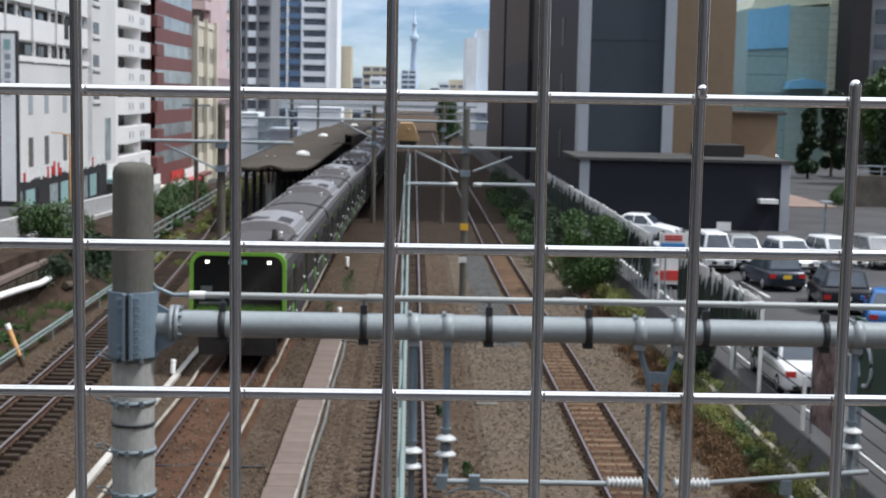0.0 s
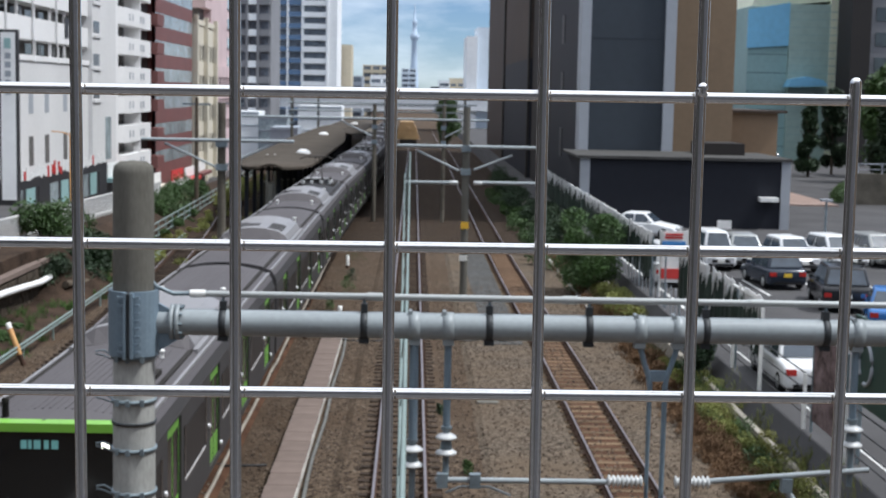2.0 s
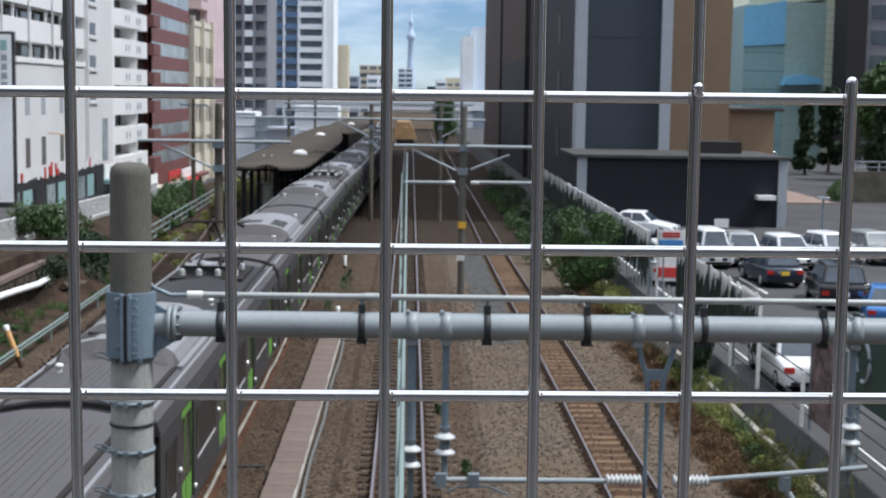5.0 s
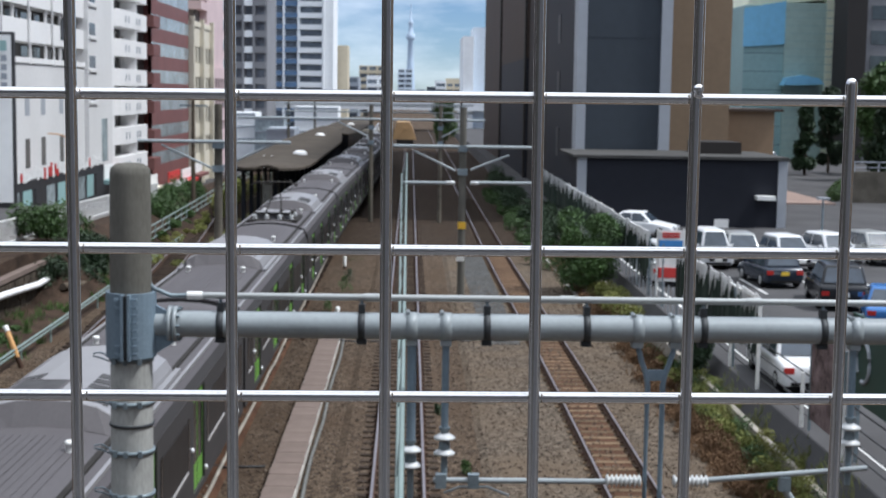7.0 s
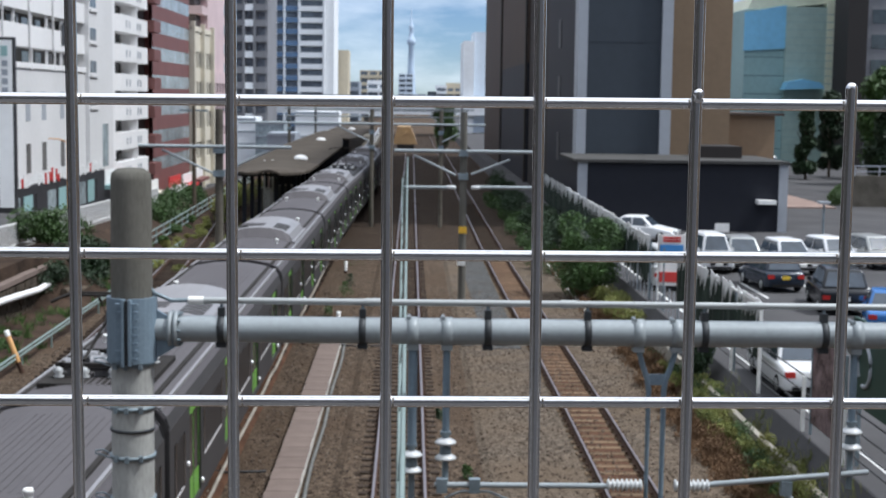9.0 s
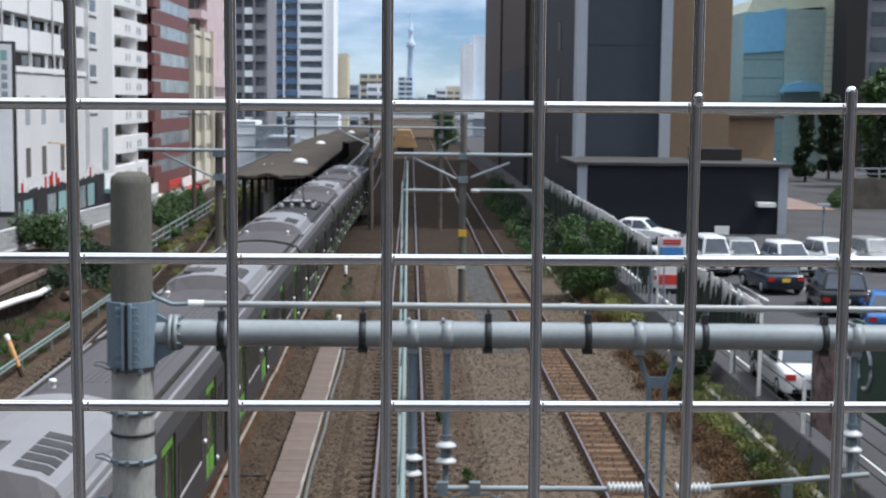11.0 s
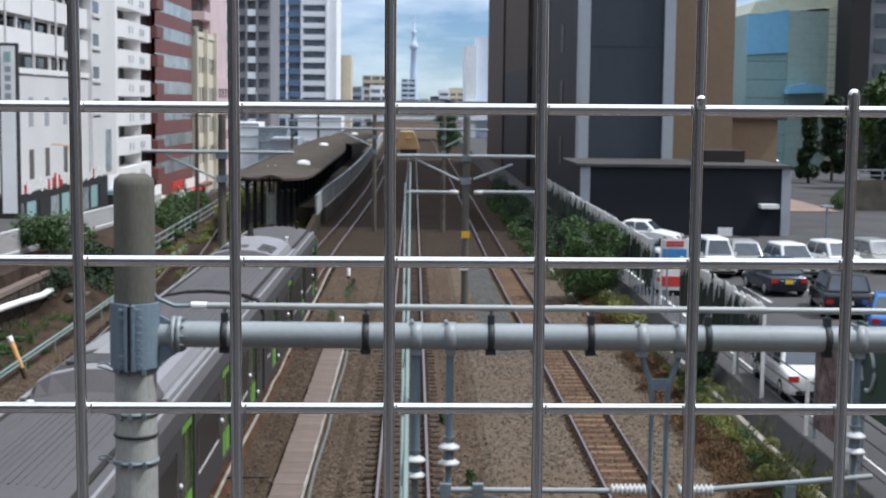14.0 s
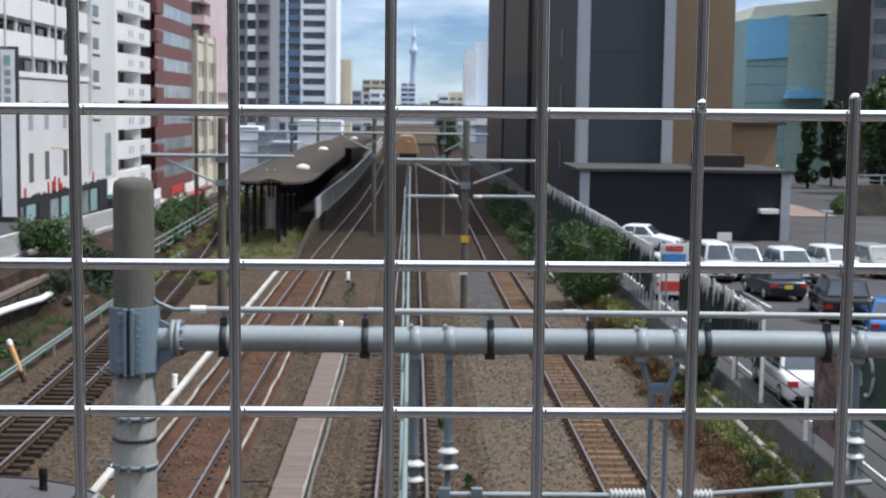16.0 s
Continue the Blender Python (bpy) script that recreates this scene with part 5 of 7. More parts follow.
def annex():
    r = tagged(group_of("annex_building"), "low dark slate annex with a thin flat roof", "building")
    y0 = 88.0
    boxes("wall", [(10.4, 22.9, y0, 97, 0.5, 4.75)], "slate_dark", r)
    boxes("roof_slab", [(10.0, 23.2, y0 - 0.3, 97, 4.78, 4.95)], "roof_edge", r, "weathered flat roof edge")
    for x in (10.25, 22.6):
        boxes("corner_pier", [(x, x + 0.55, y0 - 0.12, y0 + 0.4, 0.5, 4.76)], "pilaster", r)
    boxes("plant_box", [(18.5, 21.2, 92, 96, 4.95, 5.7)], "brown_dark", r)
    boxes("lamp_housing", [(21.2, 22.3, y0 - 0.9, y0 - 0.02, 2.35, 2.6)], "paint_white", r, "white lamp housing")


annex()


def teal_building():
    r = tagged(group_of("office_building"), "curved teal-clad building with a pale sunlit side", "building")
    y = 190.0
    boxes("wall", [(43.6, 48.9, y, y + 20, -1, 20.6)], "teal_wall", r)
    bm = bmesh.new()
    extrude_profile(bm, [(43.45, 15.2), (48.9, 15.6), (48.9, 21.2), (43.45, 20.2)], "y", y - 0.3, y)
    part("upper_cladding", bm, "teal_blue", r, "blue cladding")
    boxes("middle_bay", [(48.9, 54.2, y - 0.4, y + 20, -1, 21.0)], "teal_mid", r, "grey-green cladding")
    # sunlight on this tiled side is put into its pale yellow-green
    boxes("pale_side", [(54.2, 55.6, y - 0.5, y + 20, -1, 21.6)], "pale_green", r, "pale tiled side with its sunlight painted in")
    for k in range(21):
        boxes("joint", [(48.9, 54.2, y - 0.43, y - 0.4, k * 1.0, k * 1.0 + 0.06)], "teal_wall", r)
        boxes("joint", [(54.2, 55.6, y - 0.53, y - 0.5, k * 1.0, k * 1.0 + 0.10)], "teal_mid", r)
    for k in range(7):
        boxes("joint", [(43.6, 48.9, y - 0.03, y + 0.0, k * 2.4, k * 2.4 + 0.06)], "slate", r)
    bm = bmesh.new()
    extrude_profile(bm, [(48.3, 10.2), (53.6, 10.4), (53.0, 11.2), (50.8, 11.6), (48.8, 11.2)], "y", y - 3, y - 0.4)
    part("awning", bm, "teal_blue", r, "blue awning")
    bm = bmesh.new()
    extrude_profile(bm, [(43.8, 20.4), (55.6, 21.6), (55.6, 23.4), (44.6, 22.2)], "y", y + 0.2, y + 20)
    part("cornice", bm, "pale_green", r)


teal_building()
r = tagged(group_of("apartment_building"), "white apartment block glimpsed between buildings", "building")
core(r, 49.0, 54.5, 230, 250, -1, 22, "far_white")
for k in range(7):
    boxes("balcony", [(48.8, 53, 229, 230, k * 3.1, k * 3.1 + 1.3)], "far_white", r)


def grey_flats():
    r = tagged(group_of("office_building"), "grey office block with dark windows behind trees", "building")
    core(r, 56.0, 80, 180.4, 200, 0, 45, "grey_wall")
    boxes("dark_pier", [(53.6, 56.0, 178, 184, 0, 45)], "brown_dark", r)
    for k in range(12):
        z = 3 + k * 3.1
        for c in range(4):
            boxes("window", [(57.3 + c * 3.4, 59.8 + c * 3.4, 180.3, 180.45, z, z + 1.7)], "pane", r)


grey_flats()


# ---- station: island platform, canopy, screen wall ----
M["car_white"] = mat("white_car_paint", (0.78, 0.79, 0.80), 0.22, 0, 0.03, 1, 10)
M["car_silver"] = mat("silver_car_paint", (0.42, 0.43, 0.42), 0.3, 0.5, 0.05, 1, 10)
M["car_black"] = mat("black_car_paint", (0.018, 0.019, 0.022), 0.2, 0, 0.2, 1, 10)
M["car_navy"] = mat("navy_car_paint", (0.017, 0.025, 0.041), 0.22, 0, 0.2, 1, 10)
M["car_blue"] = mat("blue_car_paint", (0.045, 0.16, 0.42), 0.22, 0, 0.1, 1, 10)
M["car_glass"] = glass_dark("car_glass", (0.045, 0.06, 0.08), 0.05, 0.9)
M["tail_red"] = mat("red_tail_lamp", (0.45, 0.03, 0.025), 0.25)
M["lamp_clear"] = mat("clear_lamp", (0.75, 0.77, 0.8), 0.1, 0.3)
M["plate_white"] = mat("plate_white", (0.75, 0.75, 0.72), 0.5)
M["plate_yellow"] = mat("plate_yellow", (0.75, 0.52, 0.05), 0.5)
M["net_green"] = mat("dark_green_screen", (0.018, 0.032, 0.024), 0.7, 0, 0.6, 1.2, 14, 0.3, 20)
M["banner_brown"] = mat("faded_brown_banner", (0.12, 0.08, 0.07), 0.8, 0, 0.6, 2.5, 12, second=(0.30, 0.22, 0.22))
M["sign_green"] = mat("dark_green_board", (0.018, 0.055, 0.042), 0.5, 0, 0.1, 1, 5)
M["sign_red"] = mat("red_sign_paint", (0.55, 0.045, 0.04), 0.5, 0, 0.1, 1, 5)
M["sign_blue"] = mat("blue_sign_paint", (0.07, 0.26, 0.60), 0.5, 0, 0.1, 1, 5)
M["orange"] = mat("tan_orange_paint", (0.42, 0.27, 0.13), 0.6, 0, 0.2, 0.6, 6)
M["yellow"] = mat("yellow_paint", (0.70, 0.42, 0.04), 0.5, 0, 0.1, 2, 10)
M["marker"] = mat("faded_orange_post", (0.60, 0.33, 0.13), 0.7, 0, 0.2, 4, 30)
M["brick_pave"] = mat("red_brown_paving", (0.27, 0.20, 0.17), 0.9, 0, 0.2, 0.6, 8)
M["masonry"] = mat("mossy_stone_wall", (0.062, 0.05, 0.038), 0.95, 0, 0.4, 0.9, 8, 0.5, 12, per_object=0.3)
M["tarp"] = mat("white_sheet", (0.806, 0.806, 0.795), 0.8, 0, 0.1, 2, 10)
M["screen_wall"] = mat("grey_white_screen_wall", (0.50, 0.51, 0.51), 0.6, 0, 0.15, 0.5, 5)


def platform():
    """The island follows the running track round its bend."""
    r = tagged(group_of("station_platform"), "dark island platform with grey screen wall along its edge", "platform", kind="structure")
    ys = list(range(104, 301, 4))
    bm = bmesh.new()
    swept(bm, [(-2.4, -1.25), (2.25, -1.25), (2.25, 0), (-2.4, 0)], [(-9.35 + main_curve(y), y, 0.95) for y in ys])
    part("slab", bm, "concrete_dark", r)
    bm = bmesh.new()
    swept(bm, [(-0.17, 0), (0.17, 0), (0.17, 0.1), (-0.17, 0.1)], [(-7.26 + main_curve(y), y, 0.951) for y in ys])
    part("edge", bm, "concrete_pale", r, "pale platform edge")
    for k in range(28):
        y = 97 + k * 7
        a, b = main_curve(y), main_curve(y + 6.8)
        for name, half, z0, z1, m in (("screen_panel", 0.06, 0.0, 1.25, "screen_wall"), ("screen_cap", 0.10, 1.25, 1.33, "pilaster")):
            bm = bmesh.new()
            swept(bm, [(-half, z0), (half, z0), (half, z1), (-half, z1)], [(-7.20 + a, y, 0.90 if k == 0 else 1.05), (-7.20 + b, y + 6.8, 1.05)])
            part(name, bm, m, r)
        bm = bmesh.new()
        for q in range(1, 4):
            xx, yy = -7.20 + a + (b - a) * q / 4, y + 1.7 * q
            box(bm, xx + 0.05, xx + 0.075, yy - 0.04, yy + 0.04, 1.06, 2.29)
        part("screen_rib", bm, "concrete", r, "dark joint posts on the screen")
    bm = bmesh.new()                      # low wall beside the ramp down to the island's end
    extrude_profile(bm, [(80, -0.32), (104, -0.32), (104, 0.95), (97, 0.92), (84, 0.1)], "x", -6.75, -6.45)
    part("ramp_wall", bm, "masonry", r)
    boxes("end_wall", [(-11.3, -7.3, 103.6, 104, -0.32, 0.95)], "concrete_dark", r)


platform()
tagged(boxes("island_ground", [(-11.5, -6.8, 80, 103.6, -0.31, -0.11)], "dirt_pale"), "pale weedy earth strip before the platform end", "ground patch", kind="structure")


def roof_leaf(rows, rise, zc):
    """A curved sheet roof between two eaves; rows of (y, left eave, right eave)."""
    bm = bmesh.new()
    prev = None
    for y, left, right in rows:
        sec = [(right + (left - right) * f, zc + rise * math.sin(math.pi * f)) for f in (0, 0.12, 0.3, 0.5, 0.7, 0.88, 1)]
        up = [bm.verts.new((x, y, z)) for x, z in sec]
        lo = [bm.verts.new((x, y, z - 0.14)) for x, z in sec]
        if prev:
            u0, l0 = prev
            for i in range(6):
                bm.faces.new((u0[i], u0[i + 1], up[i + 1], up[i]))
                bm.faces.new((l0[i + 1], l0[i], lo[i], lo[i + 1]))
            bm.faces.new((u0[0], up[0], lo[0], l0[0]))
            bm.faces.new((u0[-1], l0[-1], lo[-1], up[-1]))
        else:
            bm.faces.new(up + lo[::-1])
        prev = (up, lo)
    bm.faces.new(prev[0] + prev[1][::-1])
    return bm


def canopy():
    r = tagged(group_of("platform_canopy"), "rust-brown sheet canopy roof with round skylights", "canopy")
    near = roof_leaf(((87.6, -9.4, -7.9), (88.0, -10.0, -7.3), (89.2, -10.6, -6.7), (92, -11.0, -6.4), (98, -11.5, -6.35), (112, -12.1, -6.4),
                      (130, -12.2, -6.45), (140, -12.2, -6.6), (155, -12.2, -7.3), (180, -12.2, -8.6), (190, -12.2, -9.6)), 0.22, 3.86)
    part("roof_sheet", near, "canopy", r)
    part("roof_sheet", roof_leaf(((166, -11.6, -7.2), (172, -11.8, -6.2), (220, -11.9, -6.1), (275, -11.8, -6.4)), 0.2, 3.7), "canopy", r, "darker rear roof sheet")
    for x, y in ((-7.9, 104), (-9.2, 148), (-8.4, 205)):
        bm = bmesh.new()
        lathe(bm, (x, y, 3.98 if y < 170 else 3.85), [(0.5, 0), (0.48, 0.18), (0.32, 0.30), (0.1, 0.35)], 20)
        part("skylight", bm, "tarp", r, "pale domed skylight")
    for k in range(24):
        y = 90.5 + k * 4.5
        for x in (-8.4, -10.4):
            foot = 0.95 if y > 104 else -0.12
            boxes("column", [(x - 0.12, x + 0.12, y - 0.12, y + 0.12, foot, 3.9)], "slate_dark", r)
        boxes("beam", [(-11.0, -6.9 if y < 140 else -8.0, y - 0.08, y + 0.08, 3.50, 3.68)], "slate_dark", r)
        for x, e in ((-8.4, 1.1), (-10.4, -0.9)):
            bm = bmesh.new()
            tube(bm, (x, y, 2.9), (x + e, y, 3.6), 0.05, sides=6)
            part("bracket", bm, "slate_dark", r)
    for x in (-8.4, -10.4):
        boxes("purlin", [(x - 0.06, x + 0.06, 90, 198, 3.36, 3.5)], "slate_dark", r)


canopy()
boxesr = tagged(group_of("platform_room"), "dark hut on the platform under the canopy", "hut")
boxes("wall", [(-10.2, -8.7, 110, 160, 0.95, 3.3)], "slate_dark", boxesr)
for x0, x1, y, z1, m, lab in ((-10.78, -10.35, 102, 2.0, "concrete", "grey equipment cabinet beside the platform ramp"),
                              (-9.35, -8.4, 102, 2.2, "concrete", "pale grey relay cabinet on the platform end"),
                              (-10.12, -9.78, 101, 2.0, "paint_white", "slim white equipment case beside the track")):
    c = tagged(group_of("equipment_cabinet", (0, 0, 0)), lab, "cabinet")
    boxes("case", [(x0, x1, y, y + 0.8, -0.3, z1)], m, c, "", 0.03)
    boxes("lid", [(x0 - 0.05, x1 + 0.05, y - 0.05, y + 0.85, z1, z1 + 0.08)], "concrete_pale", c)
    boxes("door", [(x0 + 0.06, x1 - 0.06, y - 0.015, y, 0.0, z1 - 0.1)], m, c)
for x, y, z1 in ((-10.1, 100, 4.1), (-9.55, 100, 4.1)):
    bm = bmesh.new()
    tube(bm, (x, y, -0.3), (x, y, z1), 0.06, sides=10)
    p_ = tagged(group_of("signal_post"), "thin pale signal post beside the platform", "post")
    part("shaft", bm, "paint_white", p_)
    boxes("base", [(x - 0.12, x + 0.12, y - 0.12, y + 0.12, -0.3, -0.1)], "concrete_pale", p_)


# ---- catenary gantries along the line ----
def gantry(y, masts, bars, braces, label, top):
    r = tagged(group_of("catenary_gantry", (0, y, 0)), label, "gantry", "gantries of the line")
    for x, m, w in masts:
        bm = bmesh.new()
        tube(bm, (x, 0, -0.3), (x, 0, top), w, w * 0.9, 16)
        mast = part("mast", bm, m, r)
        for z in (5.2, 6.2):
            boxes("band", [(x - w * 1.25, x + w * 1.25, -w * 1.25, w * 1.25, z - 0.14, z + 0.14)], "galv_dark", mast)
    for a, b, z in bars:
        bm = bmesh.new()
        tube(bm, (a, -0.2, z), (b, -0.2, z), 0.075, sides=12)
        part("crossbar", bm, "galv", r)
    for a, za, b, zb in braces:
        bm = bmesh.new()
        tube(bm, (a, -0.2, za), (b, -0.2, zb), 0.05, sides=10)
        part("brace", bm, "galv", r)
    return r


g = gantry(62, [(2.27, "concrete", 0.165), (-8.2, "concrete_dark", 0.19)],
           [(-0.7, 2.1, 6.28), (2.4, 5.4, 6.28), (-0.3, 1.9, 4.72), (2.75, 5.4, 4.75), (-11.6, -5.1, 6.35)],
           [(0.15, 6.1, 1.95, 5.25), (2.6, 5.3, 4.25, 5.95), (-10.6, 6.2, -8.4, 5.2), (-8.0, 5.3, -5.8, 6.3)],
           "pale pole gantry with pipe crossbars over the tracks", 7.95)
for x in (1.75, 2.8):
    bm = bmesh.new()
    lathe(bm, (x, -0.2, 4.73), [(0.04, -0.2), (0.09, -0.17), (0.09, 0.17), (0.04, 0.2)], 14, "x")
    part("insulator", bm, "porcelain", g, "white insulator")
boxes("warning_plate", [(2.1, 2.44, -0.2, -0.175, 2.75, 3.05)], "yellow", g, "yellow warning plate")
boxes("white_plate", [(2.05, 2.4, -0.2, -0.175, 1.35, 1.6)], "plate_white", g)
gantry(97, [(-2.62, "concrete_dark", 0.15), (2.02, "concrete_dark", 0.14)], [(-11.5, 5.0, 6.75), (-0.6, 2, 5.0)],
       [(-4.9, 6.6, -2.8, 5.6), (2.1, 5.6, 3.8, 6.5)], "grey pole gantry near the platform end", 7.7)
gantry(150, [(-2.9, "concrete", 0.17), (3.2, "concrete", 0.17), (-12.6, "concrete", 0.17)], [(-13, 6.5, 6.5), (-13, 6.5, 7.3)], [], "grey far gantry across the station", 8.2)
gantry(205, [(-3.2, "concrete", 0.17), (7.2, "concrete", 0.17), (-13.5, "concrete", 0.17)], [(-14, 8, 6.6), (-14, 8, 7.6)], [], "grey far gantry beyond the station", 8.4)


def concourse():
    r = tagged(group_of("station_building"), "long white concourse building across the line", "station building")
    boxes("wall", [(-40, 22, 330, 345, 4.6, 6.9), (-40, 22, 331, 345, 7.6, 8.6)], "far_white", r)
    boxes("window_band", [(-40, 22, 330.6, 331, 6.9, 7.6)], "pane_blue", r)
    for k in range(12):
        boxes("mullion", [(-40 + k * 5.5, -39.6 + k * 5.5, 330.3, 330.7, 6.9, 7.6)], "far_grey", r)
    for x in (-40, -22, -10.8, 7.5, 21):
        boxes("pillar", [(x, x + 1, 331, 333, -5, 4.6)], "concrete", r)
    boxes("roof_edge", [(-41, 23, 329.6, 346, 8.6, 8.9)], "far_grey", r)


concourse()
for x0, x1, y, z0, z1, m in ((-36, -30.5, 285, -5, 4.2, "far_white"), (-30, -24.5, 280, -5, 3.4, "pane_blue"), (-24, -15, 300, -5, 5.4, "far_white"), (-26, -21, 262, -5, 1.8, "far_grey")):
    r = tagged(group_of("low_building"), "low pale building behind the platform", "building")
    core(r, x0, x1, y, y + 12, z0, z1, m)
    for k in range(3):
        boxes("ledge", [(x0 - 0.1, x1 + 0.1, y - 0.15, y, z1 - 0.5 - k * 2.4, z1 - 0.25 - k * 2.4)], "far_grey", r)
r = tagged(group_of("work_vehicle", (0, 0, 0)), "tan-orange maintenance vehicle standing on the middle track", "rail vehicle")
bm = bmesh.new()
extrude_profile(bm, [(-2.9, 0.9), (1.0, 0.9), (0.6, 2.2), (-0.1, 3.75), (-2.2, 3.75), (-2.7, 2.0)], "y", 236, 246)
part("body", bm, "orange", r)
boxes("frame", [(-2.2, 0.5, 235.6, 246, 0.1, 0.9)], "underframe", r)
boxes("boom", [(-0.9, -0.6, 233, 236, 2.6, 2.9)], "orange", r)


# ---- street side: bank, walls, shrubs, shop fronts ----
def shrub(name, label, cat, centres, n, size, material, seed, stems=True, flat=0.9):
    r = tagged(group_of(name, (0, 0, 0)), label, cat)
    me = leaf_mesh("foliage", material, int(n * 1.9), lumps(centres, flat), size * 0.66, seed)
    piece("foliage", me, r)
    if stems:
        bm = bmesh.new()
        rg = random.Random(seed)
        x0, y0, z0, _ = centres[0]
        base = ground_height(x0, y0)
        for c in centres[:8]:
            hose(bm, [(x0 + rg.uniform(-.15, .15), y0, base - 0.05), ((x0 + c[0]) / 2, (y0 + c[1]) / 2 + rg.uniform(-.2, .2), (base + c[2]) / 2), (c[0], c[1], c[2])], 0.03, 6)
        part("stem", bm, "bark", r)
    return r


rg = random.Random(21)
shrub("bush", "dense green shrub on the bank top", "bush", [(-16.2 + rg.uniform(-1.3, 1.3), 66 + rg.uniform(-2.5, 2.5), 1.9 + rg.uniform(-.9, .9), rg.uniform(.5, .95)) for _ in range(12)], 5200, 0.12, "leaf", 1)
shrub("bush", "dark overgrown shrub against the bank", "bush", [(-14.9 + rg.uniform(-.7, .9), 61 + rg.uniform(-2, 2), 0.6 + rg.uniform(-.5, .5), rg.uniform(.4, .7)) for _ in range(9)], 3200, 0.11, "leaf_dark", 2)
shrub("bush", "dark dense bush hanging over the bank", "bush", [(-14.6 + rg.uniform(-.8, .9), 64.0 + rg.uniform(-2.5, 2.5), 0.75 + rg.uniform(-.6, .7), rg.uniform(.45, .8)) for _ in range(18)], 7000, 0.12, "leaf_dark", 12)
shrub("bush", "leafy green hedge along the railway bank", "bush", [(-15.4 + rg.uniform(-1.2, 1.0), 84 + i * 1.6, 1.3 + rg.uniform(-.4, .4), rg.uniform(.6, 1.0)) for i in range(15)], 6500, 0.13, "leaf", 3)
shrub("bush", "green weeds at the platform end", "weeds", [(-9.9 + rg.uniform(-1.6, 1.4), 70 + i * 0.8, -0.1, rg.uniform(.25, .5)) for i in range(14)], 2600, 0.10, "leaf_dry", 4, False, 0.5)
shrub("bush", "yellowish weeds behind the platform canopy", "weeds", [(-13.6 + rg.uniform(-.8, .8), 100 + i * 2, 0.8, rg.uniform(.5, .9)) for i in range(12)], 3000, 0.14, "leaf_dry", 5, False)
shrub("bush", "tangled green growth covering the bank slope", "weeds", [(-14.4 + rg.uniform(-1.4, 1.3), 64 + i * 0.95, 0.5 + rg.uniform(-.4, .5), rg.uniform(.3, .65)) for i in range(34)], 6500, 0.11, "leaf", 7, False, 0.7)
shrub("bush", "yellow-green growth along the bank fence", "weeds", [(-13.2 + rg.uniform(-.4, .5), 66 + i * 1.3, 0.1 + rg.uniform(-.2, .3), rg.uniform(.2, .4)) for i in range(26)], 3500, 0.09, "leaf_dry", 8, False, 0.7)
shrub("bush", "dark undergrowth beside the far verge", "bush", [(8.0 + rg.uniform(-.9, 1.2), 78 + i * 1.5, 0.7 + rg.uniform(-.4, .7), rg.uniform(.45, .9)) for i in range(40)], 9000, 0.12, "leaf_dark", 9, False)
shrub("bush", "low green tufts on the bank slope", "weeds", [(-14 + rg.uniform(-.9, .9), 47 + rg.uniform(-3, 4), 0.3, rg.uniform(.15, .35)) for i in range(9)], 1500, 0.08, "leaf", 6, False, 0.5)


def retaining_wall():
    r = tagged(group_of("retaining_wall"), "mossy dark stone retaining wall with pale coping", "wall", kind="structure")
    boxes("backing", [(-17.5, -15.35, 20, 61.5, -0.35, 1.15)], "concrete_dark", r)
    boxes("coping", [(-17.6, -15.2, 20, 61.7, 1.16, 1.34)], "trough", r, "pale concrete coping", 0.03)
    bm = bmesh.new()
    box(bm, 0, 0.12, -0.21, 0.21, -0.13, 0.13)
    bevel(bm, 0.03, 1)
    st = mesh_of(bm, "stone", "masonry")
    rr = random.Random(3)
    for j in range(5):
        for i in range(26):
            piece("stone", st, r, (-15.36 + rr.uniform(-.02, .03), 50.3 + i * 0.44 + (j % 2) * 0.22, -0.14 + j * 0.27))


retaining_wall()
bm = bmesh.new()
hose(bm, [(-15.1, 46, 1.0), (-15.0, 50, 0.98), (-14.95, 53, 0.88), (-14.95, 55.5, 0.76), (-14.95, 58, 0.62), (-15.05, 60, 0.60)], 0.13, 10)
tagged(part("rolled_sheet", bm, "tarp"), "white rolled sheet draped along the foot of the wall", "sheet")


bm = bmesh.new()
hose(bm, [(-14.3, 59.5, 0.35), (-13.6, 62.5, 0.12), (-12.9, 66, -0.15)], 0.16, 8)
tagged(part("fallen_log", bm, "bark"), "old brown timber beam lying on the bank", "timber")


def picket_fence():
    r = tagged(group_of("street_fence"), "white metal picket fence along the street edge", "fence")
    bm = bmesh.new()
    box(bm, -0.02, 0.02, -0.03, 0.03, 0, 1.2)
    pk = mesh_of(bm, "picket", "paint_white")
    for i in range(150):
        y = 54 + i * 0.3
        piece("picket", pk, r, (-17.2, y, max(1.3 if y < 61 else 0, ground_height(-17.2, y))))
    for s, dz in (("top_rail", 1.15), ("bottom_rail", 0.2)):
        bm = bmesh.new()
        hose(bm, [(-17.2, 54 + i * 5, max(1.3 if 54 + i * 5 < 61 else 0, ground_height(-17.2, 54 + i * 5)) + dz) for i in range(10)], 0.03, 6)
        part(s, bm, "paint_white", r)


picket_fence()


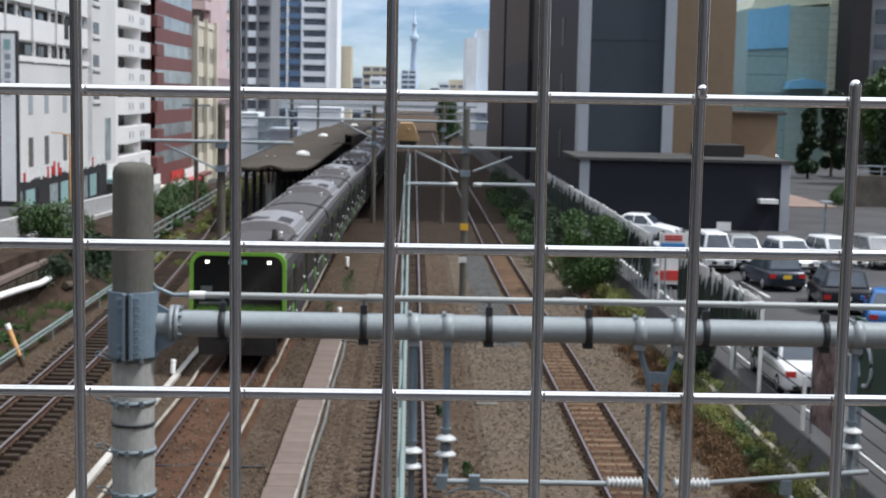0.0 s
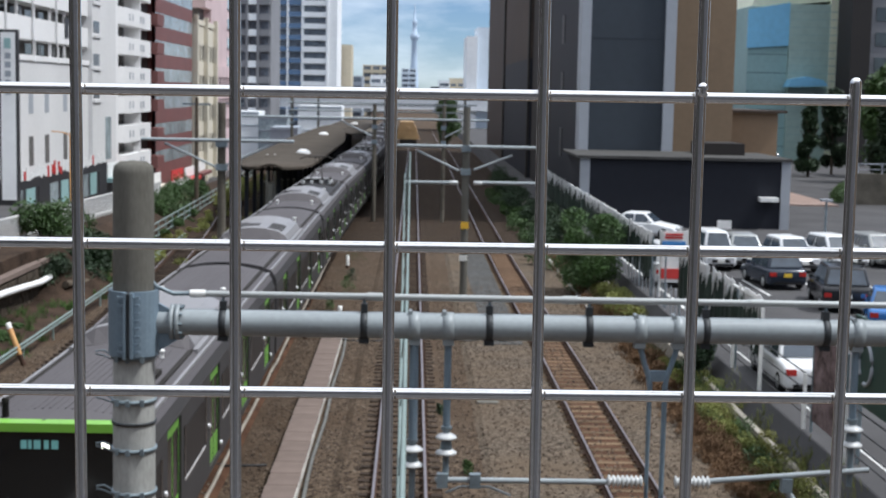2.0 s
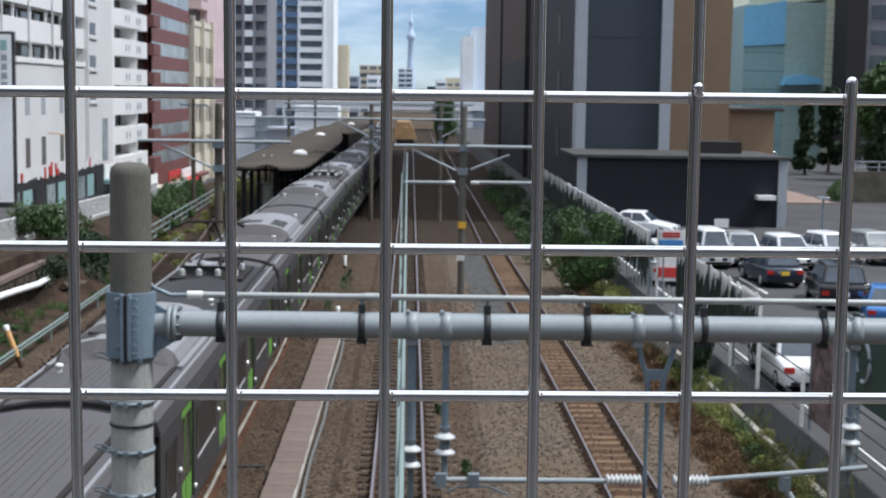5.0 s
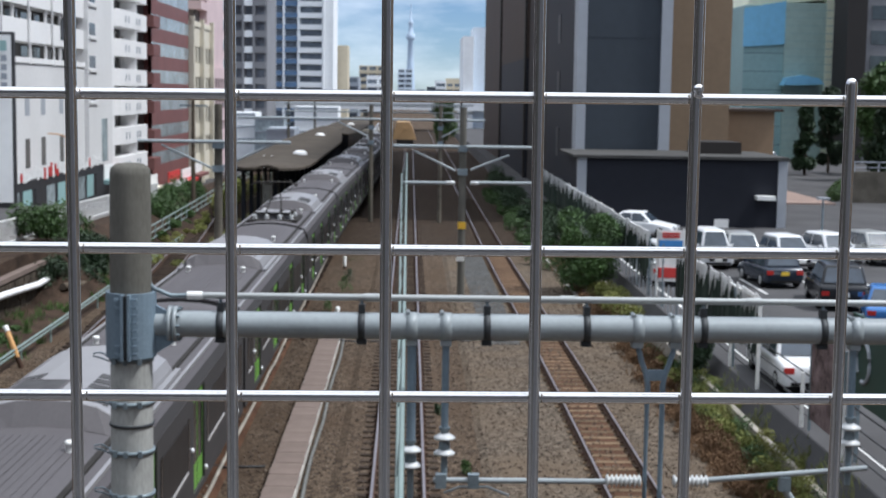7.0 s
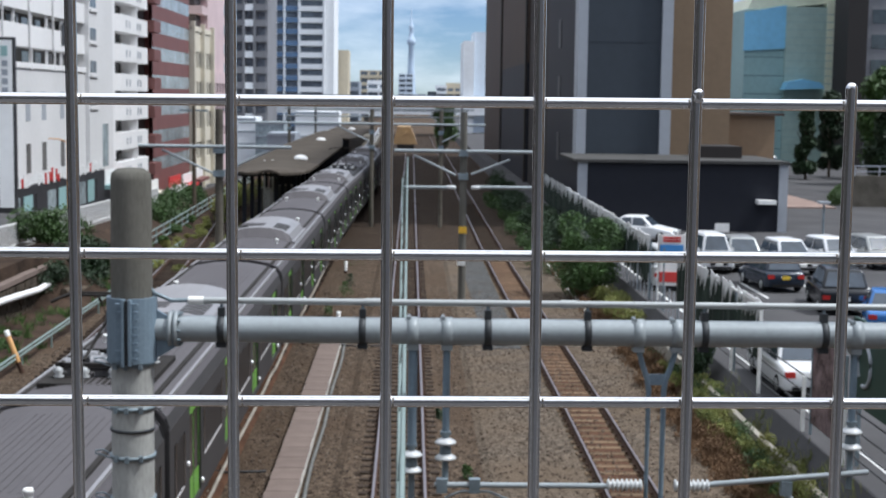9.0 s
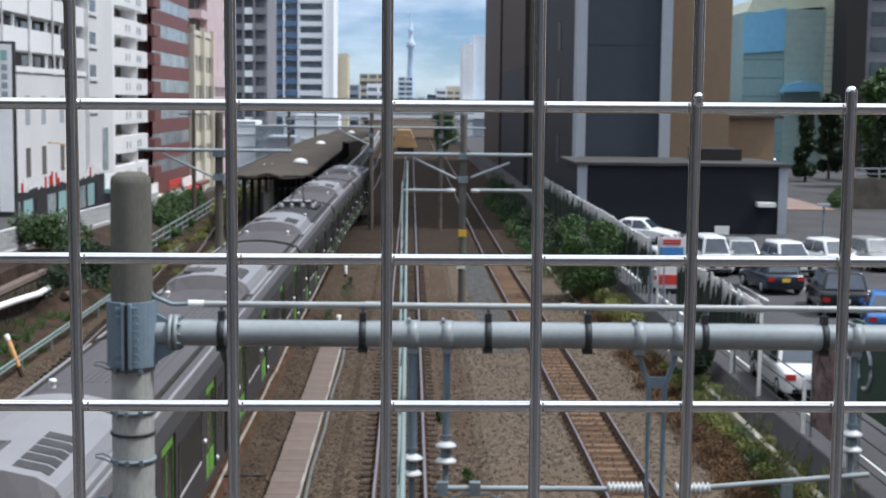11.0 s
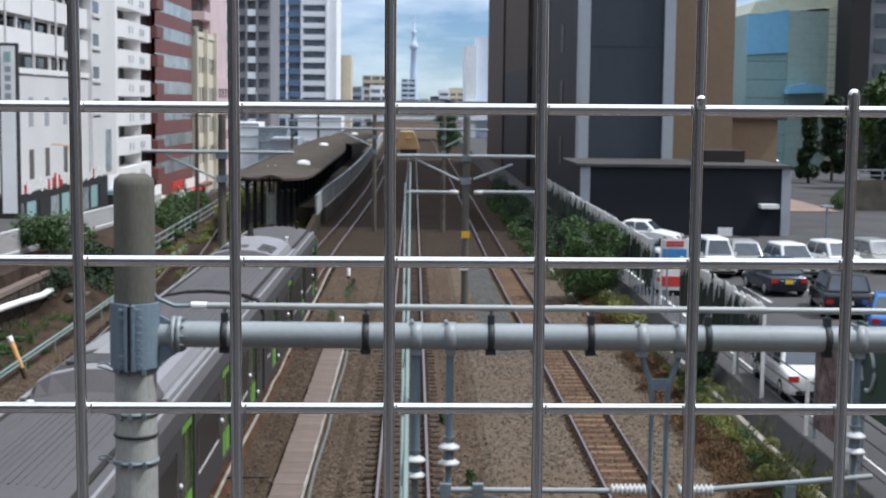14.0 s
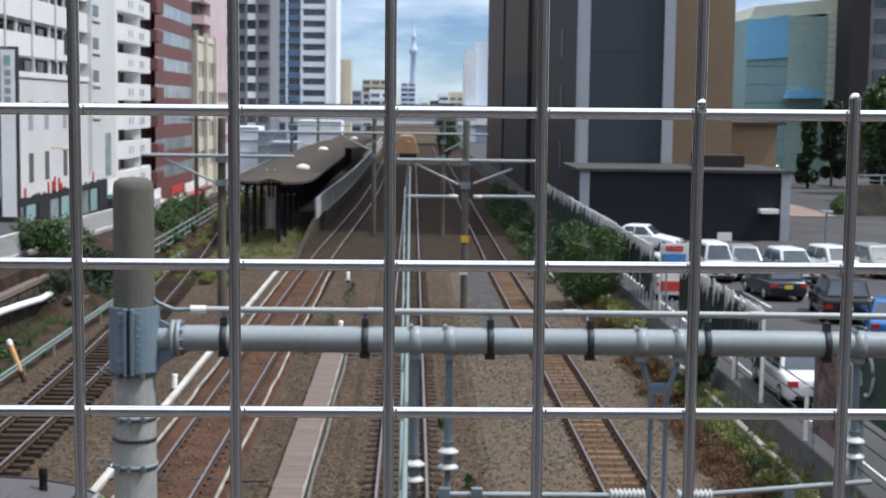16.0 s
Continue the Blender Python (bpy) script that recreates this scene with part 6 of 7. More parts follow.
def handrail(x, y0, y1, z, step, label, mat_name, rails=(0.0, -0.4)):
    r = tagged(group_of("handrail"), label, "railing")
    n = int((y1 - y0) / step)
    for dz in rails:
        bm = bmesh.new()
        hose(bm, [(x + 0.25 * left_curve(y0 + i * step), y0 + i * step, z + dz) for i in range(n + 1)], 0.04, 8)
        part("rail", bm, mat_name, r)
    for i in range(n + 1):
        bm = bmesh.new()
        yy = y0 + i * step
        xx = x + 0.25 * left_curve(yy)
        tube(bm, (xx, yy, ground_height(xx, yy) - 0.05), (xx, yy, z), 0.035, sides=8)
        part("post", bm, mat_name, r)


handrail(-13.3, 66, 140, 1.25, 2.5, "pale green pipe railing on the railway bank", "green_wire", (0.0, -0.35, -0.7))
handrail(-12.35, 26, 84, 0.28, 4.0, "grey-green cable pipes on low posts", "green_wire", (0.0, -0.13))


def marker_post(x, y, h, tilt, m, label):
    r = tagged(group_of("marker_post", (x, y, -0.35)), label, "marker post")
    r.rotation_euler = (0, radians(tilt), 0)
    bm = bmesh.new()
    lathe(bm, (0, 0, 0), [(0.085, 0), (0.085, h * 0.28)], 14)
    part("foot", bm, "rail_side", r)
    bm = bmesh.new()
    lathe(bm, (0, 0, h * 0.28), [(0.085, 0), (0.08, h * 0.58), (0.07, h * 0.59)], 14)
    part("shaft", bm, m, r)
    bm = bmesh.new()
    lathe(bm, (0, 0, h * 0.87), [(0.085, 0), (0.085, h * 0.12), (0.04, h * 0.13)], 14)
    part("cap", bm, "paint_white", r)


marker_post(-12.2, 45.3, 1.5, -20, "marker", "tilted orange marker post with white cap")
marker_post(-2.62, 52.5, 1.05, 2, "paint_white", "white marker post at the end of the cable trough")
marker_post(-3.75, 51, 0.75, 0, "paint_white", "short white marker post beside the track")
marker_post(-7.3, 44, 0.6, 4, "paint_white", "small white stake beside the track")
marker_post(-3.2, 72, 0.7, 0, "paint_white", "short white stake between the tracks")
for x, y, h in ((-14.2, 95, 7.4), (-14.8, 118, 7.2)):
    bm = bmesh.new()
    tube(bm, (0, 0, -0.4), (0, 0, h), 0.15, 0.11, 14)
    r = tagged(group_of("utility_pole", (x, y, ground_height(x, y))), "dark wooden utility pole on the bank", "utility pole")
    part("shaft", bm, "bark", r)
    boxes("crossarm", [(-0.9, 0.9, -0.06, 0.06, h - 0.5, h - 0.38)], "galv_dark", r)


def signboard():
    r = tagged(group_of("signboard"), "tall white vertical shop signboard on a dark frame", "sign")
    y = 101.0
    boxes("frame", [(-28.75, -27.45, y, y + 0.5, -0.5, 12.3)], "shop_dark", r, "dark frame", 0.03)
    boxes("panel", [(-28.6, -27.6, y - 0.06, y, 0.5, 12.1)], "far_white", r, "pale panel")
    boxes("emblem", [(-28.35, -27.9, y - 0.09, y - 0.06, 11.0, 11.7)], "teal_wall", r)
    for k in range(5):
        z = 10.3 - k * 0.62
        boxes("bar", [(-28.3, -27.9, y - 0.09, y - 0.06, z, z + 0.4)], "far_grey", r)


signboard()


def shops():
    r = tagged(group_of("shop"), "dark shop front with red and white pennants", "shop")
    boxes("front", [(-29.9, -28.3, 101.5, 134, -2, 1.6)], "shop_dark", r)
    for k in range(9):
        boxes("shop_window", [(-28.3, -28.26, 102.5 + k * 3.5, 105 + k * 3.5, -1.0, 0.9)], ("pane_blue", "teal_wall", "shop_dark")[k % 3], r)
    rr = random.Random(5)
    for i in range(46):
        y = 102 + i * 0.68
        z = 1.45 + rr.uniform(0, 0.25)
        m = "sign_red" if (14 < i < 22 and rr.random() < 0.5) or rr.random() < 0.12 else "tarp"
        boxes("pennant", [(-28.3, -28.24, y, y + 0.45, z, z + rr.uniform(0.5, 1.1))], m, r)
    for y0, y1, m, z in ((135, 140, "teal_wall", 0.8), (141, 148, "far_white", -0.6), (149, 156, "shop_dark", -1.2), (157, 164, "cream", -1.5), (171, 180, "far_white", -1.8), (181, 189, "sign_red", -2.0), (190, 199, "red_tile", -1.8)):
        s = tagged(group_of("shop"), "small street-level shop with awning and sign", "shop")
        boxes("front", [(-30.0, -28.6, y0, y1, -5.2, z - 1.2)], "shop_dark", s)
        boxes("awning", [(-28.6, -27.6, y0, y1, z - 1.2, z - 0.8)], m, s)
        boxes("sign_panel", [(-28.65, -28.5, y0 + 0.4, y1 - 0.4, z - 0.7, z + 0.5)], "tarp" if m != "far_white" else "sign_red", s)


shops()
bm = bmesh.new()
tube(bm, (-27.4, 116, -1.5), (-27.4, 116, 4.8), 0.09, sides=8)
hose(bm, [(-27.4, 116, 4.6), (-27.6, 114, 4.9), (-27.9, 112, 5.0)], 0.05, 6)
tagged(part("street_lamp", bm, "marker"), "thin yellowish street lamp pole", "street lamp")


# ---- car-park side ----
def lot_fence():
    r = tagged(group_of("lot_fence"), "white post fence with dark green screens along the car park", "fence")
    bm = bmesh.new()
    box(bm, -0.045, 0.045, -0.045, 0.045, -0.75, 2.5)
    bevel(bm, 0.01, 1)
    post = mesh_of(bm, "post", "paint_white")
    bm = bmesh.new()
    box(bm, -0.04, 0.04, -0.04, 0.04, -0.75, 1.35)
    low = mesh_of(bm, "post", "paint_white")
    bm = bmesh.new()
    box(bm, -0.03, 0.03, -0.03, 0.03, -0.75, 2.4)
    dark = mesh_of(bm, "post", "galv_dark")
    bm = bmesh.new()
    box(bm, -0.02, 0.02, -0.03, 0.03, -0.7, 1.05)
    rod = mesh_of(bm, "picket", "pilaster")
    for y in (27.6, 31.0, 34.3, 42.2, 45.6):
        piece("post", low, r, (9.62, y, 0.6))
    piece("post", post, r, (9.62, 38.8, 0.6))
    for i in range(20):
        piece("post", dark, r, (9.66, 42 + i * 3.05, 0.6))
    for i in range(34):
        piece("picket", rod, r, (9.62, 46 + i * 0.95, 0.6))
    for i in range(21):
        y = 38.9 + i * 3.05
        if i in (4, 5):
            continue
        bm = bmesh.new()
        rs = random.Random(100 + i)
        cols = []                          # one creased cloth with ragged hems
        for k in range(35):
            xo, yy = 9.62 + rs.uniform(-0.05, 0.05), y + 0.04 + k * 0.086
            lo, hi = (1.4 if y > 44 else 1.65) + rs.uniform(-0.25, 0.15), 3.0 + rs.uniform(-0.3, 0.12)
            cols.append([bm.verts.new((xo + dx, yy, z)) for dx, z in ((-.008, lo), (-.008, hi), (.008, hi), (.008, lo))])
        for ca, cb in zip(cols, cols[1:]):
            for q in range(4):
                bm.faces.new((ca[q], ca[(q + 1) % 4], cb[(q + 1) % 4], cb[q]))
        bm.faces.new(cols[0][::-1])
        bm.faces.new(cols[-1])
        part("screen", bm, "net_green", r, "ragged dark green screen panel")
        bm = bmesh.new()
        rr = random.Random(i)
        for k in range(9):
            if rr.random() < 0.3:
                continue
            yy = y + 0.1 + k * 0.33
            h = rr.uniform(0.35, 1.0)
            vs = [bm.verts.new(p) for p in ((9.53, yy, 3.05 + h * 0.25), (9.68, yy + 0.02, 3.1), (9.62, yy + 0.30, 3.05 + h * 0.2), (9.555, yy + 0.1, 3.0 - h * 0.7))]
            for f in ((0, 1, 3), (1, 2, 3), (2, 0, 3), (2, 1, 0)):
                bm.faces.new([vs[q] for q in f])
        tagged(part("fringe", bm, "tarp", r, "ragged white fringe along the top"), kind="stuff")
    for a, b, z, w in ((38.8, 42.5, 3.05, 0.04),):
        bm = bmesh.new()
        tube(bm, (9.62, a, z), (9.62, b, z), w, sides=10)
        part("top_rail", bm, "paint_white", r)
    for z in (0.9, 1.15, 1.5, 1.9):
        bm = bmesh.new()
        tube(bm, (9.72, 12, z), (9.72, 46, z), 0.02, sides=6)
        part("cable", bm, "cable_black", r)


lot_fence()
r = tagged(group_of("notice_board"), "dark green board with a white ring emblem", "sign")
boxes("board", [(9.80, 9.86, 22, 31.2, 2.0, 3.9)], "sign_green", r)
bm = bmesh.new()
hose(bm, [(9.785, 30.3 + 0.45 * math.cos(radians(k)), 2.95 + 0.45 * math.sin(radians(k))) for k in range(-40, 281, 20)], 0.05, 6)
part("emblem", bm, "pilaster", r)
for y in (22.5, 30.9):
    boxes("leg", [(9.86, 9.94, y - 0.04, y + 0.04, 0.5, 3.9)], "galv_dark", r)
r = tagged(group_of("banner"), "faded red-brown banner tied on the fence", "banner")
boxes("sheet", [(9.70, 9.72, 31.3, 33.9, 0.9, 3.0)], "banner_brown", r)
for y in (31.25, 33.9):
    boxes("pole", [(9.68, 9.74, y, y + 0.06, 0.5, 3.0)], "galv_dark", r)
for y0, z1, x in ((16, 0.16, 8.92), (58, -0.12, 7.35)):
    bm = bmesh.new()
    box(bm, x - 0.08, x + 0.08, y0, 118, -0.32, z1)
    bevel(bm, 0.02, 1)
    tagged(part("kerb", bm, "dirty_white" if x > 8 else "concrete_pale"), "pale concrete kerb along the verge", "kerb")
tagged(boxes("parking_line", [(10.35, 10.47, 16, 80, 0.601, 0.606)], "paint_white"), "white painted edge line on the asphalt", "road marking", kind="structure")
for k in range(9):
    tagged(boxes("parking_line", [(12 + k * 2.6, 12.1 + k * 2.6, 58, 63, 0.601, 0.606)], "paint_white"), "white painted bay line on the asphalt", "road marking", kind="structure")


def sign_post():
    r = tagged(group_of("parking_sign"), "white car-park sign with red bars and a blue stripe", "sign")
    boxes("board", [(9.95, 10.95, 57, 57.08, 1.2, 3.25)], "tarp", r, "", 0.01)
    for z in (3.08, 2.96):
        boxes("bar", [(10.1, 10.8, 56.97, 57, z, z + 0.08)], "sign_red", r)
    boxes("bar", [(9.98, 10.92, 56.97, 57, 2.45, 2.85)], "sign_blue", r)
    boxes("bar", [(9.98, 10.92, 56.97, 57, 1.35, 1.75)], "sign_red", r)
    for x in (9.9, 10.95):
        boxes("leg", [(x, x + 0.08, 57, 57.1, 0.55, 3.3)], "paint_white", r)


sign_post()
r = tagged(group_of("lamp_post"), "dark lamp post with flat head in the car park", "lamp post")
bm = bmesh.new()
tube(bm, (21.7, 75, 0.6), (21.7, 75, 3.3), 0.06, sides=8)
part("shaft", bm, "galv_dark", r)
boxes("head", [(21.4, 22.0, 74.8, 75.2, 3.3, 3.42)], "pilaster", r)
r = tagged(group_of("notice_plate"), "blank white notice plate on a stand", "sign")
boxes("plate", [(16.0, 16.75, 75, 75.05, 1.75, 2.2)], "tarp", r)
boxes("leg", [(16.3, 16.4, 75.05, 75.1, 0.6, 2.2)], "galv_dark", r)


# ---- parked cars ----
def make_car(x, y, turn, paint, label, kind="hatch", front=True, plate="plate_white"):
    """Body along local y, its nose towards -y."""
    r = tagged(group_of("car", (x, y, 0.605)), label, "car", "cars in the car park")
    L, W, H = {"hatch": (3.9, 1.68, 1.52), "van": (3.4, 1.48, 1.80), "suv": (4.5, 1.84, 1.70), "sedan": (4.5, 1.74, 1.42)}[kind]
    hl, hw = L / 2, W / 2
    bon = {"hatch": 0.95, "van": 0.45, "suv": 1.15, "sedan": 1.2}[kind]
    tail = {"hatch": 0.25, "van": 0.1, "suv": 0.2, "sedan": 0.85}[kind]
    belt, low = {"hatch": 0.84, "van": 0.98, "suv": 0.95, "sedan": 0.84}[kind], 0.22
    prof = [(-hl + 0.05, low), (hl - 0.05, low), (hl, 0.5), (hl - 0.03, belt), (hl - tail, belt + 0.06), (-hl + bon, belt + 0.03), (-hl + 0.2, belt - 0.16), (-hl, belt - 0.28), (-hl, 0.45)]
    bm = bmesh.new()
    extrude_profile(bm, prof, "x", -hw, hw)
    bevel(bm, 0.13, 4, 25)
    for f in bm.faces:
        f.smooth = True
    body = part("body", bm, paint, r)
    bm = bmesh.new()                       # cabin, narrower to the top
    a0, a1 = -hl + bon + 0.02, hl - tail - 0.02
    b0, b1 = a0 + (0.65 if kind != "van" else 0.4), a1 - (0.35 if kind != "sedan" else 0.6)
    vs = []
    for yy, z, w in ((a0, belt, hw - 0.05), (a1, belt, hw - 0.05), (b1, H, hw - 0.24), (b0, H, hw - 0.24)):
        vs.append((bm.verts.new((-w, yy, z)), bm.verts.new((w, yy, z))))
    for i in range(4):
        j = (i + 1) % 4
        bm.faces.new((vs[i][0], vs[i][1], vs[j][1], vs[j][0]))
    bm.faces.new([v[0] for v in vs])
    bm.faces.new([v[1] for v in vs][::-1])
    bmesh.ops.recalc_face_normals(bm, faces=bm.faces)
    bevel(bm, 0.10, 4, 25)
    for f in bm.faces:
        f.smooth = True
    part("cabin", bm, paint, r)

    def quad(name, p, m, label=""):
        bm = bmesh.new()
        f = bm.faces.new([bm.verts.new(q) for q in p])
        res = bmesh.ops.extrude_face_region(bm, geom=[f])
        f.normal_update()
        n = f.normal
        for v in res["geom"]:
            if isinstance(v, bmesh.types.BMVert):
                v.co += n * 0.012
        part(name, bm, m, r, label)

    def row(ya, yb, z0, z1, f0, f1, off):
        """A pane on the sloped front or rear: between heights z0..z1 as shares f0..f1."""
        def at(f, side):
            yy, zz = ya + (yb - ya) * f, belt + (H - belt) * f
            ww = (hw - 0.05) + ((hw - 0.24) - (hw - 0.05)) * f - 0.10
            return (side * ww, yy + off, zz + 0.01)
        return [at(f0, -1), at(f0, 1), at(f1, 1), at(f1, -1)]
    quad("windscreen", row(a0, b0, belt, H, 0.12, 0.88, -0.02), "car_glass", "dark windscreen")
    quad("rear_window", row(a1, b1, belt, H, 0.15, 0.85, 0.02), "car_glass", "dark rear window")
    for s in (-1, 1):
        def sd(f, yy):
            ww = (hw - 0.05) + ((hw - 0.24) - (hw - 0.05)) * f
            return (s * (ww + 0.008), yy, belt + (H - belt) * f)
        ym = (b0 + b1) / 2
        quad("side_window", [sd(0.1, a0 + 0.2), sd(0.1, ym - 0.04), sd(0.85, ym - 0.04), sd(0.85, b0 + 0.06)], "car_glass")
        quad("side_window", [sd(0.1, ym + 0.04), sd(0.1, a1 - 0.2), sd(0.85, b1 - 0.08), sd(0.85, ym + 0.04)], "car_glass")
        for yy in (-hl + 0.75, hl - 0.7):
            bm = bmesh.new()
            lathe(bm, (s * (hw - 0.09), yy, 0.30), [(0.12, -0.1), (0.27, -0.1), (0.30, -0.06), (0.30, 0.06), (0.27, 0.1), (0.12, 0.1)], 20, "x")
            wheel = part("wheel", bm, "rubber", r, "black tyre")
            bm = bmesh.new()
            lathe(bm, (s * (hw - 0.0), yy, 0.30), [(0.02, -0.02), (0.18, -0.02), (0.18, 0.012), (0.05, 0.02)], 16, "x")
            part("rim", bm, "car_silver", wheel)
        boxes("headlamp", [(s * (hw - 0.3) - 0.18, s * (hw - 0.3) + 0.18, -hl - 0.012, -hl + 0.1, 0.52, 0.66)], "lamp_clear", r, "clear headlamp", 0.02)
        boxes("tail_lamp", [(s * (hw - 0.2) - 0.14, s * (hw - 0.2) + 0.14, hl - 0.1, hl + 0.012, 0.60, 0.76)], "tail_red", r, "red tail lamp", 0.02)
        boxes("mirror", [(s * (hw + 0.06) - 0.08, s * (hw + 0.06) + 0.08, a0 + 0.3, a0 + 0.42, belt + 0.03, belt + 0.17)], paint, r, "", 0.02)
    boxes("grille", [(-0.42, 0.42, -hl - 0.012, -hl + 0.05, 0.42, 0.56)], "rubber", r, "", 0.01)
    boxes("bumper_slot", [(-0.6, 0.6, -hl - 0.008, -hl + 0.05, 0.26, 0.36)], "rubber", r)
    boxes("bumper_slot", [(-0.6, 0.6, hl - 0.05, hl + 0.008, 0.26, 0.36)], "rubber", r)
    for yy in (-hl - 0.02, hl + 0.005):
        boxes("number_plate", [(-0.17, 0.17, yy, yy + 0.015, 0.40 if yy < 0 else 0.56, 0.56 if yy < 0 else 0.72)], plate, r, "plain plate")
    r.rotation_euler[2] = radians(turn)
    return r


make_car(14.2, 67.5, 3, "car_white", "white compact car parked nose out in its bay", "van")
make_car(15.9, 68.5, -2, "car_silver", "silver compact car parked in its bay", "hatch")
make_car(17.9, 67.6, 8, "car_white", "white compact car parked in its bay", "hatch")
make_car(20.4, 69.0, 14, "car_white", "white hatchback parked in its bay", "hatch")
make_car(22.8, 70, 12, "car_silver", "silver hatchback parked in its bay", "hatch")
make_car(13.1, 82.0, 66, "car_white", "white sedan standing beside the dark annex", "sedan")
make_car(10.95, 61.5, 180, "car_white", "white van standing behind the sign", "van")
make_car(15.6, 61.5, 185, "car_navy", "dark navy car with red tail lamp", "hatch", plate="plate_yellow")
make_car(16.7, 55.5, 172, "car_black", "black off-road car parked in its bay", "suv")
make_car(17.1, 50.5, 165, "car_blue", "bright blue car parked in its bay", "sedan")
make_car(20.0, 54.5, 165, "car_black", "black car parked in its bay", "hatch")
make_car(10.95, 40.1, 179, "car_white", "white sedan parked beside the fence", "sedan")


# ---- verge plants ----
rg = random.Random(77)
shrub("bush", "tall green shrub against the car-park fence", "bush", [(8.0 + rg.uniform(-.9, .9), 63 + rg.uniform(-1.5, 1.5), 1.7 + rg.uniform(-1.3, 1.5), rg.uniform(.45, .8)) for _ in range(18)], 8500, 0.10, "leaf", 11)
shrub("bush", "dark green creeper over the fence foot", "bush", [(8.9 + rg.uniform(-.3, .3), 66 + i * 1.7, 1.0 + rg.uniform(-.4, .5), rg.uniform(.4, .8)) for i in range(16)], 5000, 0.11, "leaf_dark", 12)
shrub("weeds", "yellow flowering weeds on the verge", "weeds", [(8.3 + rg.uniform(-.5, .5), 54 + i * 0.7, 0.15 + rg.uniform(0, .3), rg.uniform(.25, .5)) for i in range(12)], 3500, 0.07, "leaf_dry", 13, False)
shrub("weeds", "dry brown weeds on the verge", "weeds", [(7.7 + rg.uniform(-.5, .6), 40 + i * 1.2, -0.1 + rg.uniform(0, .25), rg.uniform(.15, .4)) for i in range(34)], 5000, 0.07, "leaf_brown", 14, False)
shrub("bush", "round green shrub on the verge", "bush", [(8.72 + rg.uniform(-.25, .25), 43 + rg.uniform(-.5, .5), 0.75 + rg.uniform(-.5, .45), rg.uniform(.22, .4)) for _ in range(11)], 3200, 0.07, "leaf_dark", 15)
shrub("weeds", "mixed green and yellow weeds along the kerb", "weeds", [(8.45 + rg.uniform(-.5, .55), 24 + i * 0.5, 0.0 + rg.uniform(0, .35), rg.uniform(.15, .38)) for i in range(44)], 9500, 0.05, "leaf_dry", 16, False)
shrub("weeds", "green weeds along the kerb", "weeds", [(8.5 + rg.uniform(-.5, .4), 24 + i * 0.7, 0.0 + rg.uniform(0, .25), rg.uniform(.12, .35)) for i in range(30)], 5000, 0.05, "leaf", 17, False)
shrub("weeds", "dense dry brown thicket on the verge", "weeds", [(7.75 + rg.uniform(-.4, .45), 30 + i * 0.27, -0.1 + rg.uniform(0, .3), rg.uniform(.15, .36)) for i in range(36)], 5500, 0.05, "leaf_brown", 20, False)
shrub("weeds", "brown dry grass clump on the verge", "weeds", [(7.5 + rg.uniform(-.4, .4), 31 + i * 0.6, -0.15, rg.uniform(.15, .3)) for i in range(14)], 2400, 0.05, "leaf_brown", 18, False)
shrub("weeds", "green weeds far along the verge", "weeds", [(6.9 + rg.uniform(-.6, 1.2), 72 + i * 2.0, 0.2 + rg.uniform(0, .4), rg.uniform(.3, .7)) for i in range(24)], 5500, 0.11, "leaf", 19, False)
def grass(label, x0, x1, y0, y1, n, h, material, seed):
    """Thin upright blades in loose tufts."""
    rr = random.Random(seed)
    verts, faces = [], []
    tufts = [(rr.uniform(x0, x1), y0 + (y1 - y0) * rr.random() ** 1.2, rr.uniform(0.1, 0.35)) for _ in range(n // 40)]
    for _ in range(n):
        tx, ty, tr = rr.choice(tufts)
        x, y = tx + rr.gauss(0, tr * 0.5), ty + rr.gauss(0, tr * 0.6)
        z = ground_height(x, y)
        k, hh, a = len(verts), h * rr.uniform(0.4, 1.3), rr.uniform(0, 6.28)
        dx, dy, w = math.cos(a), math.sin(a), 0.008
        lean = rr.uniform(0.1, 0.55) * hh
        verts += [(x - dy * w, y + dx * w, z), (x + dy * w, y - dx * w, z), (x + dx * lean * 0.4 + dy * w, y + dy * lean * 0.4 - dx * w, z + hh * 0.6), (x + dx * lean, y + dy * lean, z + hh)]
        faces += [(k, k + 1, k + 2), (k, k + 2, k + 3)]
    me = bpy.data.meshes.new("grass")
    me.from_pydata(verts, [], faces)
    me.materials.append(M[material])
    tagged(new("grass", me), label, "grass", kind="stuff")


grass("yellow-green tall grass along the verge kerb", 7.9, 8.9, 24, 40, 12000, 0.34, "grass_yellow", 61)
grass("green grass tufts along the verge kerb", 7.9, 8.85, 24, 60, 5000, 0.22, "leaf", 62)
grass("yellow-green grass beyond the verge kerb", 9.0, 9.25, 26, 42, 1800, 0.22, "grass_yellow", 66)
grass("dry straw-coloured grass on the verge", 7.2, 8.6, 26, 60, 6000, 0.40, "leaf_brown", 63)
grass("low weeds on the earth before the platform", -11.3, -7.0, 82, 103, 7000, 0.40, "grass_yellow", 64)
grass("sparse grass on the railway bank", -15.0, -12.7, 44, 66, 1500, 0.30, "leaf", 65)
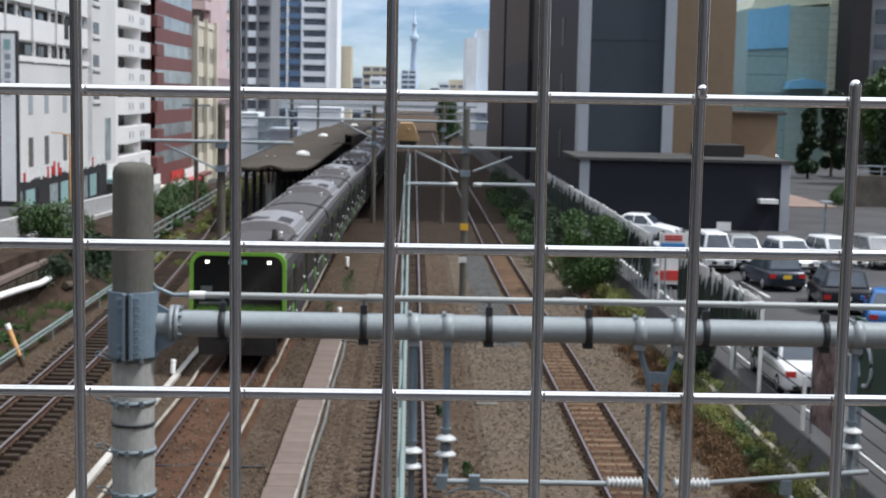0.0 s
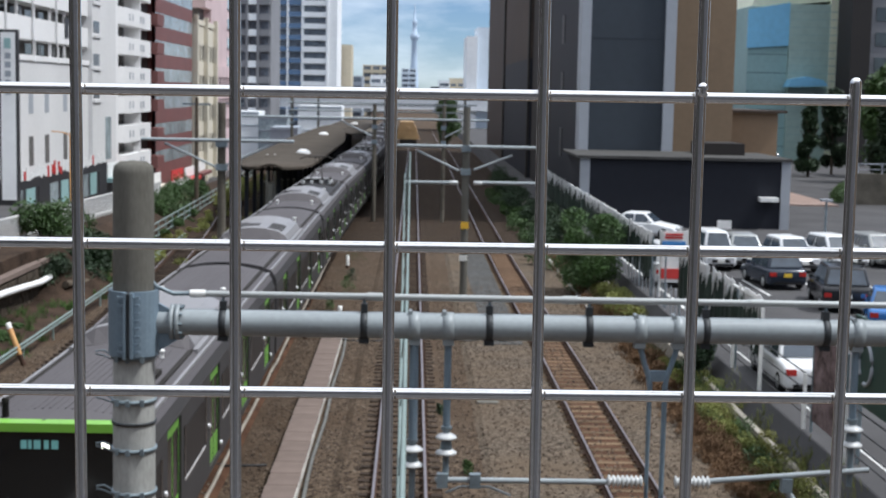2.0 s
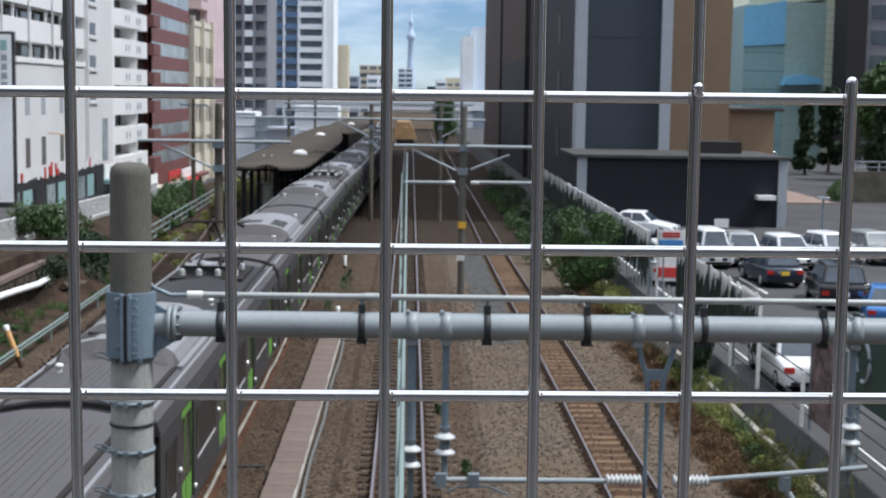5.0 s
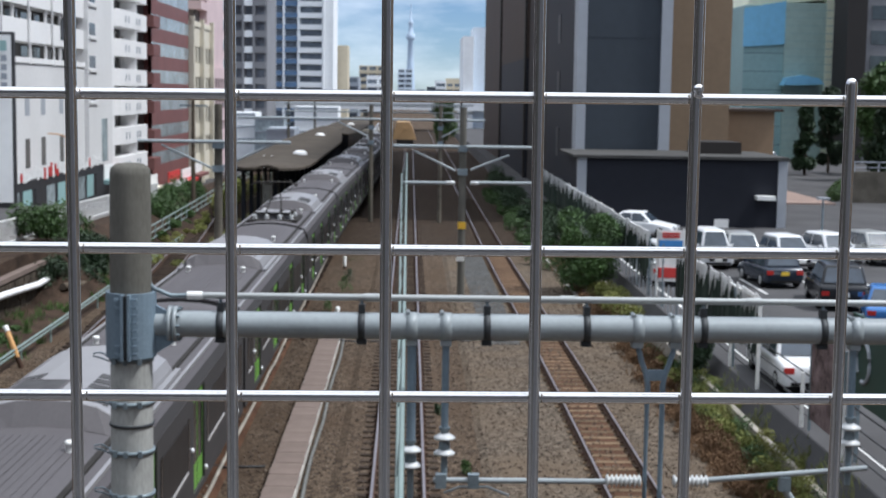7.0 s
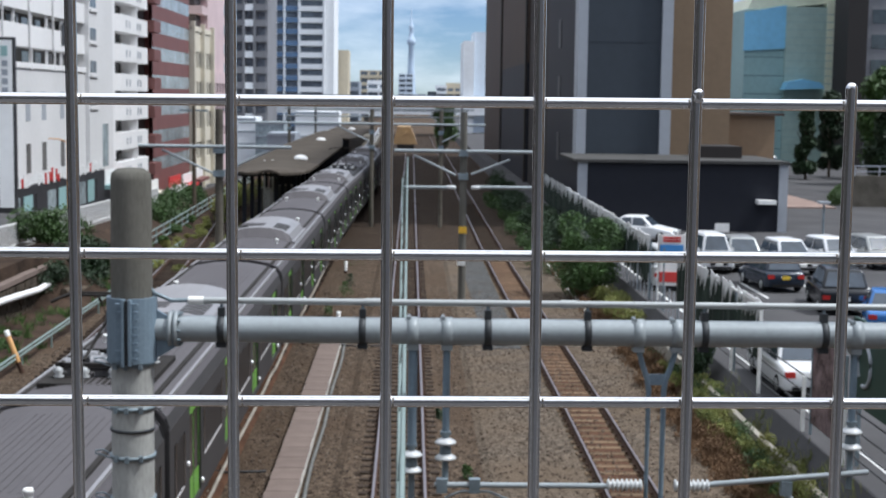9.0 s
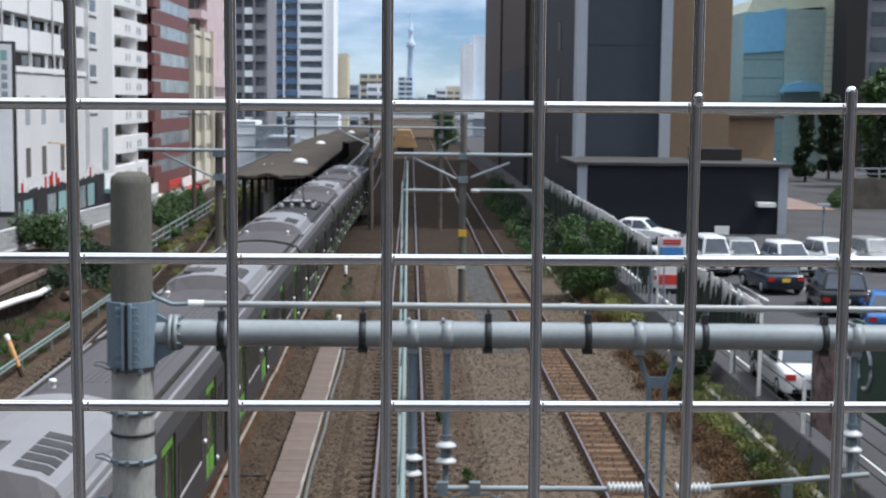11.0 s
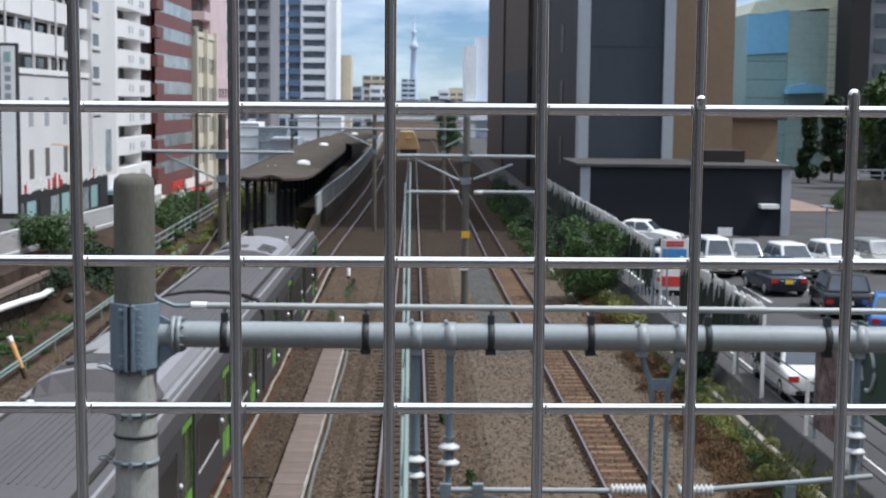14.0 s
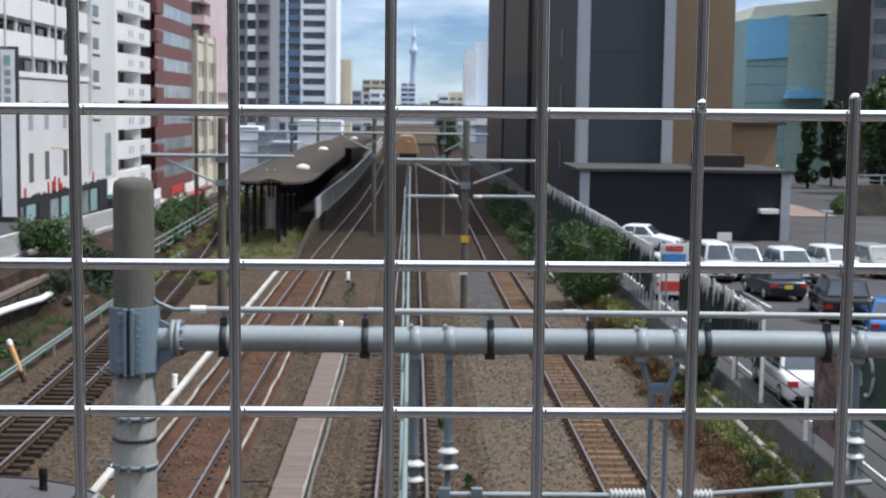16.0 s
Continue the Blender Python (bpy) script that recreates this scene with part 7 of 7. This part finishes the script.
for i, (x, y, s) in enumerate(((-3.05 + 0.9, 29.2, 0.16), (-2.1, 21.3, 0.26), (-2.9, 63, 0.45), (-2.7, 67, 0.4), (-3.2, 58, 0.3), (-2.95, 75, 0.6), (1.28, 29, 0.16), (1.35, 33, 0.18), (1.3, 23.5, 0.12), (0.85, 39, 0.18), (-3.4, 22, 0.3), (-2.6, 19.2, 0.35))):
    shrub("weed_tuft", "small green weed growing out of the ballast", "weeds", [(x + rg.uniform(-s, s) * .5, y + rg.uniform(-s, s), -0.2 + s * 0.4 * k, s * (0.75 - 0.15 * k)) for k in range(4)], 260, 0.05, "leaf" if i % 3 else "leaf_dark", 40 + i, False)


def tree(x, y, h, w, label, material, seed, n=5000, slim=False):
    r = tagged(group_of("tree", (x, y, ground_height(x, y) - 0.05)), label, "tree")
    rr = random.Random(seed)
    bm = bmesh.new()
    tube(bm, (0, 0, 0), (0.05, 0, h * 0.6), 0.16, 0.07, 10)
    for k in range(7):
        a = rr.uniform(0, 6.28)
        z = h * rr.uniform(0.25, 0.55)
        hose(bm, [(0, 0, z), (0.4 * w * math.cos(a), 0.4 * w * math.sin(a), z + h * 0.12), (0.8 * w * math.cos(a), 0.8 * w * math.sin(a), z + h * 0.22)], 0.04, 6)
    part("trunk", bm, "bark", r)
    cs = []
    for k in range(22 if not slim else 16):
        f = rr.random()
        ww = w * (1 - f * 0.75 if slim else math.sin(math.pi * (0.15 + 0.8 * f)))
        a = rr.uniform(0, 6.28)
        cs.append((ww * 0.55 * math.cos(a), ww * 0.55 * math.sin(a), h * (0.14 + 0.78 * f), w * rr.uniform(0.35, 0.62)))
    piece("crown", leaf_mesh("crown", material, n * 2, lumps(cs), 0.21, seed), r)
    return r


tree(41.3, 150, 8.2, 1.3, "slim dark green street tree", "leaf_dark", 1, 3500, True)
tree(45.2, 155, 9.5, 1.6, "dark green street tree by the road", "leaf_dark", 2, 4500, True)
tree(46.0, 140, 11.5, 2.8, "broad green street tree", "leaf", 3, 7000)
tree(42.5, 128, 8.5, 2.0, "broad dark green street tree", "leaf_dark", 4, 6000)
tree(50, 150, 12, 3.2, "tall green street tree beside the offices", "leaf", 5, 6000)
tree(5.6, 240, 9.0, 2.2, "green tree beside the far tracks", "leaf", 6, 3500)
shrub("hedge", "clipped green hedge along the pavement", "hedge", [(33.3 + 0.35 * i, 112 + i * 1.0, 1.1, 0.7) for i in range(12)], 5000, 0.10, "leaf", 30, False)
shrub("hedge", "small hedge on the annex roof", "hedge", [(20.6 + 0.35 * i, 111.3, 5.6, 0.32) for i in range(9)], 1500, 0.08, "leaf_dark", 31, False)
r = tagged(group_of("roof_planter"), "long planter on the low roof wing", "planter")
boxes("trough", [(20.2, 24, 110.9, 111.5, 0.4, 5.4)], "brown_dark", r)
r = tagged(group_of("boundary_wall"), "brown boundary wall with a pale rail on top", "wall", kind="structure")
boxes("wall", [(34.2, 60, 110.5, 111, 0.5, 3.0)], "concrete_dark", r)
boxes("rail", [(34.2, 60, 110.7, 110.8, 3.7, 3.8), (34.2, 60, 110.7, 110.8, 3.3, 3.36)], "pilaster", r)
for i in range(14):
    boxes("rail_post", [(34.3 + i * 1.9, 34.4 + i * 1.9, 110.7, 110.8, 3.0, 3.8)], "pilaster", r)
tagged(boxes("pavement", [(28.2, 32.2, 108, 160, 0.5, 0.72)], "brick_pave"), "red-brown paved footway beside the road", "pavement", kind="structure")
make_car(38.6, 158, 20, "car_white", "white car far down the side road", "hatch")
make_car(41.4, 166, 15, "car_silver", "silver van far down the side road", "van")

# ---- loose stones on the near track bed ----
def loose_stones():
    m = bpy.data.materials.new("loose_stone")
    m.use_nodes = True
    n, l = m.node_tree.nodes, m.node_tree.links
    b, geo, ramp = n["Principled BSDF"], n.new("ShaderNodeNewGeometry"), n.new("ShaderNodeValToRGB")
    b.inputs["Roughness"].default_value = 0.95
    el = ramp.color_ramp.elements
    el[0].color, el[1].color = (0.05, 0.036, 0.027, 1), (0.21, 0.17, 0.13, 1)
    mid = el.new(0.55)
    mid.color = (0.11, 0.078, 0.056, 1)
    l.new(geo.outputs["Random Per Island"], ramp.inputs["Fac"])
    l.new(ramp.outputs["Color"], b.inputs["Base Color"])
    rr = random.Random(5)
    verts, faces = [], []
    shape = [(1, 0, 0), (-1, 0, 0), (0, 1, 0), (0, -1, 0), (0, 0, 1), (0, 0, -1)]
    tri = [(0, 2, 4), (2, 1, 4), (1, 3, 4), (3, 0, 4), (2, 0, 5), (1, 2, 5), (3, 1, 5), (0, 3, 5)]
    beds = ((-3.95, -3.15, -0.30), (-2.35, -1.7, -0.30), (-1.5, -0.8, -0.19), (0.5, 0.8, -0.19), (0.9, 1.9, -0.29), (1.9, 4.1, -0.20), (5.35, 7.3, -0.20), (-4.9, -4.3, -0.17), (-9.2, -6.9, -0.30), (-0.65, 0.3, -0.19), (4.2, 5.2, -0.172), (-5.9, -5.0, -0.17), (-12.2, -11, -0.3))
    wide = [b1 - b0 for b0, b1, _ in beds]
    for _ in range(26000):
        b0, b1, z = rr.choices(beds, wide)[0]
        y = 15 + 50 * rr.random() ** 1.5
        c = Vector((rr.uniform(b0, b1), y, z + 0.012))
        s = rr.uniform(0.018, 0.042)
        q = Euler((rr.uniform(0, 6), rr.uniform(0, 6), rr.uniform(0, 6))).to_quaternion()
        k = len(verts)
        verts += [c + q @ (Vector(p) * s * rr.uniform(0.7, 1.3)) for p in shape]
        faces += [(k + i, k + j, k + h) for i, j, h in tri]
    me = bpy.data.meshes.new("loose_stones")
    me.from_pydata(verts, [], faces)
    me.materials.append(m)
    tagged(new("loose_stones", me), "loose broken ballast stones on the track bed", "stones", kind="stuff")


loose_stones()

# ---- plain unseen blocks added to close the place and shape light and reflections ----
for x0, x1, y0, y1, z1, m in ((-60, -8, -60, -24, 30, "concrete"), (-7, 34, -55, -22, 26, "grey_wall"), (46, 66, -25, 46, 40, "brown_clad"), (-62, -34, -22, 88, 20, "brown_dark")):
    r = tagged(group_of("building"), "plain unseen block added to shape light", "building")
    core(r, x0, x1, y0, y1, -0.3, z1, m)


motions()
